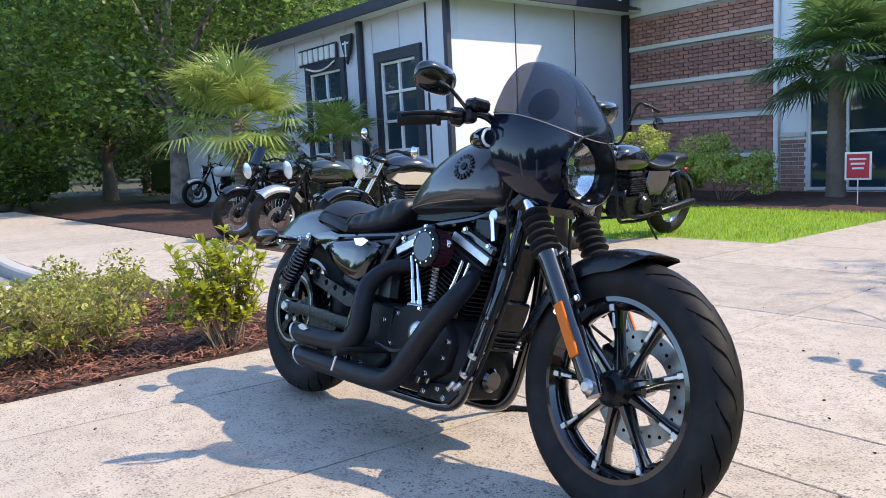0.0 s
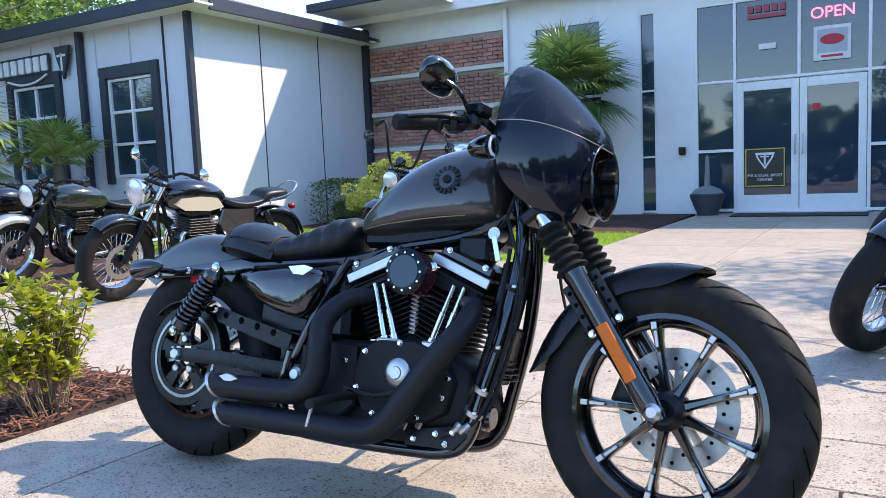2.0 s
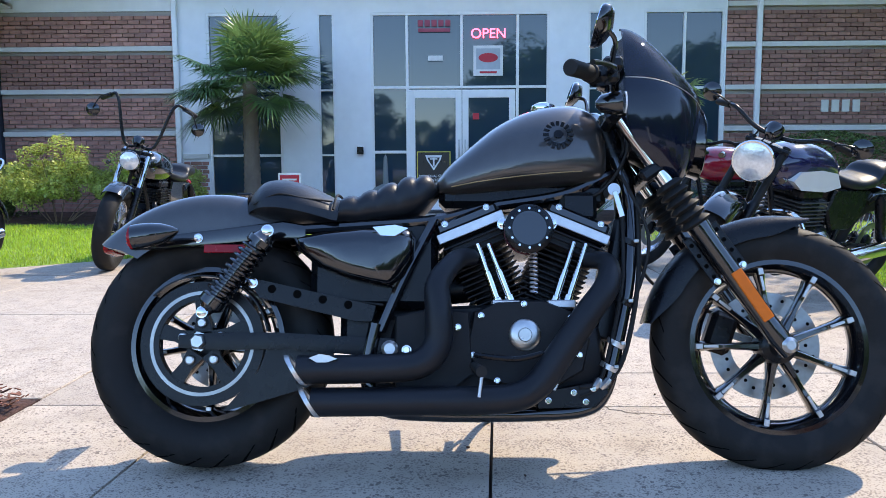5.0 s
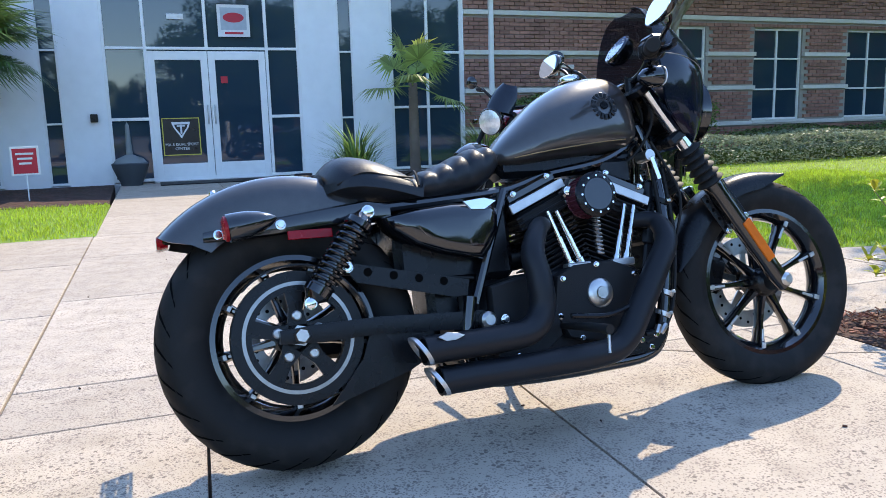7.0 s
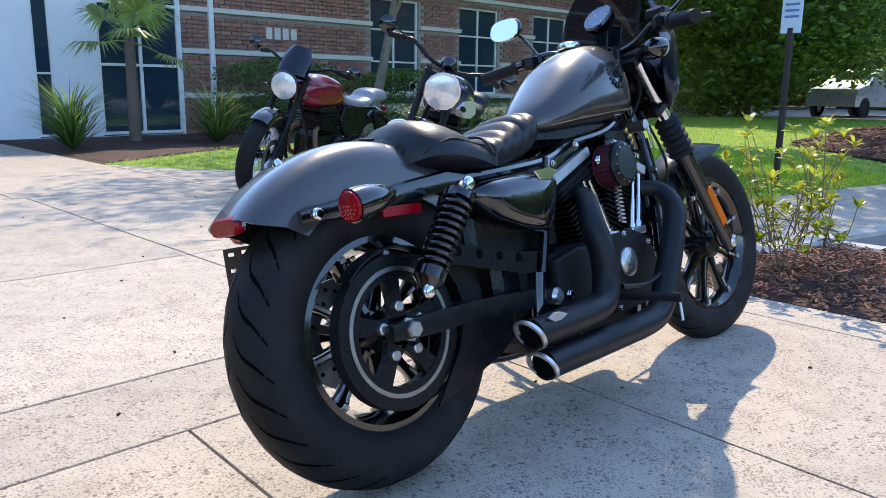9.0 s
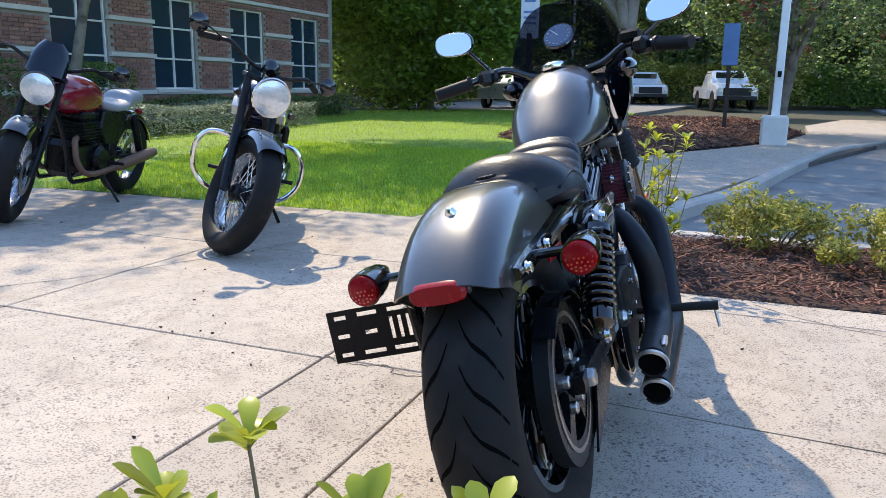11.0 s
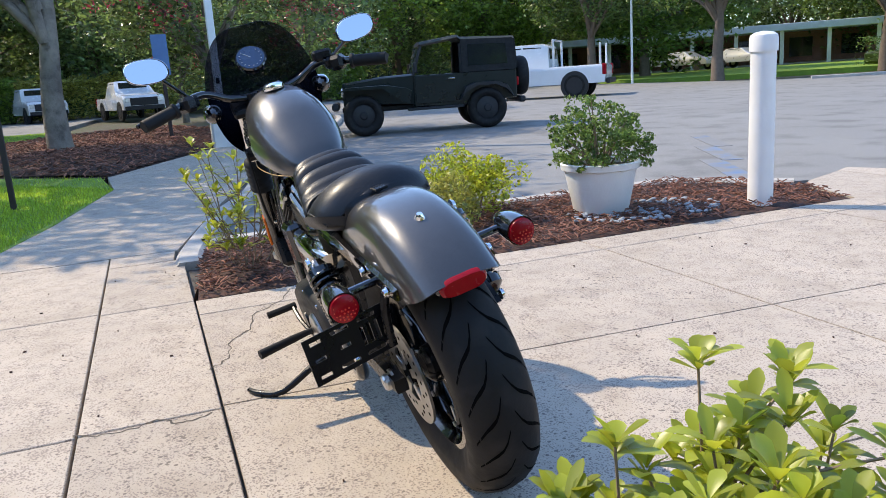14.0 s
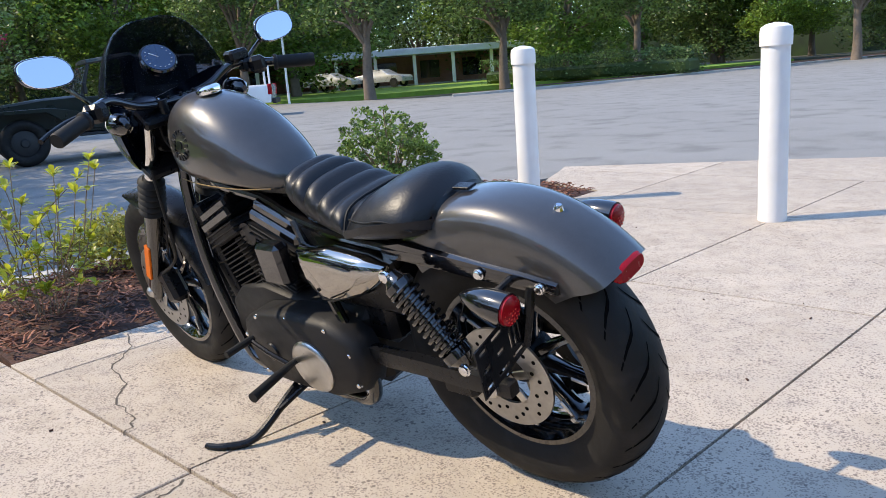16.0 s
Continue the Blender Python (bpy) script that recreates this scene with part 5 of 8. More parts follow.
exhaust([(.70, -.10, .555), (.655, -.15, .54), (.61, -.19, .475), (.612, -.205, .40), (.610, -.205, .33), (.575, -.21, .283), (.50, -.215, .268), (.27, -.222, .263)], [.022, .026, .032, .034, .035, .035, .035, .035], 0)
exhaust([(1.00, -.09, .55), (1.045, -.14, .535), (1.035, -.185, .475), (.98, -.20, .40), (.905, -.205, .295), (.85, -.208, .225), (.78, -.21, .195), (.60, -.212, .189), (.305, -.215, .186)], [.022, .026, .032, .034, .035, .035, .035, .035, .035], 0)
part("exhaust_emblem", Mesh().prism([(.30, .292), (.325, .302), (.35, .298), (.37, .29), (.345, .281), (.32, .281)], -.243, -.252, "xz", .001), dull_alu, bike)
for x in (.72, .78):
    bolt(bike, (x, -.215, .19), .006)
part("foot_peg", Mesh().tube([(.70, -.12, .275), (.70, -.24, .272), (.71, -.35, .262)], [.008, .011, .013], 12, 3), rubber, bike)
part("brake_pedal", Mesh().tube([(.70, -.19, .30), (.80, -.20, .29), (.87, -.205, .305)], .007, 8), black_satin, bike)
part("peg_feeler", Mesh().cyl((.712, -.34, .26), (.704, -.345, .205), .004, seg=8), dull_alu, bike)

# left side: primary cover, pegs, stand
prim = [(.905, .30), (.88, .37), (.80, .405), (.66, .425), (.50, .42), (.41, .375), (.385, .30), (.42, .225), (.53, .185), (.66, .18), (.82, .185), (.89, .225)]
rs = [[(.66 + (x - .66) * k, y, .29 + (z - .29) * k) for x, z in prim] for y, k in ((.09, 1), (.145, 1), (.168, .95), (.176, .88))]
pc = part("primary_cover", Mesh().rings(rs), black_wrinkle, bike, "satin black primary cover", 50)
part("derby_cover", Mesh().lathe((.595, .172, .275), (.595, .188, .275), [(0, .078), (.5, .078), (.8, .074), (1, .066)], 40), steel, pc, "polished oval derby cover")
part("inspection_cover", Mesh().lathe((.77, .174, .285), (.77, .182, .285), [(0, .03), (1, .027)], 24), black_satin, pc)
for x, z in ((.88, .32), (.80, .39), (.66, .408), (.50, .40), (.43, .34), (.43, .25), (.70, .195), (.84, .205)):
    bolt(bike, (x, .165, z), .007, 1)
part("foot_peg", Mesh().tube([(.66, .17, .285), (.64, .26, .29), (.615, .36, .295)], [.008, .012, .014], 12, 3), rubber, bike)
part("gear_lever", Mesh().tube([(.68, .19, .27), (.75, .20, .30), (.825, .20, .328)], .007, 8), black_satin, bike)
part("gear_peg", Mesh().tube([(.825, .19, .328), (.82, .285, .332)], .011, 10, 1), rubber, bike)
part("kickstand", Mesh().tube([(.76, .10, .170), (.75, .19, .150), (.75, .33, .104), (.80, .40, .110), (.85, .425, .116)], [.014, .012, .011, .010, .008], 10, 4), black_satin, bike, "black kickstand leg")
part("kickstand_spring", Mesh().tube([(.70, .12, .18), (.735, .24, .14)], .008, 8, 1), black_satin, bike)
part("rear_caliper", Mesh().box((.13, .095, .29), (.10, .05, .065), .012), black_satin, bike)
part("starter", Mesh().cyl((.55, .03, .47), (.75, .03, .49), .04, seg=20), black_satin, bike)
for k in range(4):
    part("cable", Mesh().tube([(1.07 + .01 * k, (-.05 + .035 * k), .99), (1.12, -.09 + .05 * k, .86), (1.05 - .03 * k, -.06 + .03 * k, .74 - .02 * k), (.92, -.05 + .025 * k, .70)], .0045, 6), rubber, bike)
part("brake_hose", Mesh().tube([(1.16, .12, .80), (1.18, .13, .62), (1.24, .12, .5), (1.40, .11, .42)], .005, 6), rubber, bike)
part("clutch_cable", Mesh().tube([(1.10, -.09, .78), (1.16, -.115, .62), (1.145, -.10, .50), (1.10, -.1, .40)], .0045, 6), rubber, bike)
part("ignition_switch", Mesh().cyl((1.075, -.06, .735), (1.075, -.115, .735), .017, seg=18), steel, bike, "steel ignition switch")
part("ignition_key", Mesh().box((1.085, -.118, .695), (.014, .004, .07), .002, Matrix.Rotation(radians(-15), 3, 'Y')), chrome, bike, "key hanging in the ignition")
# hoses, clamps and the lower plate by the front downtube
for k, (dx, dy) in enumerate(((.022, -.012), (.028, .006), (-.020, -.016))):
    part("oil_hose", Mesh().tube([(1.125 + dx, -.055 + dy, .70), (1.113 + dx, -.085 + dy, .50), (1.07 + dx, -.10 + dy, .31), (1.03 + dx * .6, -.105 + dy, .23), (.97, -.11 + dy, .195 + .012 * k)], .0058, 8), rubber, bike)
    part("hose_fitting", Mesh().lathe((1.035 + dx * .6, -.105 + dy, .24), (1.015 + dx * .4, -.108 + dy, .215), [(0, .008), (.2, .0105), (.8, .0105), (1, .008)], 8), steel, bike, "steel hose fitting")
for z, x, y in ((.60, 1.122, -.07), (.44, 1.098, -.09), (.33, 1.072, -.10), (.27, 1.052, -.102)):
    part("hose_clamp", Mesh().lathe((x + .003, y - .001, z + .006), (x - .003, y + .001, z - .006), [(0, .0225), (0, .0265), (1, .0265), (1, .0225)], 18, False), dull_alu if z < .4 else black_satin, bike)
    part("clamp_screw", Mesh().box((x + .012, y - .024, z), (.014, .008, .010), .002), steel, bike)
part("lower_plate", Mesh().prism([(.86, .165), (.86, .205), (.96, .225), (1.03, .235), (1.045, .205), (1.01, .168)], -.112, -.124, "xz", .004), black_satin, bike, "black lower engine plate")
for x, z in ((.89, .185), (.955, .205), (1.005, .215), (.985, .182)):
    bolt(bike, (x, -.124, z), .0065)
for x, z in ((.86, .215), (.905, .222)):
    part("cable_clip", Mesh().box((x, -.128, z), (.016, .010, .022), .002, Matrix.Rotation(radians(25), 3, 'Y')), steel, bike)
part("coil_cover", Mesh().box((.99, -.03, .70), (.10, .07, .08), .012), black_satin, bike)

# fork, front fender
FRONT = len(made)
for s in (-1, 1):
    y = s * .10
    top, bot = Vector((1.095, y, .955)), Vector((1.515, y, .325))
    d = (bot - top).normalized()
    L = (bot - top).length
    part("fork_tube", Mesh().cyl(top, top + d * .40, .0205, seg=20), chrome, bike, "chrome fork tube")
    prof = []
    for k in range(6):
        t = k / 6
        prof += [(t, .026 + .003 * t), (t + .07, .039 + .003 * t), (t + .10, .041 + .003 * t), (t + .125, .037 + .002 * t), (t + .155, .027 + .003 * t)]
    part("fork_boot", Mesh().lathe(top + d * .235, top + d * .375, prof + [(1, .03)], 24), rubber, bike, "ribbed rubber fork boot")
    part("fork_leg", Mesh().lathe(top + d * .365, bot + d * .02, [(0, .031), (.05, .031), (.08, .029), (.75, .027), (.88, .029), (1, .022)], 20), black_gloss, bike)
    part("axle_cap", Mesh().lathe((1.518, s * .09, .331), (1.518, s * .135, .331), [(0, .018), (.6, .018), (.8, .021), (1, .012)], 16), steel, bike)
    a, b = Vector((1.394, s * .128, .513)), Vector((1.463, s * .128, .405))
    ax = (b - a).normalized()
    rot = Matrix((ax, Vector((0, 1, 0)), ax.cross(Vector((0, 1, 0))))).transposed()
    part("reflector", Mesh().box((a + b) / 2, ((b - a).length + .02, .008, .030), .004, rot), amber, bike, "amber fork reflector")
    for off in (-.035, .045):
        c = Vector((1.345, s * .085, .57)) + Vector((off * .83, 0, off * .55))
        br = part("fender_bracket", Mesh().box(c, (.025, .006, .14), .003, Matrix.Rotation(radians(-34), 3, 'Y')), black_satin, bike)
        for k in range(4):
            p = c + Matrix.Rotation(radians(-34), 3, 'Y') @ Vector((0, 0, -.05 + .033 * k))
            part("bracket_hole", Mesh().cyl(p - Vector((0, .0035, 0)), p + Vector((0, .0035, 0)), .006, seg=10), groove_black, br)
        bolt(bike, c + Matrix.Rotation(radians(-34), 3, 'Y') @ Vector((0, s * .003, -.066)), .008, s)
part("front_fender", Mesh().shell(fender_grid(FA, .353, 76, 170, .066, .060, tip=.15), .003), black_satin, bike, "satin black front fender", 50)
part("fork_yoke", Mesh().box((1.185, 0, .79), (.07, .25, .035), .01, Matrix.Rotation(radians(-34), 3, 'Y')), black_satin, bike)
part("fork_yoke", Mesh().box((1.10, 0, .945), (.075, .25, .03), .01, Matrix.Rotation(radians(-34), 3, 'Y')), black_satin, bike)
part("front_caliper", Mesh().box((1.40, .085, .36), (.075, .06, .12), .015, Matrix.Rotation(radians(20), 3, 'Y')), black_satin, bike, "black brake caliper")

# quarter fairing with smoked screen and headlight
FZ = [(.775, 1.282, 1.245, .095), (.80, 1.302, 1.205, .130), (.84, 1.325, 1.155, .160), (.88, 1.336, 1.125, .176), (.93, 1.341, 1.112, .186), (.98, 1.339, 1.108, .189), (1.01, 1.330, 1.108, .186), (1.035, 1.314, 1.108, .181), (1.066, 1.289, 1.108, .172), (1.12, 1.241, 1.110, .150), (1.166, 1.193, 1.112, .118), (1.19, 1.160, 1.114, .086), (1.203, 1.136, 1.118, .045)]
FZF = interp(FZ, 8)


def fair_row(z, n=41):
    """A row of the fairing round its front; the rows by the screen's lower edge dip towards the middle."""
    zz = [r[0] for r in FZF]
    dip = .062 * max(0, min((z - .93) / .10, (1.19 - z) / .16, 1))
    out = []
    for j in range(n):
        a = math.pi * (j / (n - 1) - .5)
        zj = z - dip * math.cos(a) ** 2
        xf, xr, w = (float(np.interp(zj, zz, [r[k] for r in FZF])) for k in (1, 2, 3))
        out.append((xr + (xf - xr) * math.cos(a) ** .85 if abs(a) < math.pi / 2 - 1e-6 else xr, w * math.sin(a), zj))
    return out


body = [fair_row(r[0]) for r in FZF if r[0] <= 1.0301]
scr = [fair_row(r[0]) for r in FZF if r[0] >= 1.0301 - .006]
fb = Mesh()
g = [[Vector(p) for p in row] for row in body]
HC = .893
for side_in in (0, .004):
    base = len(fb.v)
    for row in g:
        for p in row:
            fb.v.append((p.x - side_in, p.y * (1 - side_in * 4), p.z))
    nc = len(g[0])
    for i in range(len(g) - 1):
        for j in range(nc - 1):
            q = (i * nc + j, i * nc + j + 1, (i + 1) * nc + j + 1, (i + 1) * nc + j)
            mid = (g[i][j] + g[i + 1][j + 1]) / 2
            if mid.x > 1.25 and mid.y ** 2 + (mid.z - HC) ** 2 < .090 ** 2:
                continue
            fb.f.append(tuple(base + k for k in q))
fair = part("fairing", fb.data("fairing", fairing_paint, 70), None, bike, "gloss black quarter fairing")
part("windscreen", Mesh().shell(scr, .003), smoke, bike, "smoked tinted windscreen", 60).visible_shadow = True
part("screen_edge", Mesh().tube([Vector(p) + Vector((.001, 0, 0)) for p in scr[0]], .0016, 6, 1), dull_alu, bike)
part("headlight_bezel", Mesh().lathe((1.240, 0, HC - .004), (1.334, 0, HC - .008), [(0, .080), (.55, .086), (.95, .096), (1, .100), (1.02, .098), (1.0, .093), (.5, .083), (.1, .078)], 48, False), black_gloss, bike)
hl = part("headlight", Mesh().lathe((1.205, 0, HC - .003), (1.27, 0, HC - .006), [(0, .03), (.3, .06), (.8, .080), (1, .082), (.95, .077), (.5, .05), (.35, .01)], 40, False), chrome, bike, "round headlight with faceted reflector")
part("headlight_lens", Mesh().lathe((1.270, 0, HC - .006), (1.288, 0, HC - .007), [(0, .081), (.5, .07), (.85, .04), (1, .005)], 40), clear_glass, hl).visible_shadow = False
fac = Mesh()
for i in range(-2, 3):
    for j in range(-2, 3):
        if i * i + j * j < 7:
            fac.box((1.255 - .004 * (i * i + j * j), .027 * i, HC - .005 + .027 * j), (.004, .024, .024), .001, Euler((0, .2 * j, .2 * i)).to_matrix())
part("facet", fac, chrome, hl)
part("headlight_bucket", Mesh().lathe((1.14, 0, HC), (1.23, 0, HC), [(0, .05), (.5, .075), (1, .08)], 28), black_satin, bike)

# handlebars, controls, speedometer, mirrors
for s in (-1, 1):
    part("riser", Mesh().cyl((1.088, s * .05, .93), (1.088, s * .05, .985), .017, seg=14), black_satin, bike)
part("handlebar", Mesh().tube([(.955, -.385, .985), (1.015, -.29, 1.005), (1.072, -.20, 1.024), (1.09, -.11, .984), (1.09, 0, .972), (1.09, .11, .984), (1.072, .20, 1.024), (1.015, .29, 1.005), (.955, .385, .985)], .0127, 14), black_gloss, bike)
for s in (-1, 1):
    a, b = Vector((.945, s * .40, .981)), Vector((1.005, s * .295, 1.001))
    part("grip", Mesh().lathe(a, b, [(0, .018), (.04, .0205), (.9, .0195), (.93, .024), (1, .024)], 20), rubber, bike, "black rubber grip")
    part("switch_housing", Mesh().box((1.03, s * .255, 1.008), (.06, .05, .05), .012, Matrix.Rotation(s * radians(32), 3, 'Z')), black_satin, bike)
    part("lever", Mesh().tube([(1.055, s * .26, 1.01), (1.06, s * .32, 1.004), (1.02, s * .385, .995), (.995, s * .42, .985)], [.009, .008, .006, .007], 8), black_satin, bike)
    part("lever_clamp", Mesh().box((1.06, s * .235, 1.012), (.05, .04, .04), .01), black_satin, bike)
    mx = (1.015, s * .340, 1.119 + s * .018)
    md = part("mirror", Mesh().rings([[(mx[0] + dx + .34 * .040 * k * (math.copysign(abs(math.sin(t)) ** .8, math.sin(t))), mx[1] + .068 * k * (math.copysign(abs(math.cos(t)) ** .75, math.cos(t))), mx[2] + .040 * k * (math.copysign(abs(math.sin(t)) ** .8, math.sin(t))) + .12 * .068 * s * math.cos(t)) for t in (2 * math.pi * q / 28 for q in range(28))] for dx, k in ((0, .96), (.006, 1), (.02, .95), (.034, .6), (.04, .2))]), black_gloss, bike, "oval black mirror with clear glass", 60)
    part("mirror_glass", Mesh().rings([[(mx[0] - dx + .34 * .040 * k * (math.copysign(abs(math.sin(t)) ** .8, math.sin(t))), mx[1] + .068 * k * (math.copysign(abs(math.cos(t)) ** .75, math.cos(t))), mx[2] + .040 * k * (math.copysign(abs(math.sin(t)) ** .8, math.sin(t))) + .12 * .068 * s * math.cos(t)) for t in (2 * math.pi * q / 28 for q in range(28))] for dx, k in ((0, .93), (.002, .9))]), mirror_glass, md)
    part("mirror_stem", Mesh().tube([(mx[0] + .03, mx[1], mx[2] - .01), (mx[0] + .05, mx[1] - s * .03, mx[2] - .03), (1.062, s * .245, 1.03)], .006, 8, 4), black_gloss, bike)
part("brake_reservoir", Mesh().box((1.07, -.215, 1.045), (.05, .065, .035), .008), black_satin, bike)
sp = part("speedometer", Mesh().lathe((1.125, .012, 1.070), (1.09, .012, 1.098), [(0, .03), (.4, .048), (.9, .052), (1, .048)], 32), black_gloss, bike)
ax = Vector((-.035, 0, .028)).normalized()
c = Vector((1.09, .012, 1.098))
part("dial", Mesh().cyl(c - ax * .002, c + ax * .0012, .045, seg=36), dial_blue, sp, "blue speedometer dial")
marks, u = Mesh(), Vector((0, 1, 0))
w = ax.cross(u)
for k in range(13):
    a = radians(-45 + 270 * k / 12)
    p = c + ax * .002 + (u * math.cos(a) + w * math.sin(a)) * .036
    marks.box(p, (.004, .004, .0015), 0)
marks.tube([c + ax * .002, c + ax * .002 + u * .02 - w * .02], .0013, 5, 1)
part("dial_marks", marks, white_mark, sp, "", 0)
for s in (-1, 1):
    q = Vector((1.03, s * .188, .952))
    ind = part("front_indicator", Mesh().lathe(q, q + Vector((.065, 0, .004)), [(0, .008), (.2, .022), (.7, .031), (1, .031)], 24), black_gloss, bike)
    part("lens", Mesh().lathe(q + Vector((.065, 0, .004)), q + Vector((.075, 0, .005)), [(0, .029), (.6, .027), (1, .015)], 24), clear_glass, ind)
    part("lens_ring", Mesh().wheel_lathe((0, 0, 0), [(-.002, .021), (-.002, .028), (.002, .028), (.002, .021)], 24), white_mark, ind, place=Matrix.Translation(q + Vector((.076, 0, .005))) @ Matrix.Rotation(radians(90), 4, 'Z'))

# the front end is turned a little to the right
turn_axis = Vector((-.52, 0, .86)).normalized()
PIV = Matrix.Translation((1.10, 0, .90)) @ Matrix.Rotation(radians(-4.5), 4, turn_axis) @ Matrix.Translation((-1.10, 0, -.90))
for ob in made[FRONT:] + [fw, fdisc]:
    if ob.parent == bike:
        ob.matrix_basis = PIV @ ob.matrix_basis


# ---------- plants ----------
def quads(name, q, material):
    """One mesh of many loose four-cornered leaves: array of n x 4 x 3."""
    q = np.asarray(q, np.float32)
    n = len(q)
    me = bpy.data.meshes.new(name)
    me.vertices.add(n * 4)
    me.vertices.foreach_set("co", q.reshape(-1))
    me.loops.add(n * 4)
    me.loops.foreach_set("vertex_index", np.arange(n * 4, dtype=np.int32))
    me.polygons.add(n)
    me.polygons.foreach_set("loop_start", np.arange(0, n * 4, 4, dtype=np.int32))
    me.materials.append(material)
    me.update()
    me.validate()
    return me


def scatter_leaves(rng, centres, size, flat=0.5, aspect=2.0):
    """A leaf at each centre, turned at random and drooping a little."""
    n = len(centres)
    d = rng.normal(size=(n, 3))
    d[:, 2] *= flat
    d /= np.linalg.norm(d, axis=1)[:, None]
    r = rng.normal(size=(n, 3))
    s = np.cross(d, r)
    s /= np.linalg.norm(s, axis=1)[:, None]
    L = size * rng.uniform(.6, 1.3, (n, 1))
    c = np.asarray(centres)
    up = np.cross(s, d) * L * .12
    return np.stack([c - d * L * .5, c + s * L * .5 / aspect + up, c + d * L * .5, c - s * L * .5 / aspect + up], 1)


def crown_points(rng, clumps, per, spread):
    pts = []
    for c, r in clumps:
        v = rng.normal(size=(per, 3))
        v /= np.linalg.norm(v, axis=1)[:, None]
        v *= (rng.uniform(.35, 1, (per, 1)) ** .5) * r * spread
        v[:, 2] *= .75
        pts.append(np.asarray(c) + v)
    return np.concatenate(pts)


bark = mat("bark", (0.17, 0.13, 0.10), 0.95, 0, 0.3, 8, 0.02, 25)
bark_pale = mat("pale_bark", (0.25, 0.215, 0.175), 0.9, 0, 0.4, 9, 0.03, 18, col2=(0.13, 0.11, 0.09), mix=0.5)
leaf_dark = leaf_mat("leaf_dark_green", (0.10, 0.165, 0.052), 0.7, 0.35, 0.45)
leaf_mid = leaf_mat("leaf_mid_green", (0.11, 0.19, 0.045), 0.55, 0.4, 0.5)
leaf_light = leaf_mat("leaf_light_green", (0.15, 0.25, 0.04), 0.5, 0.4, 0.4)
leaf_lime = leaf_mat("leaf_lime", (0.36, 0.41, 0.042), 0.5, 0.38, 0.4)
leaf_olive = leaf_mat("leaf_olive", (0.31, 0.32, 0.07), 0.5, 0.4, 0.35)
leaf_silver = leaf_mat("leaf_silver", (0.22, 0.27, 0.18), 0.4, 0.5, 0.25)
hedge_leaf = leaf_mat("leaf_hedge", (0.36, 0.42, 0.11), 0.4, 0.4, 0.4)
petal_pink = leaf_mat("petal_pink", (0.55, 0.05, 0.09), 0.4, 0.5, 0.3)
palm_green = leaf_mat("palm_frond", (0.25, 0.33, 0.09), 0.35, 0.35, 0.35)
# darker copy of the frond green, with shade put into the colour
palm_shaded = leaf_mat("palm_frond_shaded", (0.10, 0.19, 0.06), 0.35, 0.35, 0.3)
twig = mat("twig", (0.24, 0.17, 0.11), 0.9, 0, .2, 30)


def tree(name, m, height, radius, leaf, seed, label, per=220, clumps=60, trunk_r=.16, trunk_h=None, size=.16, trunk_mat=None, flowers=None, low=0.35, lean=(0, 0)):
    """A tree: tapered trunk, limbs that reach into the crown, and a crown of many leaves in uneven clumps."""
    rnd, rng = random.Random(seed), np.random.default_rng(seed)
    th = trunk_h or height * .4
    t = thing(name, m, label, "tree")
    tm = Mesh().tube([(0, 0, -.2), (.03, .02, th * .3), (rnd.uniform(-.15, .15), rnd.uniform(-.15, .15), th), (rnd.uniform(-.3, .3), rnd.uniform(-.3, .3), height * .7)], [trunk_r * 1.35, trunk_r, trunk_r * .7, trunk_r * .2], 12, 4)
    cl = []
    for k in range(clumps):
        a, e, r = rnd.uniform(0, 6.28), rnd.uniform(-1, 1), rnd.uniform(.35, 1) ** .6
        x, y = math.cos(a) * radius * r * math.sqrt(max(.05, 1 - e * e)), math.sin(a) * radius * r * math.sqrt(max(.05, 1 - e * e))
        z = height * (low + (1 - low) * (.5 + .5 * e * r))
        cl.append(((x + lean[0], y + lean[1], z), radius * rnd.uniform(.2, .42)))
    for k in range(9):
        c = cl[k * len(cl) // 9][0]
        tm.tube([(0, 0, th * rnd.uniform(.6, 1)), (c[0] * .4, c[1] * .4, th + (c[2] - th) * .5), c], [trunk_r * .5, trunk_r * .3, .02], 7, 3)
    part("trunk", tm, trunk_mat or bark, t, "", 60)
    pts = crown_points(rng, cl, per, 1.0)
    part("crown", quads("crown", scatter_leaves(rng, pts, size), leaf), None, t)
    if flowers:
        fc = [c for c in cl if c[0][2] > height * .25][::2]
        fp = crown_points(rng, [((c[0][0], c[0][1], c[0][2] + c[1] * .5), c[1] * .55) for c in fc], 150, 1.0)
        part("blossom", quads("blossom", scatter_leaves(rng, fp, size * .7), flowers), None, t, "red-pink blossom")
    return t


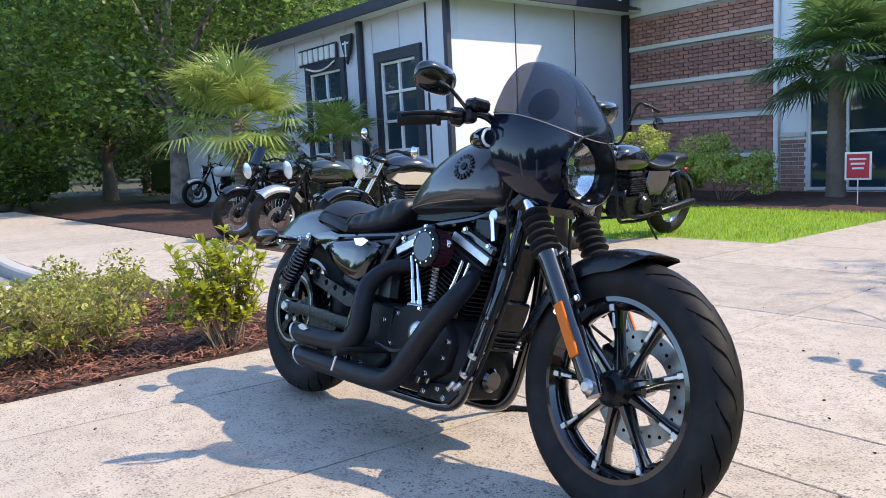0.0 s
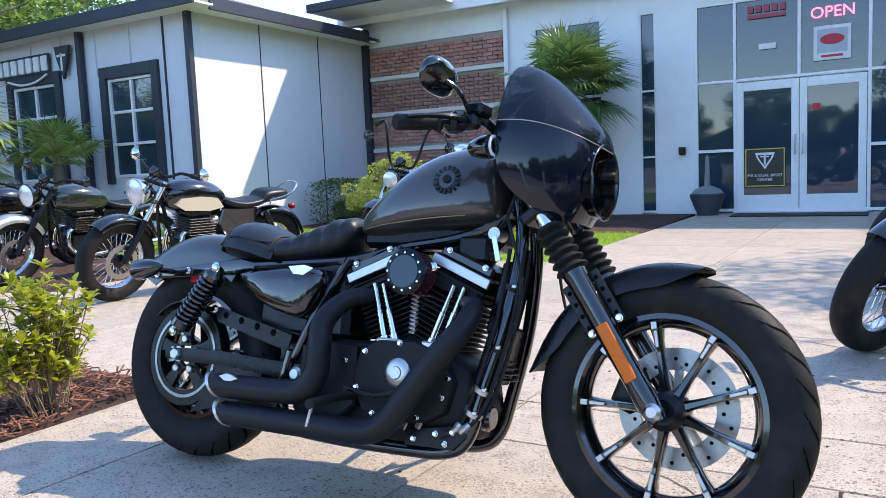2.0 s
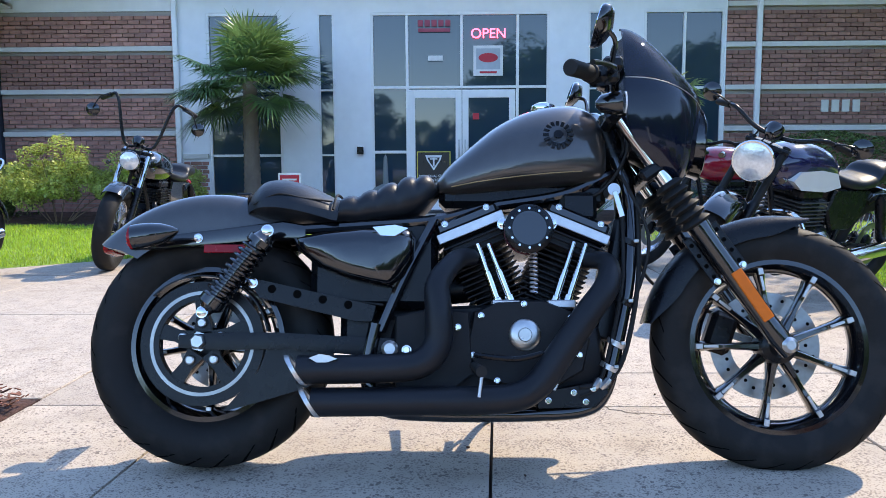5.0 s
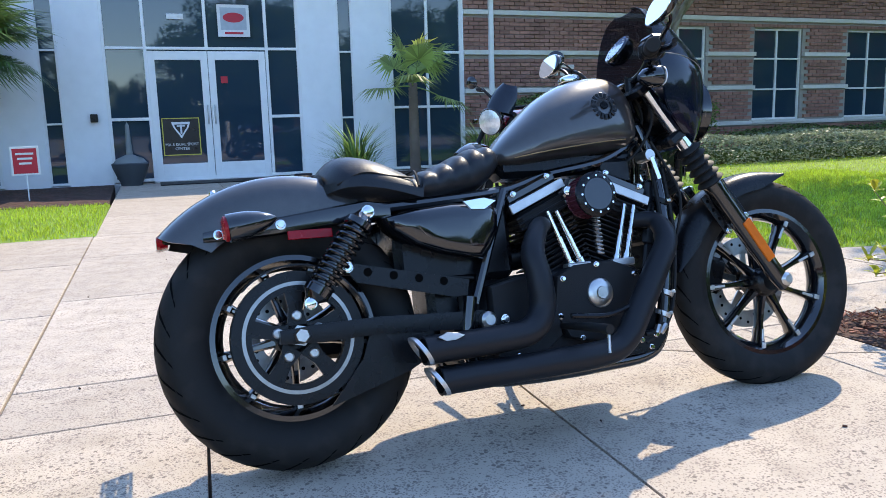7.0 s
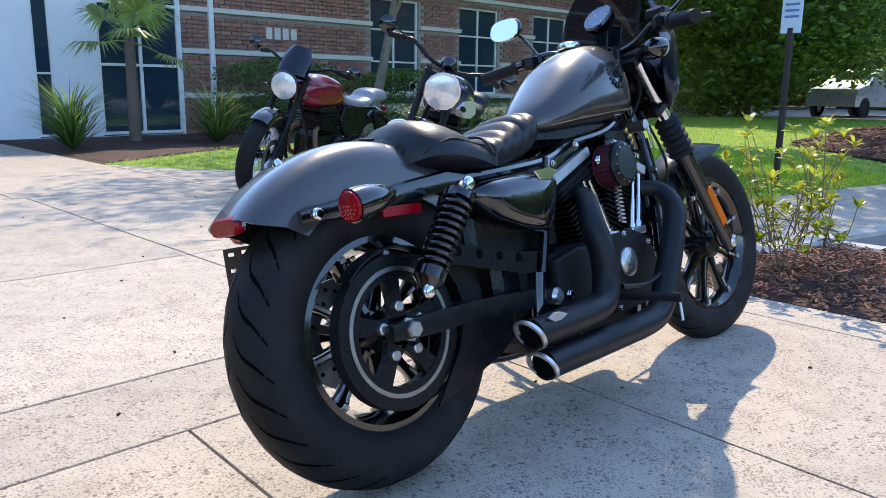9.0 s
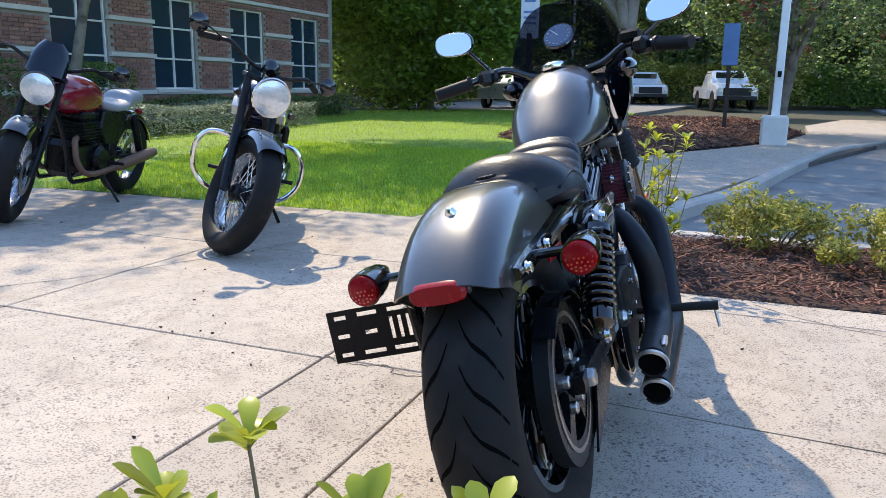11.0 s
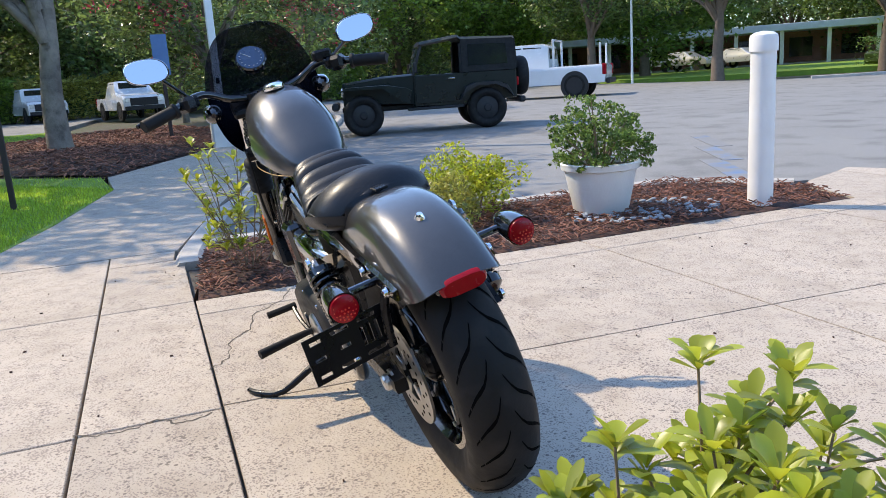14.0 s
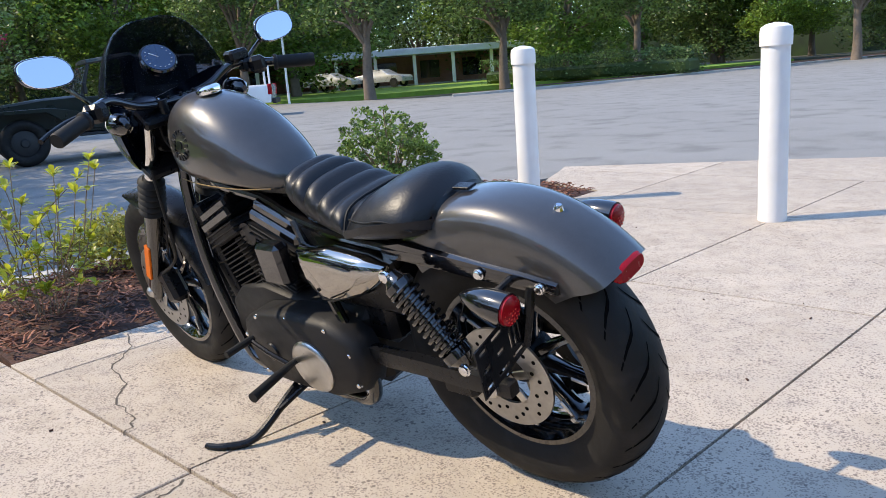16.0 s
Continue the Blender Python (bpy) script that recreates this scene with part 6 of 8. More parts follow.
def shrub(name, m, rx, ry, h, leaf, seed, label, count=2600, size=.035, category="shrub", group="", clumps=26, stems=10, tuft=.31, low=.45):
    """A bush: stems from the ground and leaves in uneven clumps."""
    rnd, rng = random.Random(seed), np.random.default_rng(seed)
    t = thing(name, m, label, category, group)
    cl = []
    for k in range(clumps):
        a, r = rnd.uniform(0, 6.28), rnd.random() ** .5
        top = h * (1 - .45 * r * r) * rnd.uniform(.7, 1.05)
        cl.append(((math.cos(a) * rx * r, math.sin(a) * ry * r, top * rnd.uniform(low, .95)), min(rx, ry, h) * tuft * rnd.uniform(.7, 1.3)))
    sm = Mesh()
    for k in range(stems):
        c = cl[k % clumps][0]
        sm.tube([(c[0] * .15, c[1] * .15, -.03), (c[0] * .5, c[1] * .5, c[2] * .5), c], [.008, .006, .003], 5, 3)
    part("branchwork", sm, twig, t, "", 60)
    pts = crown_points(rng, cl, max(8, count // clumps), 1.0)
    pts[:, 2] = np.maximum(pts[:, 2], .02)
    part("foliage", quads("foliage", scatter_leaves(rng, pts, size, .8), leaf), None, t)
    return t


def leaf_blade(m, base, way, length, width, bend):
    """One leaf with a folded midrib."""
    way = way.normalized()
    side = way.cross(Vector((0, 0, 1)))
    side = side.normalized() if side.length > .05 else Vector((1, 0, 0))
    nrm = side.cross(way)
    rows = []
    for t, w in ((0, .12), (.25, .5), (.5, .86), (.72, 1), (.9, .62), (1, .06)):
        c = base + way * (length * t) + Vector((0, 0, -bend * length * t * t))
        rows.append([c - side * (width * w) + nrm * (.25 * width * w), c, c + side * (width * w) + nrm * (.25 * width * w)])
    m.rings(rows, False, False)


def whorl_shrub(m4, tips, seed, label, leaf, length=.06, group=""):
    """A young broad-leaved bush: thin stems, each ending in a whorl of leaves. tips: places of the whorls."""
    rnd = random.Random(seed)
    t = thing("azalea_bush", m4, label, "shrub", group)
    sm = Mesh()
    main = []
    for k, p in enumerate(tips):
        p = Vector(p)
        near = min(main, key=lambda q: (q[1] - p).length) if main and k % 4 else None
        if near and near[1].z > p.z * .6:
            foot = near[0].lerp(near[1], rnd.uniform(.35, .7))
            mid = foot.lerp(p, .5) + Vector((0, 0, .015))
        else:
            foot = Vector((p.x * .2 + rnd.uniform(-.03, .03), p.y * .2 + rnd.uniform(-.03, .03), -.02))
            mid = foot.lerp(p, .5) + Vector((rnd.uniform(-.05, .05), rnd.uniform(-.05, .05), .02))
            main.append((foot, p))
        sm.tube([foot, mid, p], [.0032, .0025, .0018], 5, 4)
        lm = Mesh()
        n = rnd.randint(7, 11)
        for j in range(n):
            a = 2 * math.pi * j / n + rnd.uniform(-.3, .3)
            up = rnd.uniform(.3, 1.9)
            leaf_blade(lm, p + Vector((0, 0, rnd.uniform(-.012, .008))), Vector((math.cos(a), math.sin(a), up)), length * rnd.uniform(.65, 1.15), length * rnd.uniform(.15, .21), rnd.uniform(0, .45))
        for j in range(rnd.randint(4, 7)):
            q = mid.lerp(p, rnd.uniform(.0, .9))
            a = rnd.uniform(0, 6.28)
            leaf_blade(lm, q, Vector((math.cos(a), math.sin(a), rnd.uniform(0, .6))), length * rnd.uniform(.6, 1), length * .19, rnd.uniform(.1, .4))
        part("leaf_whorl", lm.data("leaf_whorl", leaf, 60), None, t)["kind"] = "stuff"
    part("branchwork", sm, twig, t, "", 60)
    return t


def fan_palm(name, m, trunk_h, trunk_r, fronds, flen, leaf, seed, label, droop=.5):
    """A fan palm: ringed trunk, stalks, and fans of narrow leaflets."""
    rnd = random.Random(seed)
    t = thing(name, m, label, "palm tree")
    prof = []
    k = 0
    while k < 26:
        prof += [(k / 26, trunk_r * (1.15 - .3 * k / 26)), ((k + .6) / 26, trunk_r * (1.25 - .3 * k / 26))]
        k += 1
    part("trunk", Mesh().lathe((0, 0, -.2), (0, 0, trunk_h), prof + [(1, trunk_r * .9)], 14), bark, t, "fibrous ringed trunk")
    for k in range(fronds):
        a = 2.4 * k + rnd.uniform(-.2, .2)
        e = radians(rnd.uniform(-35, 80))
        d = Vector((math.cos(a) * math.cos(e), math.sin(a) * math.cos(e), math.sin(e)))
        foot = Vector((0, 0, trunk_h - .05))
        stalk = flen * rnd.uniform(.55, .8)
        end = foot + d * stalk + Vector((0, 0, -.1 * stalk))
        fm = Mesh().tube([foot, foot + d * stalk * .5, end], [.014, .010, .006], 5, 3)
        side = d.cross(Vector((0, 0, 1))).normalized()
        nrm = side.cross(d)
        n = 34
        for j in range(n):
            b = radians(-125 + 250 * j / (n - 1))
            w = (d * math.cos(b) + side * math.sin(b)).normalized()
            L = flen * (.75 - .22 * abs(b) / 2.2) * rnd.uniform(.85, 1.08)
            s = nrm.cross(w).normalized() * (.013 + .006 * flen)
            p0, p1 = end, end + w * L * .55 + nrm * .03
            p2 = end + w * L + Vector((0, 0, -droop * L * rnd.uniform(.2, .7)))
            fm.add([p0 - s * .3, p0 + s * .3, p1 + s, p1 - s, p2], [(0, 1, 2, 3), (3, 2, 4)])
        part("frond", fm.data("frond", leaf, 0), None, t)
    return t


# fan palms: a sabal in the west bed, one by the glazing, a young one by the far window
fan_palm("fan_palm", pose(-10.8, 4.5, 0), 1.75, .13, 40, 1.28, palm_green, 3, "sunlit green fan palm with drooping leaf tips", .45)
fan_palm("fan_palm", pose(-9.95, 6.1, 0), 1.3, .09, 14, .8, palm_green, 8, "small fan palm with few pale green fronds", .4)
fan_palm("fan_palm", pose(-2.68, 10.35, 0), 2.2, .12, 46, 1.0, palm_shaded, 4, "green windmill palm, fronds darkened for shade, with a shaggy trunk", .35)
fan_palm("fan_palm", pose(3.8, 10.3, 0), 1.5, .08, 9, .80, palm_green, 5, "young slim palm with a few yellow-green fronds", .6)
# big tree over the west bed
tree("broadleaf_tree", pose(-17.2, 5.6, 0), 9.5, 4.6, leaf_mid, 11, "large shady broadleaf tree with a grey trunk", 420, 80, .24, 2.6, .17, bark_pale, low=.22)
tree("broadleaf_tree", pose(-24, 9.5, 0), 12, 5.5, leaf_light, 12, "tall leafy tree beside the wing", 320, 70, .25, 3, .22)
tree("broadleaf_tree", pose(-24, 3.0, 0), 9, 4.6, leaf_light, 13, "tall light green leafy tree", 320, 70, .22, 2, .2, low=.12)
tree("broadleaf_tree", pose(-29, 7.0, 0), 12, 6, leaf_dark, 14, "dark green tree at the edge of the wood", 320, 70, .25, 2, .25, low=.08)

# lawn-side trees
tree("magnolia_tree", pose(26.5, 11.5, 0), 10, 5.4, leaf_light, 21, "large dark glossy magnolia tree with foliage to the ground", 620, 110, .3, 1.2, .26, low=.05)
tree("broadleaf_tree", pose(13.3, 2.0, .1), 8.6, 4.0, leaf_mid, 22, "tall tree with a stout grey trunk in the mulch", 430, 60, .18, 3.0, .18, bark_pale, low=.52, lean=(-.6, 3.0))
tree("broadleaf_tree", pose(8.1, 10.1, 0, 14, 4), 8.5, 3.2, leaf_mid, 23, "smooth-trunked leaning tree before the brick wall", 200, 56, .09, 3.2, .12, bark_pale, low=.5)
for x, y, s in ((16.4, -.9, 31), (25, -4.6, 32), (32, -1.0, 33)):
    tree("crape_myrtle", pose(x, y, 0), 6.4, 3.0, leaf_dark, s, "crape myrtle with red-pink blossom and smooth trunks", 240, 60, .12, 1.8, .14, bark_pale, petal_pink, low=.20)

# woods all round: four kinds built once, then copied
kinds = [tree("broadleaf_tree", pose(48, 30, 0), 14, 6.5, leaf_dark, 41, "dark green broadleaf tree in the wood", 300, 80, .3, 3, .34, low=.06),
         tree("broadleaf_tree", pose(50, 16, 0), 13, 6, leaf_mid, 42, "green broadleaf tree in the wood", 300, 80, .3, 3, .34, low=.08),
         tree("broadleaf_tree", pose(52, 3, 0), 15, 6.5, leaf_dark, 43, "tall dark broadleaf tree in the wood", 300, 80, .3, 4, .34, low=.06),
         tree("broadleaf_tree", pose(50, -12, 0), 12, 5.5, leaf_light, 44, "light green broadleaf tree in the wood", 300, 80, .3, 4, .32, low=.2)]
for o in kinds:
    tagged(o, group="trees of the surrounding wood")
rnd = random.Random(9)
spots = [(40, 22), (36, 30), (30, 38), (56, 10), (55, -4), (58, -20), (52, -22), (62, -30), (46, -34), (56, -42), (60, 24), (64, 2)]
spots += [(36, -50), (48, -56), (24, -66), (14, -74), (2, -78), (-10, -80), (-22, -76), (32, -70), (-36, -70), (-50, -60)]
spots += [(-34, 1), (-36, 12), (-40, -6), (-33, 20), (-45, 4), (-44, -20), (-52, -36)]
for k, (x, y) in enumerate(spots):
    copy_thing(kinds[(k * 7 + 1) % 4], pose(x + rnd.uniform(-2, 2), y + rnd.uniform(-2, 2), 0, 0, 0, rnd.uniform(0, 360)) @ Matrix.Scale(rnd.uniform(.85, 1.15) * (.6 if x < 8 and y < -15 else 1), 4))
# a farther ring of the same woods, and the dim depth of the wood behind it
for k in range(46):
    a = radians(-205 + 255 * k / 45)
    r = 74 + 10 * (k % 3)
    x, y = r * math.cos(a) * .95 + 5, r * math.sin(a)
    copy_thing(kinds[(k * 5) % 4], pose(x, y, 0, 0, 0, k * 77) @ Matrix.Scale((1.0 + .25 * ((k * 3) % 4) / 3) * (.55 if x < 8 and y < 0 else 1), 4))
wood = Mesh()
ringpts = []
for k in range(181):
    a = radians(-170 + 360 * k / 180)
    h = (9 if -40 < math.degrees(a) or math.degrees(a) < -185 else 5) + 3.0 * noise.noise(Vector((k * .35, 0, 3))) + 1.6 * noise.noise(Vector((k * 1.3, 5, 0)))
    ringpts.append([(105 * math.cos(a), 105 * math.sin(a), -2), (105 * math.cos(a), 105 * math.sin(a), h * .5), (105 * math.cos(a) * 1.01, 105 * math.sin(a) * 1.01, h)])
wood.rings(ringpts, False, False)
structure("backdrop", wood, mat("distant_wood", (0.02, 0.038, 0.014), .95, 0, .6, .5, 0, 1, col2=(0.04, 0.07, 0.02), mix=.5), "dim distant wood closing the horizon", "woods", 60)

# trees in the car park islands, open beneath
park = tree("broadleaf_tree", pose(28.5, -25, 0), 9, 4.5, leaf_dark, 51, "car park tree with a bare trunk and spreading crown", 260, 60, .26, 3.2, .24, low=.40)
for x, y in ((23, -42), (27, -34), (13, -50), (38, -24), (5, -52)):
    copy_thing(park, pose(x, y, 0, 0, 0, x * 13))
tagged(park, group="car park trees")


def hedge(name, x0, x1, y0, y1, h, leaf, seed, label, count, size):
    rng = np.random.default_rng(seed)
    p = np.stack([rng.uniform(x0, x1, count), rng.uniform(y0, y1, count), rng.uniform(.02, h, count)], 1)
    edge = rng.random(count) < .75
    p[edge, 2] = h * (1 - .25 * rng.random(edge.sum()) ** 2)
    p[:, 2] *= 1 + .12 * np.sin(p[:, 0] * 2.1) * np.cos(p[:, 1] * 1.7)
    t = thing(name, pose(0, 0, 0), label, "hedge")
    part("core", Mesh().box(((x0 + x1) / 2, (y0 + y1) / 2, h * .3), (max(.1, x1 - x0 - .5), max(.1, y1 - y0 - .5), h * .5), .15), leaf_dark, t)
    sides = rng.random(count) < .5
    p[sides, 1] = np.where(rng.random(sides.sum()) < .7, y0, y1) + rng.normal(0, .06, sides.sum())
    if y1 - y0 > x1 - x0:
        p[sides, 1] = rng.uniform(y0, y1, sides.sum())
        p[sides, 0] = np.where(rng.random(sides.sum()) < .7, x0, x1) + rng.normal(0, .12, sides.sum())
    p[sides, 2] = rng.uniform(.02, h, sides.sum())
    part("foliage", quads("foliage", scatter_leaves(rng, p, size), leaf), None, t)
    return t


shrub("hedge", pose(-5.25, 9.15, 0), 1.0, .55, 1.28, hedge_leaf, 1, "clipped rounded yellow-green bush before the brick panel", 15000, .055, "hedge", clumps=90)
shrub("hedge", pose(-3.95, 9.35, 0), .75, .5, 1.2, hedge_leaf, 2, "rounded yellow-green bush before the brick panel", 9000, .055, "hedge", clumps=50)
hedge("hedge", -7.4, -6.1, 9.4, 10.3, .78, leaf_dark, 2, "low dark green hedge in the corner", 4000, .05)
hedge("hedge", 5.6, 7.6, 10.3, 11.3, 1.2, leaf_dark, 3, "dark green hedge below the brick wall", 6000, .06)
hedge("hedge", 8.2, 10.0, 10.3, 11.3, 1.1, leaf_mid, 4, "green hedge below the brick wall", 6000, .06)
hedge("hedge", 11.0, 19.0, 10.6, 11.4, .55, leaf_dark, 5, "low dark hedge along the brick wall", 7000, .07)
hedge("ground_cover", 7.6, 13.5, 8.6, 9.7, .5, leaf_silver, 6, "silver-green low ground cover at the lawn's edge", 12000, .05)
for k, y in enumerate((22, 12, 2, -8)):
    hedge("hedge", 47, 49, y - 5, y + 5, 2.2, leaf_light if k % 2 else leaf_olive, 20 + k, "tall wild hedge along the side road", 15000, .2)
hedge("hedge", 17, 31, -38.5, -36.5, 1.4, leaf_dark, 30, "dark hedge along the far side of the car park", 5000, .16)
for x0, y0 in ((-24, -1), (-22, 7), (-30, -4), (-35, 2), (-38, -9)):
    hedge("hedge", x0 - 3, x0 + 1, y0, y0 + 5, 2.2, leaf_mid if y0 > 0 else leaf_light, int(x0 * -3), "wild undergrowth at the edge of the wood", 9000, .13)


def grass_tuft(m, h, n, seed):
    rnd = random.Random(seed)
    t = thing("ornamental_grass", m, "clump of arching green ornamental grass", "grass plant")
    gm = Mesh()
    for k in range(n):
        a, e = rnd.uniform(0, 6.28), rnd.uniform(.2, 1.2)
        d = Vector((math.cos(a) * math.cos(e), math.sin(a) * math.cos(e), math.sin(e) + .4))
        s = Vector((-math.sin(a), math.cos(a), 0)) * .008
        L = h * rnd.uniform(.7, 1.2)
        p1 = d * L * .6
        p2 = d * L + Vector((math.cos(a), math.sin(a), -.8)) * L * .25
        gm.add([-s, s, p1 + s, p1 - s, p2], [(0, 1, 2, 3), (3, 2, 4)])
    part("blades", gm.data("blades", leaf_mid, 0), None, t)
    return t


grass_tuft(pose(2.55, 9.3, 0), .75, 260, 1)
grass_tuft(pose(4.65, 9.4, 0), .75, 260, 2)

# near beds
rr_ = random.Random(77)
GB = "azalea bushes of the rear bed"
whorl_shrub(pose(-.90, .0, 0), [(.02, .02, .60), (.0, -.10, .56)] + [(rr_.uniform(-.16, .08), rr_.uniform(-.23, .21), rr_.uniform(.16, .54)) for k in range(125)], 1, "young azalea bush with fresh yellow-green leaf whorls", leaf_lime, .060, GB)
whorl_shrub(pose(-1.25, -.62, 0), [(rr_.uniform(-.3, .3), rr_.uniform(-.3, .3), rr_.uniform(.10, .44)) for k in range(90)], 2, "azalea bush with dense yellow-green leaves", leaf_olive, .034, GB)
whorl_shrub(pose(-1.35, -1.05, 0), [(rr_.uniform(-.32, .32), rr_.uniform(-.32, .3), rr_.uniform(.10, .42)) for k in range(90)], 3, "azalea bush with dense yellow-green leaves", leaf_olive, .034, GB)
whorl_shrub(pose(-1.75, .25, 0), [(rr_.uniform(-.22, .22), rr_.uniform(-.2, .2), rr_.uniform(.12, .44)) for k in range(34)], 4, "sparse azalea bush with lime leaves", leaf_lime, .04, GB)
shrub("azalea_bush", pose(-1.35, -.8, 0), .34, .48, .44, leaf_olive, 61, "dense olive and yellow-green azalea bush", 5200, .03, group=GB)
shrub("azalea_bush", pose(-2.2, -.35, 0), .4, .5, .45, leaf_olive, 62, "dense olive and yellow-green azalea bush", 4200, .03, group=GB)
GF = "shrubs of the front bed"
shrub("azalea_bush", pose(3.2, -.52, 0), .32, .34, .42, leaf_olive, 63, "low olive-green azalea bush in bark mulch", 4600, .03, group=GF)
shrub("azalea_bush", pose(2.78, -1.02, 0), .26, .28, .42, leaf_olive, 64, "low olive-green azalea bush in bark mulch", 3400, .03, group=GF)
shrub("azalea_bush", pose(3.2, -1.42, 0), .36, .36, .54, leaf_lime, 65, "yellow-green azalea bush in bark mulch", 4000, .034, group=GF)
whorl_shrub(pose(2.6, .16, 0), [(rr_.uniform(-.26, .26), rr_.uniform(-.24, .30), rr_.uniform(.12, .72)) for k in range(56)], 6, "tall sparse azalea with bright lime leaf whorls", leaf_lime, .064, GF)

# pot with a bush, pebbles
white_pot = mat("white_glazed_pot", (0.78, 0.78, 0.76), 0.35, 0, .05, 10, .004, 60)
pot = thing("plant_pot", pose(2.76, -2.15, .01), "round white textured plant pot standing on pebbles", "plant pot")
part("pot", Mesh().lathe((0, 0, 0), (0, 0, .34), [(0, .17), (.05, .18), (.85, .235), (.87, .255), (.98, .262), (1, .25), (.99, .235), (.9, .22)], 40, False), white_pot, pot, "", 50)
part("soil", Mesh().cyl((0, 0, .02), (0, 0, .29), .17, .215, seg=28), mulch_soil, pot)
shrub("potted_bush", pose(2.76, -2.15, .28), .33, .33, .62, leaf_mid, 66, "small dark green holly bush growing in the white pot", 5600, .030, clumps=190, stems=24, tuft=.12, low=.12)
peb = mat("grey_pebble", (0.25, 0.27, 0.29), .6, 0, .25, 10)
pm_ = random_tint(peb, .35)
peb_mesh = []
for k in range(4):
    rk = random.Random(k)
    peb_mesh.append(fix(Mesh().lathe((-.5, 0, 0), (.5, 0, 0), [(0, .1), (.15, .3), (.5, .42), (.85, .28), (1, .08)], 7).data("pebble", pm_, 60)))
stones = thing("pebble_bed", pose(2.55, -2.35, 0), "scattered smooth grey river pebbles round the pot", "pebbles")
for k in range(170):
    a, r = rr_.uniform(0, 6.28), rr_.random() ** .5
    s = rr_.uniform(.03, .06)
    part("pebble", peb_mesh[k % 4], None, stones, place=pose(math.cos(a) * r * .34, math.sin(a) * r * .55, .028, rr_.uniform(-20, 20), rr_.uniform(-20, 20), rr_.uniform(0, 360)) @ Matrix.Diagonal((s, s * .8, s * .55, 1)))

# bollards
bol_paint = mat("white_bollard_paint", (0.76, 0.75, 0.73), .5, 0, .08, 6, .0015, 40, col2=(.60, .58, .54), mix=.1)
bol = thing("bollard", pose(2.30, -3.06, 0) @ Matrix.Scale(1.035, 4), "white painted steel bollard with domed cap", "bollard", "white bollards")
part("post", Mesh().lathe((0, 0, -.2), (0, 0, .96), [(0, .076), (1, .074)], 28), bol_paint, bol)
part("cap", Mesh().lathe((0, 0, .945), (0, 0, 1.065), [(0, .083), (.6, .083), (.8, .078), (.93, .055), (1, .01)], 28), bol_paint, bol)
copy_thing(bol, pose(.60, -3.09, 0) @ Matrix.Scale(.995, 4))

# bits of bark and leaf blown over the paving
gr_ = random.Random(12)
grit = Mesh()
for k in range(80):
    s_ = gr_.uniform(.003, .008)
    grit.box((gr_.uniform(-.78, 3.0), gr_.uniform(-3.0, 4.5) if k % 3 else gr_.uniform(.6, 2.2), .0035), (s_ * 1.8, s_ * .8, .005), .001, Matrix.Rotation(gr_.uniform(0, 6.28), 3, 'Z'))
tagged(new("bark_crumbs", grit.data("bark_crumbs", mulch_soil, 0)), "dark crumbs of bark and leaf lying on the concrete", "litter", kind="stuff")

# lawn blades near the paving
rng = np.random.default_rng(5)
def blades(poly, n, h):
    xs, ys = [p[0] for p in poly], [p[1] for p in poly]
    pts = np.stack([rng.uniform(min(xs), max(xs), n), rng.uniform(min(ys), max(ys), n)], 1)
    px = np.array([inside(p, poly) for p in pts])
    pts = pts[px]
    n = len(pts)
    a = rng.uniform(0, 6.28, n)
    s = np.stack([np.cos(a), np.sin(a), 0 * a], 1) * .004
    hh = h * rng.uniform(.5, 1.2, (n, 1))
    l = np.concatenate([rng.normal(0, .35, (n, 2)) * hh, hh], 1)
    b = np.concatenate([pts, np.zeros((n, 1))], 1)
    return np.stack([b - s, b + s, b + l + s * .3, b + l - s * .3], 1)


gq = np.concatenate([blades(LAWN_R, 90000, .034), blades([(3.43, 1.8), (7.4, 1.0), (9, 2.2), (9, 7), (3.4, 5.2)], 70000, .034), blades(LAWN_L, 40000, .036)])
tagged(new("grass_blades", quads("grass_blades", gq, grass_leaf)), "short mown grass blades of the lawn", "grass", kind="stuff")

# ---------- other motorcycles ----------
spoke_alu = mat("spoke_metal", (0.65, 0.65, 0.66), .25, 1.0)
red_paint = mat("red_paint", (0.26, 0.004, 0.02), .15, 0, .1, 8, coat=1)
white_paint = mat("white_paint", (0.75, 0.74, 0.72), .2, 0, .05, 8, coat=1)
cream_paint = mat("cream_paint", (0.62, 0.54, 0.40), .2, 0, .05, 8, coat=1)
green_paint = mat("dark_green_paint", (0.018, 0.026, 0.018), .15, 0, .1, 8, coat=1)
blue_paint = mat("dark_blue_paint", (0.012, 0.014, 0.06), .15, 0, .1, 8, coat=1)
dark_fin = mat("dark_cast_fin", (0.10, 0.10, 0.10), .5, .6)
brown_pipe = mat("heat_wrapped_pipe", (0.22, 0.12, 0.08), .6, .3)


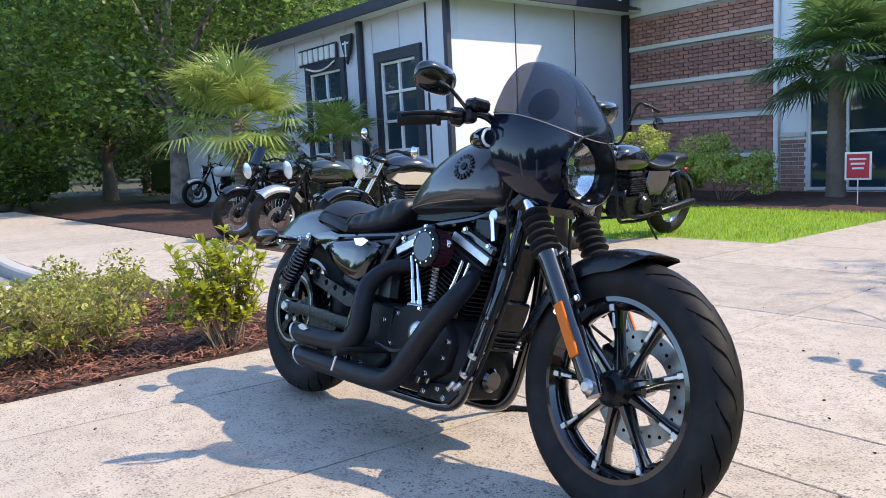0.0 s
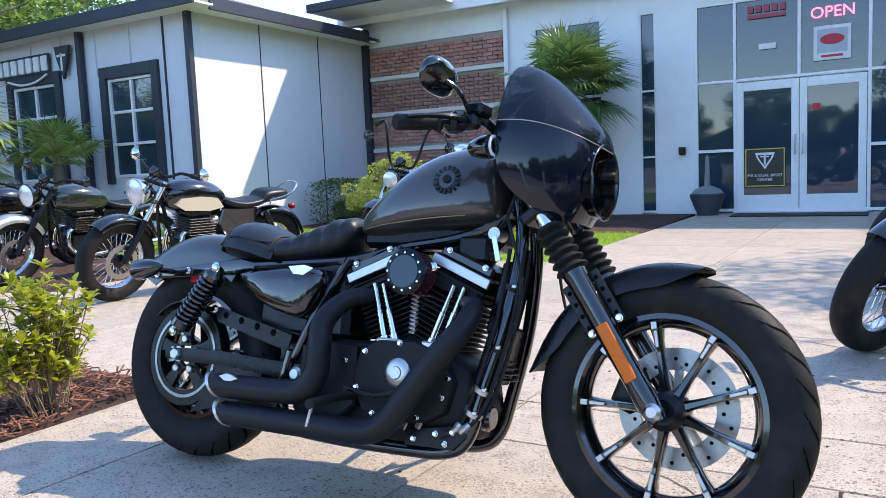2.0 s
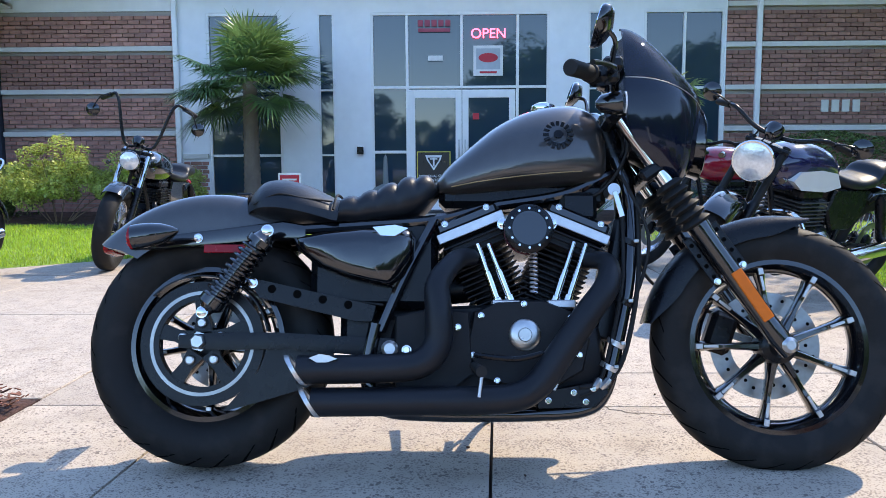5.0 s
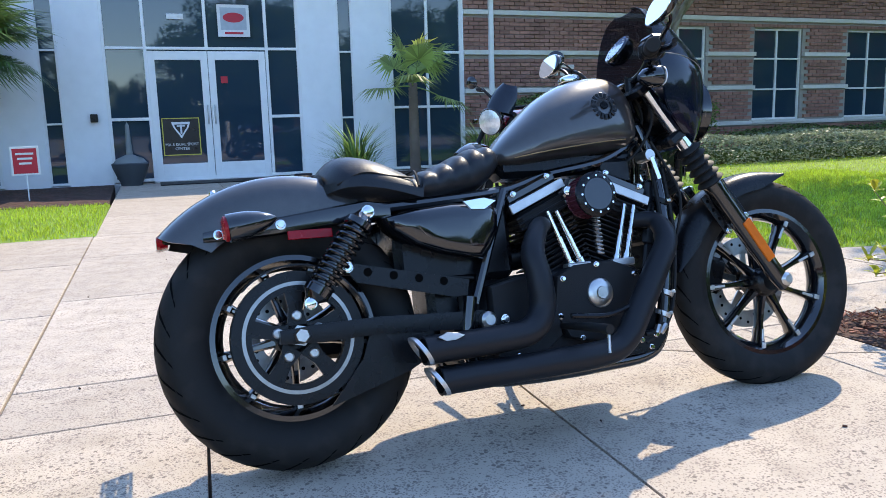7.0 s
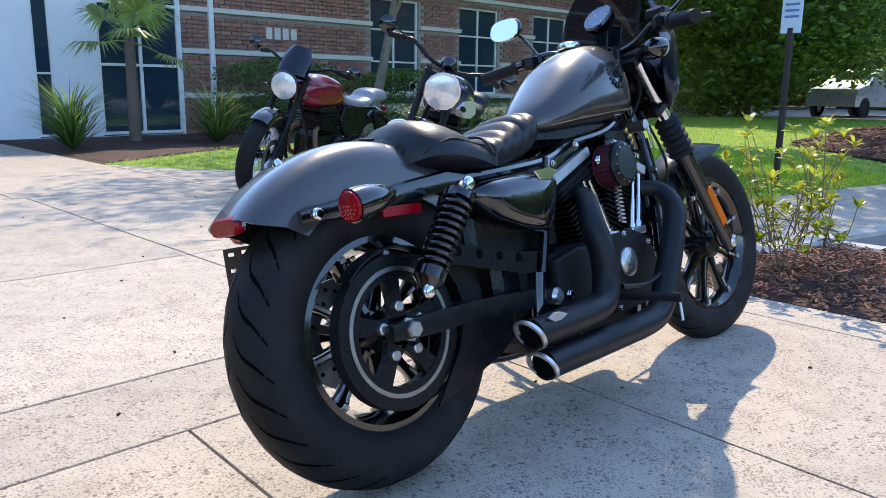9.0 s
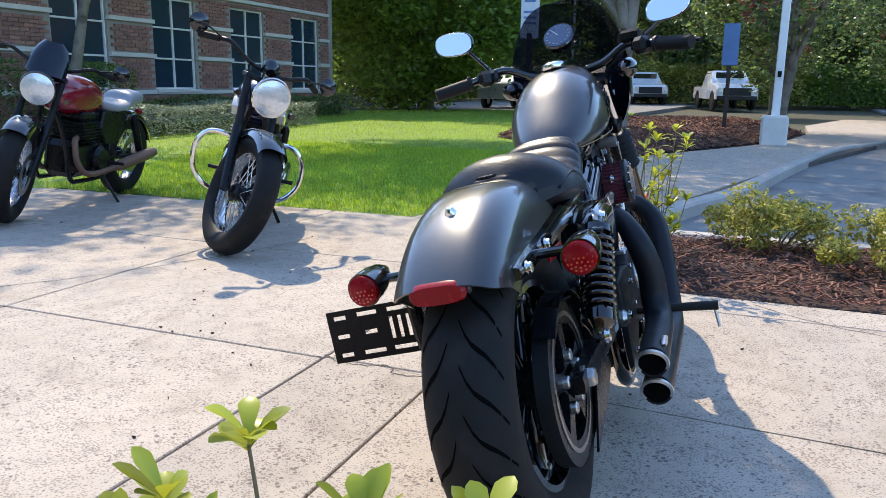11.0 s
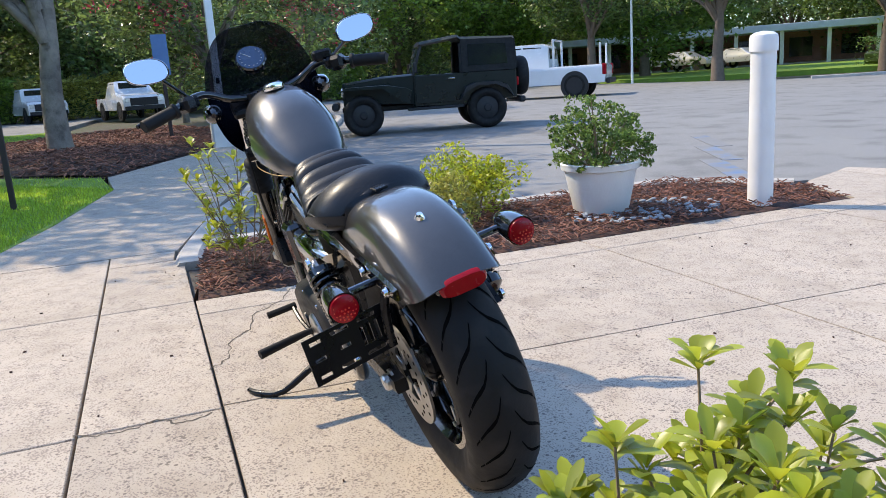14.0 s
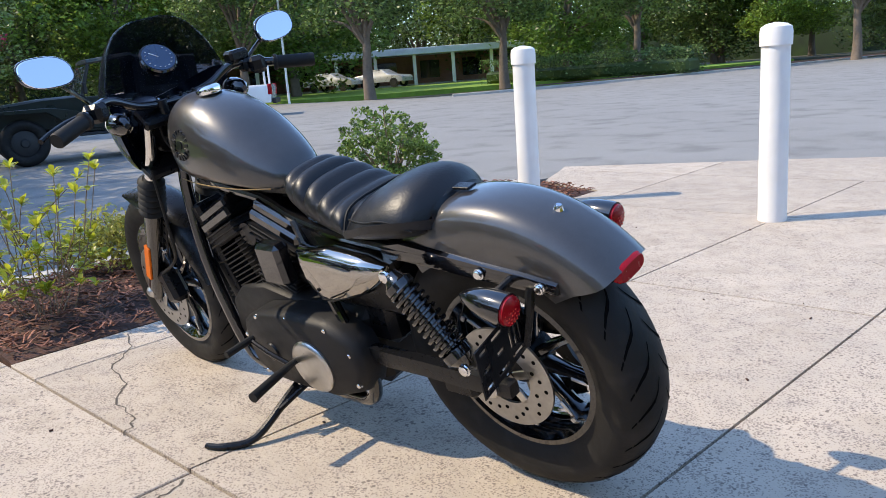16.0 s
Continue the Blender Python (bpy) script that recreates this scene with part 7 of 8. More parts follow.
def roadster(m, label, tank_mat, trim_mat=None, fender_mat=None, screen=False, guards=False, bars="low", steer=0, lean=9, cruiser=False, pipe_mat=None, seat_mat=None):
    """A parallel-twin roadster with wire wheels, built round its rear axle, nose along x."""
    fender_mat, pipe_mat, seat_mat = fender_mat or black_gloss, pipe_mat or chrome, seat_mat or leather
    b = thing("motorcycle", m @ pose(0, 0, 0, -lean), label, "motorcycle", "parked motorcycles")
    ra, fa = (0, 0, .325), (1.43, 0, .335)
    hz = .18 if bars == "high" else 0
    head = Vector((1.12, 0, .85))
    piv = Matrix.Translation(head) @ Matrix.Rotation(radians(steer), 4, Vector((-.45, 0, .89))) @ Matrix.Translation(-head)

    def front(name, mesh, material, lab="", sm=40):
        mesh.v = [tuple(piv @ Vector(p)) for p in mesh.v]
        return part(name, mesh, material, b, lab, sm)
    for nm, c, rim, out, half in (("rear_wheel", ra, .215, .325, .07), ("front_wheel", fa, .235, .335, .066)):
        mk = front if nm == "front_wheel" else (lambda n, me, ma, lab="", sm=40: part(n, me, ma, b, lab, sm))
        mk(nm, Mesh().wheel_lathe(c, tyre_profile(rim, out, half), 48), tyre_rubber, "black tyre", 60)
        mk("rim", Mesh().wheel_lathe(c, [(-.03, rim + .004), (-.032, rim - .012), (0, rim - .022), (.032, rim - .012), (.03, rim + .004)], 48), spoke_alu)
        sp_ = Mesh()
        for k in range(28):
            a = 2 * math.pi * k / 28
            a2 = a + (.35 if k % 2 else -.35)
            sp_.tube([(c[0] + .045 * math.cos(a2), (.03 if k % 4 < 2 else -.03), c[2] + .045 * math.sin(a2)), (c[0] + (rim - .01) * math.cos(a), 0, c[2] + (rim - .01) * math.sin(a))], .0028, 4, 1)
        mk("spokes", sp_, spoke_alu)
        mk("hub", Mesh().lathe((c[0], -.06, c[2]), (c[0], .06, c[2]), [(0, .03), (.15, .055), (.3, .04), (.7, .04), (.85, .055), (1, .03)], 20), black_satin)
        mk("brake_disc", Mesh().wheel_lathe((c[0], .068, c[2]), [(-.003, .10), (-.003, .14), (.003, .14), (.003, .10)], 36), disc_steel)
        mk("fender", Mesh().shell(fender_grid(c, out + .03, *((55, 150) if nm == "front_wheel" else (62, 165)), half + .012, .06, 16, 9), .003), fender_mat, "", 50)
    for s in (-1, 1):
        front("fork_tube", Mesh().cyl((1.08, s * .095, .95), (1.28, s * .095, .60), .021, seg=12), rubber if not cruiser else chrome)
        front("fork_leg", Mesh().cyl((1.25, s * .095, .655), (1.43, s * .095, .33), .028, seg=12), black_satin)
        part("shock", Mesh().lathe((.16, s * .15, .66), (.02, s * .15, .36), [(0, .015), (.1, .03), (.9, .03), (1, .015)], 12), black_satin, b)
        part("swingarm", Mesh().tube([(-.02, s * .12, .325), (.25, s * .11, .34), (.48, s * .10, .36)], .02, 8, 2), black_satin, b)
        part("frame_tube", Mesh().tube([(1.07, s * .03, .80), (1.02, s * .10, .50), (.98, s * .12, .26), (.85, s * .12, .22), (.50, s * .12, .24), (.44, s * .11, .45), (.18, s * .10, .66)], .016, 8), black_satin, b)
        part("exhaust_pipe", Mesh().tube([(.84, s * .09, .53), (.93, s * .12, .50), (.93, s * .15, .35), (.80, s * .17, .27), (.45, s * .18, .29)], .021, 12), pipe_mat, b)
        part("silencer", Mesh().lathe((.48, s * .18, .287), (-.12, s * .20, .36), [(0, .024), (.12, .042), (.85, .045), (1, .036)], 16), pipe_mat, b)
        part("crankcase_cover", Mesh().lathe((.62, s * .10, .36), (.62, s * .17, .36), [(0, .10), (.6, .10), (1, .075)], 20), steel if trim_mat else black_satin, b)
        part("side_panel", Mesh().prism([(.22, .69), (.56, .70), (.60, .58), (.52, .45), (.34, .45), (.24, .56)], s * .085, s * .125, "xz", .012), tank_mat if cruiser else black_satin, b)
        part("throttle_body", Mesh().lathe((.58, s * .06, .60), (.70, s * .10, .60), [(0, .04), (.3, .045), (.5, .035), (1, .04)], 14), steel if trim_mat else black_satin, b)
        part("foot_peg", Mesh().cyl((.52, s * .13, .33), (.52, s * .27, .33), .013, seg=8), rubber, b)
    part("engine", Mesh().box((.72, 0, .37), (.42, .24, .26), .04), black_satin, b)
    part("cylinder", Mesh().box((.76, 0, .57), (.19, .26, .18), .03), black_satin, b)
    part("airbox", Mesh().box((.42, 0, .58), (.34, .17, .24), .03), black_satin, b)
    for k in range(7):
        part("cylinder_fin", Mesh().box((.76, 0, .50 + .022 * k), (.24, .30, .006), .02), dark_fin if trim_mat else black_satin, b)
    part("cylinder_head", Mesh().box((.77, 0, .675), (.20, .26, .06), .02), black_satin, b)
    rows = [(.50, .80, .735, .06), (.54, .855, .70, .105), (.64, .92, .675, .138), (.78, .95, .67, .15), (.92, .945, .68, .142), (1.02, .905, .71, .105), (1.055, .86, .75, .06)]
    part("fuel_tank", Mesh().rings([superring(*r_, 28, 2.4) for r_ in interp(rows, 4)]), tank_mat, b, "", 60)
    if trim_mat:
        for s in (-1, 1):
            part("tank_panel", Mesh().rings([[(x, s * y, z) for x, z in ((.57, .72), (.63, .80), (.78, .82), (.95, .81), (1.0, .76), (.92, .71), (.70, .695))] for y in (.10, .143, .151)]), trim_mat, b, "", 60)
    part("filler_cap", Mesh().lathe((.80, 0, .925), (.80, 0, .945), [(0, .03), (1, .025)], 16), chrome, b)
    srows = [(-.14, .80, .74, .06), (-.09, .835, .73, .10), (.04, .84, .72, .115), (.12, .825, .71, .12), (.165, .775, .70, .125), (.22, .765, .69, .138), (.34, .755, .68, .14), (.46, .775, .69, .11), (.53, .80, .73, .06)]
    part("seat", Mesh().rings([superring(*r_, 24, 2.8) for r_ in interp(srows, 4)]), seat_mat, b, "", 60)
    part("tail_light", Mesh().lathe((-.20, 0, .66), (-.25, 0, .655), [(0, .018), (.4, .028), (1, .024)], 16), red_lens, b)
    hl_ = front("headlight", Mesh().lathe((1.15, 0, .875), (1.29, 0, .865), [(u_, r_ * (.72 if hz else 1)) for u_, r_ in ((0, .03), (.25, .08), (.8, .108), (.95, .112), (1, .107))], 28), chrome if trim_mat else black_gloss, "round headlight")
    front("headlight_lens", Mesh().lathe((1.288, 0, .865), (1.306, 0, .864), [(u_, r_ * (.72 if hz else 1)) for u_, r_ in ((0, .105), (.5, .088), (1, .02))], 28), clear_head)
    hb = [(.93, -.38, 1.02 + hz * 1.6), (1.0, -.30, 1.04 + hz * 1.7), (1.06, -.24 + .02 * (hz > 0), 1.05 + hz * 1.6), (1.07, -.12, 1.0), (1.07, 0, .985), (1.07, .12, 1.0), (1.06, .24 - .02 * (hz > 0), 1.05 + hz * 1.6), (1.0, .30, 1.04 + hz * 1.7), (.93, .38, 1.02 + hz * 1.6)]
    front("handlebar", Mesh().tube(hb, .0125, 10), black_satin)
    front("yoke", Mesh().box((1.085, 0, .93), (.08, .24, .03), .008), black_satin)
    for s in (-1, 1):
        front("grip", Mesh().cyl(hb[0 if s < 0 else -1], Vector(hb[0 if s < 0 else -1]).lerp(Vector(hb[1 if s < 0 else -2]), 1.1), .019, seg=12), rubber)
        mx_ = Vector((.98, s * .42, (1.07 if not hz else .95) + hz * 1.4))
        front("mirror", Mesh().lathe(mx_, mx_ + Vector((.035, 0, 0)), [(0, .050), (.3, .054), (.8, .035), (1, .01)], 20), black_gloss if not cruiser or hz else chrome)
        front("mirror_stem", Mesh().tube([mx_ + Vector((.03, 0, 0)), (1.03, s * .36, 1.07 + hz * 1.4), (1.02, s * .28, 1.045 + hz * 1.6)], .005, 6, 3), black_satin)
        front("indicator", Mesh().lathe((1.20, s * .17, .82), (1.25, s * .17, .82), [(0, .010), (.4, .018), (1, .016)], 12), black_gloss)
    front("gauge", Mesh().lathe((1.14, 0, .99), (1.09, 0, 1.03), [(0, .03), (.5, .05), (1, .048)], 18), black_gloss)
    if cruiser and trim_mat:
        part("grab_rail", Mesh().tube([(.10, -.12, .74), (-.10, -.13, .79), (-.21, -.09, .87), (-.23, 0, .885), (-.21, .09, .87), (-.10, .13, .79), (.10, .12, .74)], .009, 8), chrome, b, "chrome grab rail")
    if screen:
        g_ = []
        for i in range(9):
            z = .955 + .026 * i
            w = .125 * math.sqrt(max(.05, 1 - (i / 9) ** 2.2))
            g_.append([(1.16 + .07 * math.cos(a) - .012 * i, w * math.sin(a), z) for a in (radians(-80 + 16 * k) for k in range(11))])
        front("flyscreen", Mesh().shell(g_, .003), fairing_paint, "dark fly screen", 60)
    if guards:
        for s in (-1, 1):
            part("engine_guard", Mesh().tube([(1.03, s * .06, .58), (1.04, s * .22, .60), (1.03, s * .30, .52), (1.02, s * .30, .38), (1.0, s * .22, .28), (.98, s * .10, .26)], .014, 10), chrome, b, "chrome engine guard bar")
    part("kickstand", Mesh().tube([(.55, .12, .24), (.52, .22, .08), (.50, .30, -.05 - .0), (.53, .32, -.055)], .011, 8), black_satin, b)
    for k in range(3):
        part("cable", Mesh().tube([(1.08, -.08 + .08 * k, 1.0), (1.15, -.06 + .05 * k, .9), (1.0, -.04 + .03 * k, .74)], .005, 6), rubber, b)
    return b


clear_head = mat("headlight_glass", (0.80, 0.82, 0.82), .22, .45, .25, 60, .003, 60, coat=1)


def by_front(x, y, heading):
    """The pose of a machine from where its front wheel stands and where its nose points."""
    return pose(x, y, 0, 0, 0, heading) @ pose(-1.43, 0, 0)


roadster(by_front(2.10, 4.02, 197), "red and black roadster motorcycle with a dark fly screen", red_paint, None, None, True, False, steer=20, lean=8, pipe_mat=brown_pipe, seat_mat=mat("grey_seat", (.3, .3, .31), .4, 0, .1, 20))
roadster(by_front(1.93, 2.22, 211), "dark blue and white classic motorcycle with chrome engine guards", blue_paint, white_paint, None, False, True, steer=28, lean=13)
roadster(by_front(-3.32, 2.12, 257), "black and cream classic motorcycle with chrome fittings", black_gloss, cream_paint, None, False, False, steer=12, lean=9, cruiser=True)
roadster(by_front(-5.15, 2.35, 262), "dark green roadster motorcycle with a silver front mudguard", green_paint, None, dull_alu, False, False, steer=12, lean=9)
roadster(by_front(-6.45, 2.45, 268), "black roadster motorcycle with a small fly screen", black_gloss, None, None, True, False, steer=10, lean=9)
roadster(by_front(-2.08, 3.88, 271), "black cruiser motorcycle with high handlebars", black_gloss, None, None, False, False, "high", 8, 8, True, black_satin)
roadster(by_front(-14.5, 5.0, 255), "pale grey motorcycle at the end of the row", white_paint, None, dull_alu, False, False, steer=10)

# ---------- vehicles ----------
jeep_green = mat("dark_green_car_paint", (0.006, 0.014, 0.013), .3, 0, .1, 5, spec=.4)
soft_top = mat("black_canvas", (0.008, 0.009, 0.009), .8, 0, .1, 20)
# greyer canvas for the roof than for the sides
canvas_grey = mat("grey_canvas", (0.05, 0.058, 0.052), .85, 0, .1, 20)
car_white = mat("white_car_paint", (0.72, 0.72, 0.71), .25, 0, .04, 4, coat=.8)
car_silver = mat("silver_car_paint", (0.50, 0.51, 0.52), .3, .4, .04, 4, coat=.8)
car_glass = mat("car_glass", (0.015, 0.018, 0.022), .05, 0, .1, 3, coat=1)
car_black = mat("black_plastic", (0.015, 0.015, 0.016), .6)


def car_wheel(v, x, y, r, w, rimmat):
    c = (x, y, r)
    wh = part("wheel", Mesh().wheel_lathe(c, tyre_profile(r * .58, r, w / 2), 36), tyre_rubber, v, "", 60)
    s = 1 if y > 0 else -1
    part("rim", Mesh().lathe((x, y - s * w * .2, r), (x, y + s * w * .42, r), [(0, r * .58), (.7, r * .58), (.8, r * .5), (.85, r * .2), (1, r * .14)], 24), rimmat, wh)
    return wh


def off_roader(m):
    """A boxy open off-road car with a canvas top, nose along x."""
    v = thing("off_road_car", m, "dark green boxy off-road car with black canvas top", "car")
    for x in (0, 2.4):
        for s in (-1, 1):
            car_wheel(v, x, s * .70, .39, .27, car_black)
    part("tub", Mesh().prism([(-.62, .55), (-.62, 1.08), (1.42, 1.08), (1.42, .50), (.55, .45), (-.2, .52)], -.68, .68, "xz", .03), jeep_green, v)
    part("bonnet", Mesh().rings([[(x, s * w * yy, z) for s, yy, z in ((1, 1, zb), (1, 1, zt - .04), (1, .9, zt), (-1, .9, zt), (-1, 1, zt - .04), (-1, 1, zb))] for x, w, zb, zt in ((1.4, .66, .55, 1.12), (2.0, .58, .58, 1.10), (2.72, .50, .60, 1.02))]), jeep_green, v)
    part("grille", Mesh().box((2.74, 0, .80), (.05, .98, .44), .02), jeep_green, v)
    for k in range(7):
        part("grille_slot", Mesh().box((2.768, -.27 + .09 * k, .82), (.012, .04, .26), .005), car_black, v)
    for s in (-1, 1):
        part("headlamp", Mesh().lathe((2.75, s * .40, .84), (2.80, s * .40, .84), [(0, .09), (.8, .085), (1, .05)], 20), clear_head, v)
        part("front_fender", Mesh().prism([(1.45, .80), (1.55, .86), (1.95, .94), (2.70, .93), (2.86, .84), (2.70, .88), (2.0, .88), (1.62, .60), (1.5, .55)], s * .52, s * .86, "xz", .01), jeep_green, v)
        part("rear_flare", Mesh().prism([(-.52, .58), (-.40, .80), (-.2, .88), (.22, .88), (.42, .80), (.52, .56), (.40, .72), (.2, .82), (-.2, .82), (-.40, .72)], s * .66, s * .86, "xz", .01), car_black, v)
        part("door", Mesh().box((.98, s * .69, .80), (.78, .03, .52), .02), jeep_green, v)
        part("door_handle", Mesh().box((.66, s * .715, .98), (.12, .02, .03), .008), chrome, v)
        part("door_mirror", Mesh().box((1.36, s * .82, 1.22), (.06, .14, .2), .03), car_black, v)
        part("screen_post", Mesh().tube([(1.40, s * .64, 1.08), (1.22, s * .62, 1.62)], .03, 8, 1), car_black, v)
        part("roll_bar", Mesh().tube([(.45, s * .60, 1.05), (.45, s * .58, 1.62)], .04, 8, 1), car_black, v)
        part("rear_side_top", Mesh().prism([(-.62, 1.08), (-.56, 1.68), (.45, 1.70), (.45, 1.08)], s * .62, s * .67, "xz", .004), soft_top, v)
        part("side_window", Mesh().prism([(-.45, 1.2), (-.42, 1.58), (.32, 1.60), (.32, 1.2)], s * .671, s * .676, "xz"), car_glass, v)
        part("step", Mesh().box((1.0, s * .72, .45), (1.1, .12, .05), .02), car_black, v)
    part("top", Mesh().rings([[(x, -.66, z), (x, -.60, z + .05), (x, 0, z + .075), (x, .60, z + .05), (x, .66, z)] for x, z in ((-.6, 1.66), (.45, 1.70), (.5, 1.74), (1.24, 1.64))]), canvas_grey, v)
    part("windscreen", Mesh().add([(1.42, -.6, 1.1), (1.42, .6, 1.1), (1.25, .58, 1.60), (1.25, -.58, 1.60), (1.40, -.6, 1.1), (1.40, .6, 1.1), (1.23, .58, 1.60), (1.23, -.58, 1.60)], [(0, 1, 2, 3), (7, 6, 5, 4), (0, 4, 5, 1), (2, 6, 7, 3), (0, 3, 7, 4), (1, 5, 6, 2)]), glass_mat("car_screen", (.5, .55, .55), .8), v)
    part("rear_window", Mesh().prism([(-.60, 1.12), (-.66, 1.12), (-.62, 1.66), (-.57, 1.66)], -.6, .6, "xz"), soft_top, v)
    sw = part("spare_wheel", Mesh().wheel_lathe((0, 0, 0), tyre_profile(.22, .39, .13), 36), tyre_rubber, v, "", 60, place=pose(-.80, .1, .95, 0, 0, 90))
    part("front_bumper", Mesh().box((2.92, 0, .58), (.14, 1.5, .14), .03), car_black, v)
    part("rear_bumper", Mesh().box((-.72, 0, .50), (.12, 1.4, .12), .03), car_black, v)
    for s in (-1, 1):
        part("tail_lamp", Mesh().box((-.64, s * .6, .85), (.05, .1, .16), .01), red_lens, v)
    part("axle", Mesh().tube([(0, -.6, .39), (0, .6, .39)], .06, 8, 1).tube([(2.4, -.6, .39), (2.4, .6, .39)], .06, 8, 1).box((1.2, 0, .5), (3.2, .8, .12), .03), car_black, v)
    return v


off_roader(pose(13.27, -5.96, ROAD_Z, 0, 0, 75.5) @ Matrix.Scale(1.02, 4))


def body_car(m, name, label, profile, width, paint, wheels, wr, glass_side, extras=(), taper=.82):
    """A road vehicle from its side outline: body with rounded shoulders, side glass, wheels and lamps; nose along x."""
    v = thing(name, m, label, "car")
    top = max(p[1] for p in profile)
    rs = []
    for y, k in ((-1, .93), (-.97, .985), (-.8, 1), (.8, 1), (.97, .985), (1, .93)):
        rs.append([(x, y * width / 2 * (taper if z > top * .72 else 1), .35 + (z - .35) * k if z > .9 else z) for x, z in profile])
    part("body", Mesh().rings(rs), paint, v, "", 40)
    for x in wheels:
        for s in (-1, 1):
            part("wheel_arch", Mesh().cyl((x, s * (width / 2 - .12), wr), (x, s * (width / 2 + .006), wr), wr * 1.18, seg=28), car_black, v)
            car_wheel(v, x, s * (width / 2 - .10), wr, .24, dull_alu)
    for gpts in glass_side:
        for s in (-1, 1):
            part("side_window", Mesh().prism(gpts, s * (width / 2 * taper - .03), s * (width / 2 * taper + .012), "xz", .004), car_glass, v)
    for nm, c, sz, mt in extras:
        part(nm, Mesh().box(c, sz, min(sz) * .2), mt, v)
    return v


TRUCK = [(-1.0, .45), (-1.05, .95), (-1.0, 1.05), (.85, 1.05), (.90, 1.75), (1.1, 1.84), (2.1, 1.84), (2.75, 1.22), (3.9, 1.12), (4.05, .95), (4.05, .45)]
TW = [[(1.05, 1.25), (1.12, 1.72), (1.75, 1.74), (1.75, 1.25)], [(1.82, 1.25), (1.82, 1.74), (2.1, 1.73), (2.5, 1.28), (2.5, 1.25)]]
TX = [("grille", (4.06, 0, .82), (.05, 1.3, .36), car_black), ("bumper", (4.1, 0, .52), (.12, 1.85, .2), car_black), ("headlamp", (4.03, .75, .9), (.06, .28, .22), clear_head), ("headlamp", (4.03, -.75, .9), (.06, .28, .22), clear_head), ("windscreen", (2.46, 0, 1.5), (.05, 1.35, .5), car_glass), ("tail_lamp", (-.99, .92, .88), (.15, .14, .36), red_lens), ("tail_lamp", (-.99, -.92, .88), (.15, .14, .36), red_lens), ("rear_bumper", (-1.1, 0, .5), (.12, 1.8, .18), car_black), ("cab_back_window", (.88, 0, 1.5), (.04, 1.2, .36), car_glass)]
body_car(pose(42.5, 1.6, -.06, 0, 0, 196), "pickup_truck", "white pickup truck parked nose-on beside the road", TRUCK, 1.95, car_white, (0, 3.25), .40, TW, TX)
body_car(pose(48.0, 6.6, -.06, 0, 0, 200), "pickup_truck", "white pickup truck parked nose-on beside the road", TRUCK, 1.95, car_white, (0, 3.25), .40, TW, TX)
body_car(pose(23.6, -14.5, ROAD_Z, 0, 0, 50) @ Matrix.Scale(1.06, 4), "pickup_truck", "white pickup truck with a steel ladder rack on its bed", TRUCK, 1.95, car_white, (0, 3.25), .40, TW, TX + [("rack_post", (.72, .8, 1.5), (.07, .07, .9), car_white), ("rack_post", (.72, -.8, 1.5), (.07, .07, .9), car_white), ("rack_rail", (.72, 0, 1.93), (.07, 1.66, .07), car_white), ("rack_post", (-.85, .8, 1.4), (.07, .07, .7), car_white), ("rack_post", (-.85, -.8, 1.4), (.07, .07, .7), car_white)])
VAN = [(-.9, .4), (-.98, .8), (-.9, 1.2), (-.6, 1.78), (1.9, 1.82), (2.7, 1.25), (3.6, 1.05), (3.75, .8), (3.75, .4)]
body_car(pose(34.0, 9.3, -.06, 0, 0, 172), "van", "silver people carrier with tinted windows by the hedge", VAN, 1.9, car_silver, (0, 3.0), .34, [[(-.5, 1.2), (-.4, 1.68), (.7, 1.72), (.7, 1.2)], [(.8, 1.2), (.8, 1.72), (1.8, 1.72), (2.3, 1.22)]], [("rear_window", (-.76, 0, 1.48), (.06, 1.4, .42), car_glass), ("tail_lamp", (-.93, .8, 1.0), (.06, .14, .3), red_lens), ("tail_lamp", (-.93, -.8, 1.0), (.06, .14, .3), red_lens), ("bumper", (-.98, 0, .6), (.1, 1.7, .2), car_silver), ("windscreen", (2.3, 0, 1.52), (.05, 1.4, .36), car_glass)])
SEDAN = [(-.95, .4), (-1.0, .8), (-.9, .98), (-.3, 1.02), (.35, 1.42), (1.5, 1.44), (2.25, 1.02), (3.4, .88), (3.6, .7), (3.6, .4)]
SW = [[(0, 1.04), (.45, 1.36), (.95, 1.38), (.95, 1.04)], [(1.02, 1.04), (1.02, 1.38), (1.45, 1.38), (1.95, 1.04)]]
for x, y, a in ((51.0, -39.5, 200), (48.1, -42.6, 197)):
    body_car(pose(x, y, .15, 0, 0, a), "sedan_car", "pale silver saloon car parked before the far building", SEDAN, 1.8, car_silver, (0, 2.75), .33, SW, [("headlamp", (3.5, .65, .75), (.08, .3, .14), clear_head), ("headlamp", (3.5, -.65, .75), (.08, .3, .14), clear_head), ("tail_lamp", (-.97, .7, .85), (.06, .25, .14), red_lens), ("tail_lamp", (-.97, -.7, .85), (.06, .25, .14), red_lens)])

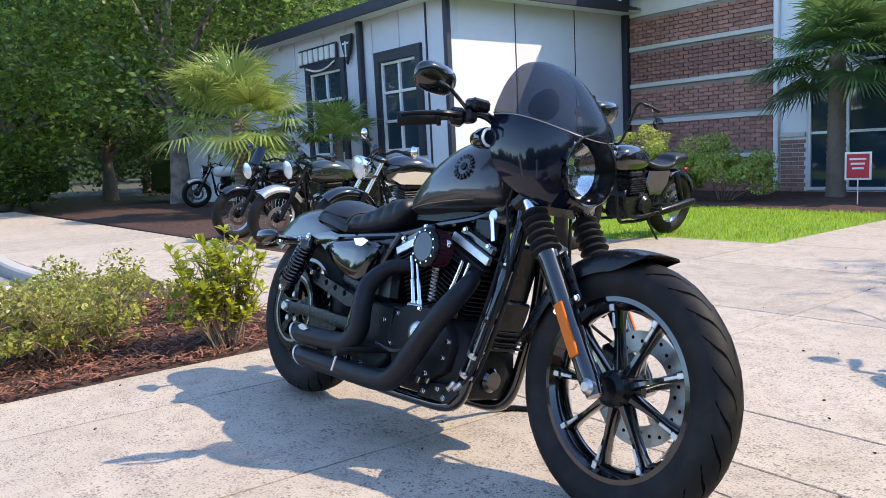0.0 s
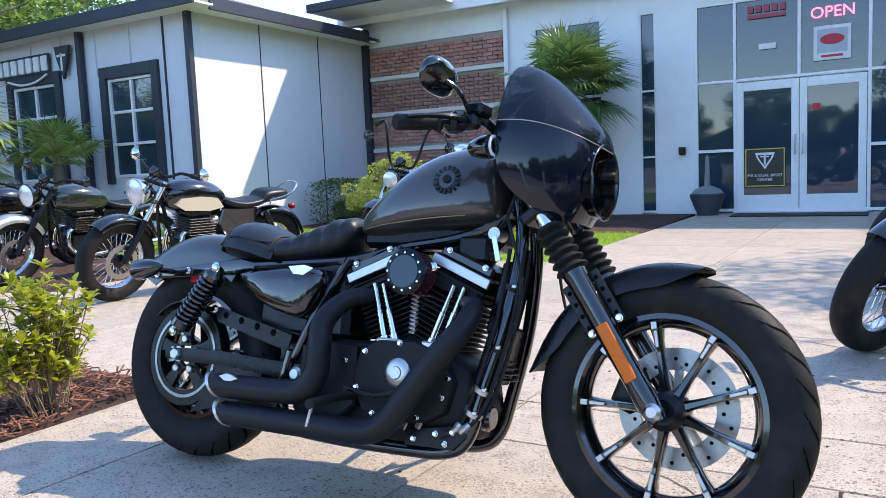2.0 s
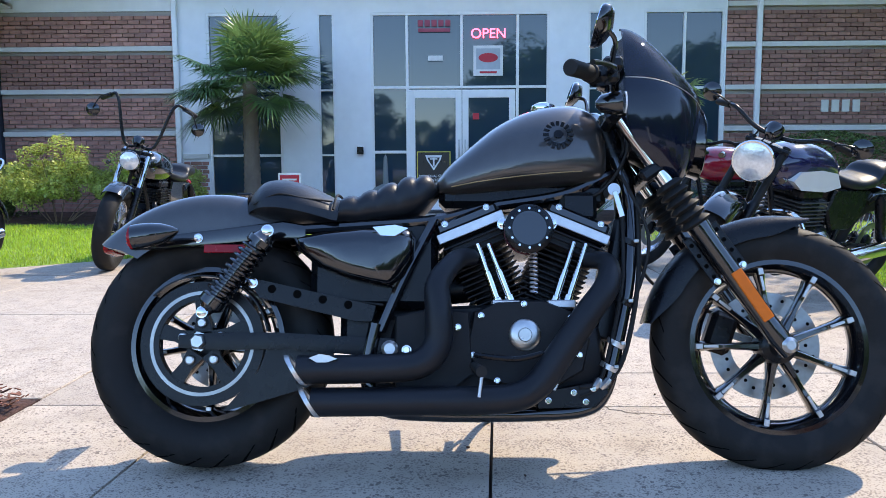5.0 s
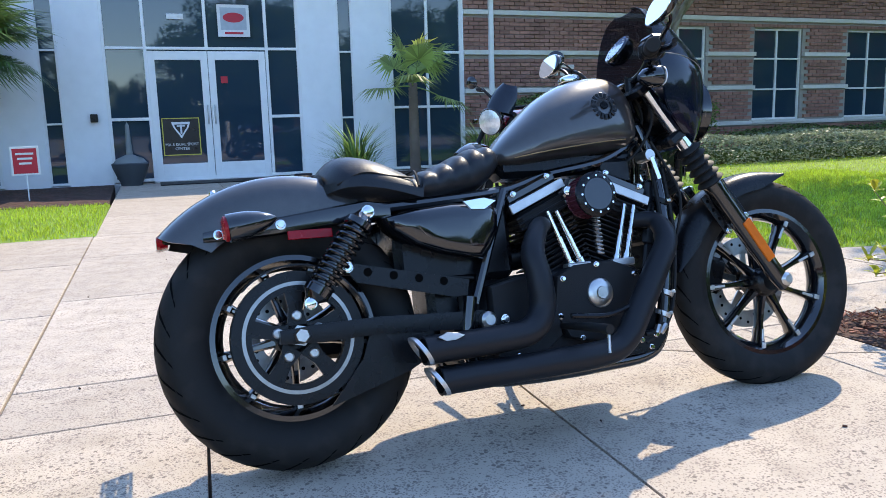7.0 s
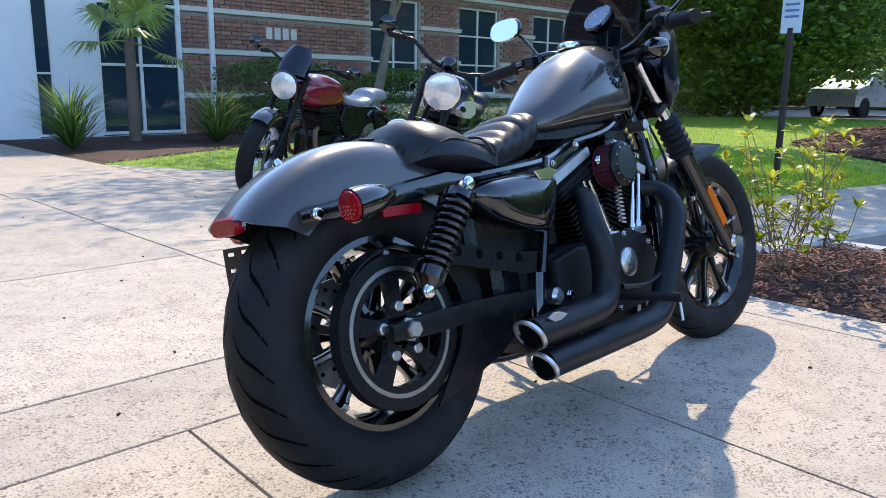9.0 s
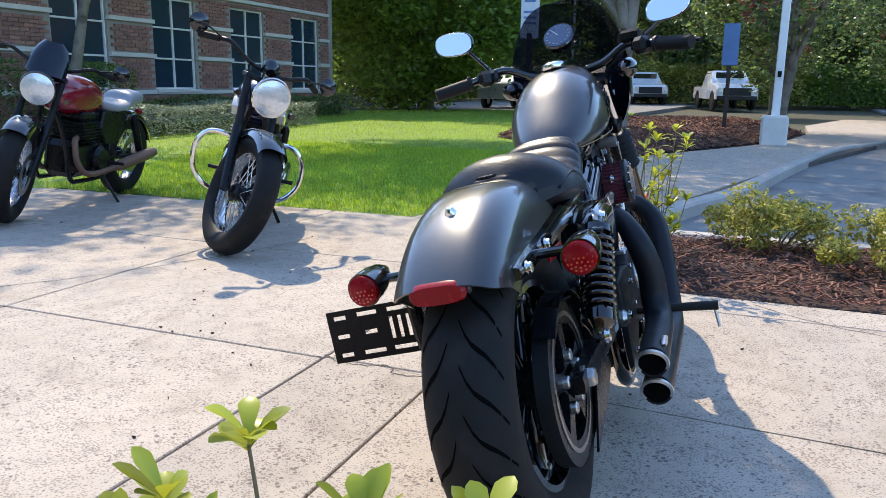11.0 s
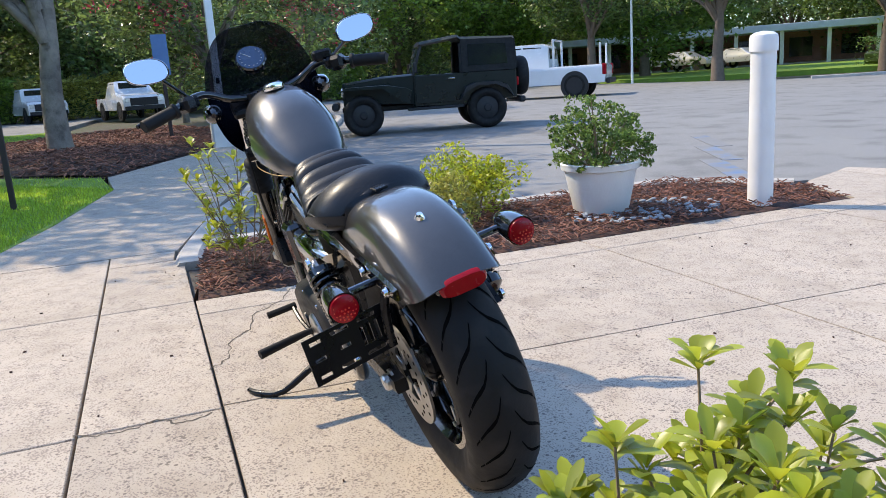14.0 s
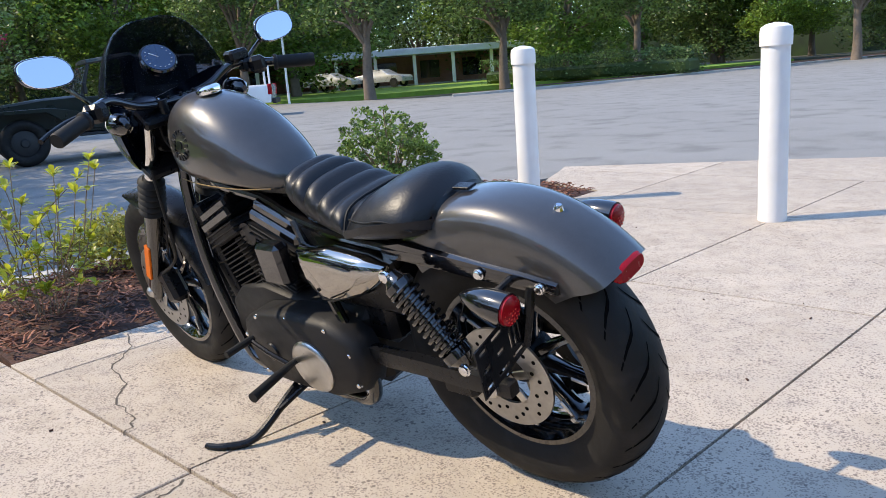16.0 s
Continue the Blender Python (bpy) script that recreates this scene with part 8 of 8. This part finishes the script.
# far low building with a colonnade
fb_m = pose(55, -43, .0, 0, 0, 228)
far = thing("office_building", fb_m, "low brick office building with white eaves and columns", "building")
part("wall", Mesh().box((0, 3, 1.4), (34, .4, 3.2), .01), brick_mat, far)
part("eave", Mesh().box((0, 0, 2.95), (36, 6, .55), .03), mat("pale_eave", (.55, .6, .65), .6), far)
part("plinth", Mesh().box((0, 1, .05), (36, 5, .2), .02), kerb_mat, far)
for k in range(10):
    part("column", Mesh().box((-15.5 + 3.4 * k, -2.4, 1.4), (.3, .3, 2.7), .02), white_paint, far)
for k in range(8):
    part("window", Mesh().box((-14 + 4 * k, 2.78, 1.4), (1.8, .06, 1.6), .01), car_glass, far)
structure("verge_far", slab_poly([(24, -38.5), (33, -26), (60, -24), (70, -44), (50, -60), (20, -60)], -.3, .05), turf, "mown green verge by the far building", "grass verge")
structure("isle_far", bumpy([(21.5, -27.2), (23.5, -30), (15, -62), (11, -60)], .06, .05, .5), mulch_soil, "mulched island in the car park", "mulch bed", 60)

# ---------- signs and posts ----------
sign_blue = mat("sign_blue", (.10, .22, .45), .4)
post_brown = mat("brown_post", (.035, .022, .018), .6)
fs = thing("parking_sign", pose(6.5, 1.85, 0), "tall narrow blue and white sign on a dark post", "sign")
part("post", Mesh().box((0, 0, .68), (.05, .05, 1.5), .006), post_brown, fs)
part("sign_post_top", Mesh().box((.022, 0, 1.62), (.012, .05, .7), .003), post_brown, fs)
part("panel", Mesh().box((-.005, 0, 1.66), (.012, .19, .56), .008), mat("sign_pale", (.62, .68, .74), .4), fs)
part("panel_emblem", Mesh().box((-.0135, 0, 1.80), (.004, .11, .13), .001), sign_blue, fs)
for k in range(3):
    part("panel_line", Mesh().box((-.0135, 0, 1.64 - .055 * k), (.004, .13, .022), .001), sign_blue, fs)
gs = thing("parking_sign", pose(14.2, .15, .05), "small blue sign on a dark brown post in mulch", "sign")
part("post", Mesh().box((0, 0, .7), (.07, .07, 1.4), .008), post_brown, gs)
part("panel", Mesh().box((-.04, 0, 1.65), (.015, .28, .75), .008), sign_blue, gs)
lp = thing("lamp_post", pose(12.75, -.69, .0), "white square light pole on a concrete plinth", "lamp post")
part("plinth", Mesh().box((0, 0, .2), (.42, .42, .55), .03), mat("white_plinth", (.68, .66, .62), .8, 0, .1, 8), lp)
part("pole", Mesh().box((0, 0, 3.9), (.13, .13, 7.0), .012), white_metal, lp)
part("junction_box", Mesh().box((-.08, 0, 1.15), (.05, .06, .1), .01), black_satin, lp)
for x, y, h in ((34, 7.5, 8), (34, -24, 7)):
    p2 = thing("lamp_post", pose(x, y, 0), "slim pale light pole", "lamp post")
    part("pole", Mesh().cyl((0, 0, -.2), (0, 0, h), .07, .05, seg=12), white_metal, p2)
ys = thing("yard_sign", pose(-1.78, 9.0, 0, 0, 0, 8), "small red and white yard sign on a thin wire stake", "sign")
part("stake", Mesh().cyl((0, 0, -.1), (0, 0, .36), .008, seg=8), white_metal, ys)
part("board", Mesh().box((0, 0, .52), (.32, .012, .36), .003), paper, ys)
part("face", Mesh().box((0, -.008, .52), (.27, .004, .31), .001), sign_red, ys)
for k in range(3):
    part("text_bar", Mesh().box((0, -.0115, .61 - .06 * k), (.2 - .03 * k, .002, .025), 0), paper, ys)
un = thing("urn", pose(-.62, 11.3, 0), "dark stone urn planter beside the doors", "planter")
part("bowl", Mesh().lathe((0, 0, 0), (0, 0, .36), [(0, .16), (.15, .17), (.3, .20), (.8, .27), (.95, .28), (1, .25)], 24), mat("urn_stone", (.05, .06, .07), .7), un)
part("lid", Mesh().lathe((0, 0, .36), (0, 0, 1.0), [(0, .25), (.1, .2), (.2, .05), (.9, .03), (1, .0)], 20), mat("urn_pale", (.2, .22, .22), .7), un)
blue_line = mat("worn_blue_paint", (.10, .19, .34), .85, 0, .3, 5, col2=(.2, .2, .2), mix=1.0)
mk_ = Mesh()
for k in range(3):
    mk_.box((4.38 + 1.10 * k, -4.59 + -0.82 * k, ROAD_Z + .003), (.22, 1.5, .003), 0, Matrix.Rotation(radians(62), 3, 'Z'))
structure("bay_marking", mk_, blue_line, "worn blue painted parking marking", "road marking")

# ---------- bricks ----------
brick_cache = {}


def brick_piece(w):
    key = round(w, 3)
    if key not in brick_cache:
        brick_cache[key] = fix(Mesh().box((0, 0, 0), (w, .05, .062), .003).data("brick", brick_mat, 0))
    return brick_cache[key]


def brick_wall(x0, x1, z0, z1, holes, bands, limit):
    """Courses of bricks: those of a stretch as pieces, the rest joined."""
    joined, count, z, row = Mesh(), 0, z0, 0
    while z + .065 < z1:
        if not any(abs(z + .035 - b) < .075 for b in bands):
            x = x0 - (.1 if row % 2 else 0)
            while x < x1:
                a, b = max(x, x0), min(x + .2, x1)
                x += .212
                if b - a < .03 or any(a < h[1] and b > h[0] and z + .065 > h[2] - .07 and z < h[3] for h in holes):
                    continue
                if count < limit and 2.15 < z < 2.85:
                    count += 1
                    part("brick", brick_piece(b - a), None, building, place=pose((a + b) / 2, FY + .012, z + .031))
                else:
                    joined.box(((a + b) / 2, FY + .012, z + .031), (b - a, .05, .062), .0)
        z += .075
        row += 1
    ob = part("bricks", joined.data("bricks", brick_mat, 0), None, building)
    ob["kind"] = "stuff"


brick_wall(-7.5, -4.39, 0, 3.5, [], (.65, 1.39, 2.13, 2.87), 150)
brick_wall(5.3, 19.5, 0, 4.0, BRICKWIN, (.66, 1.42, 2.13, 2.86, 3.55), 150)
brick_wall(-4.27, -3.83, 0, .93, [], (), 0)
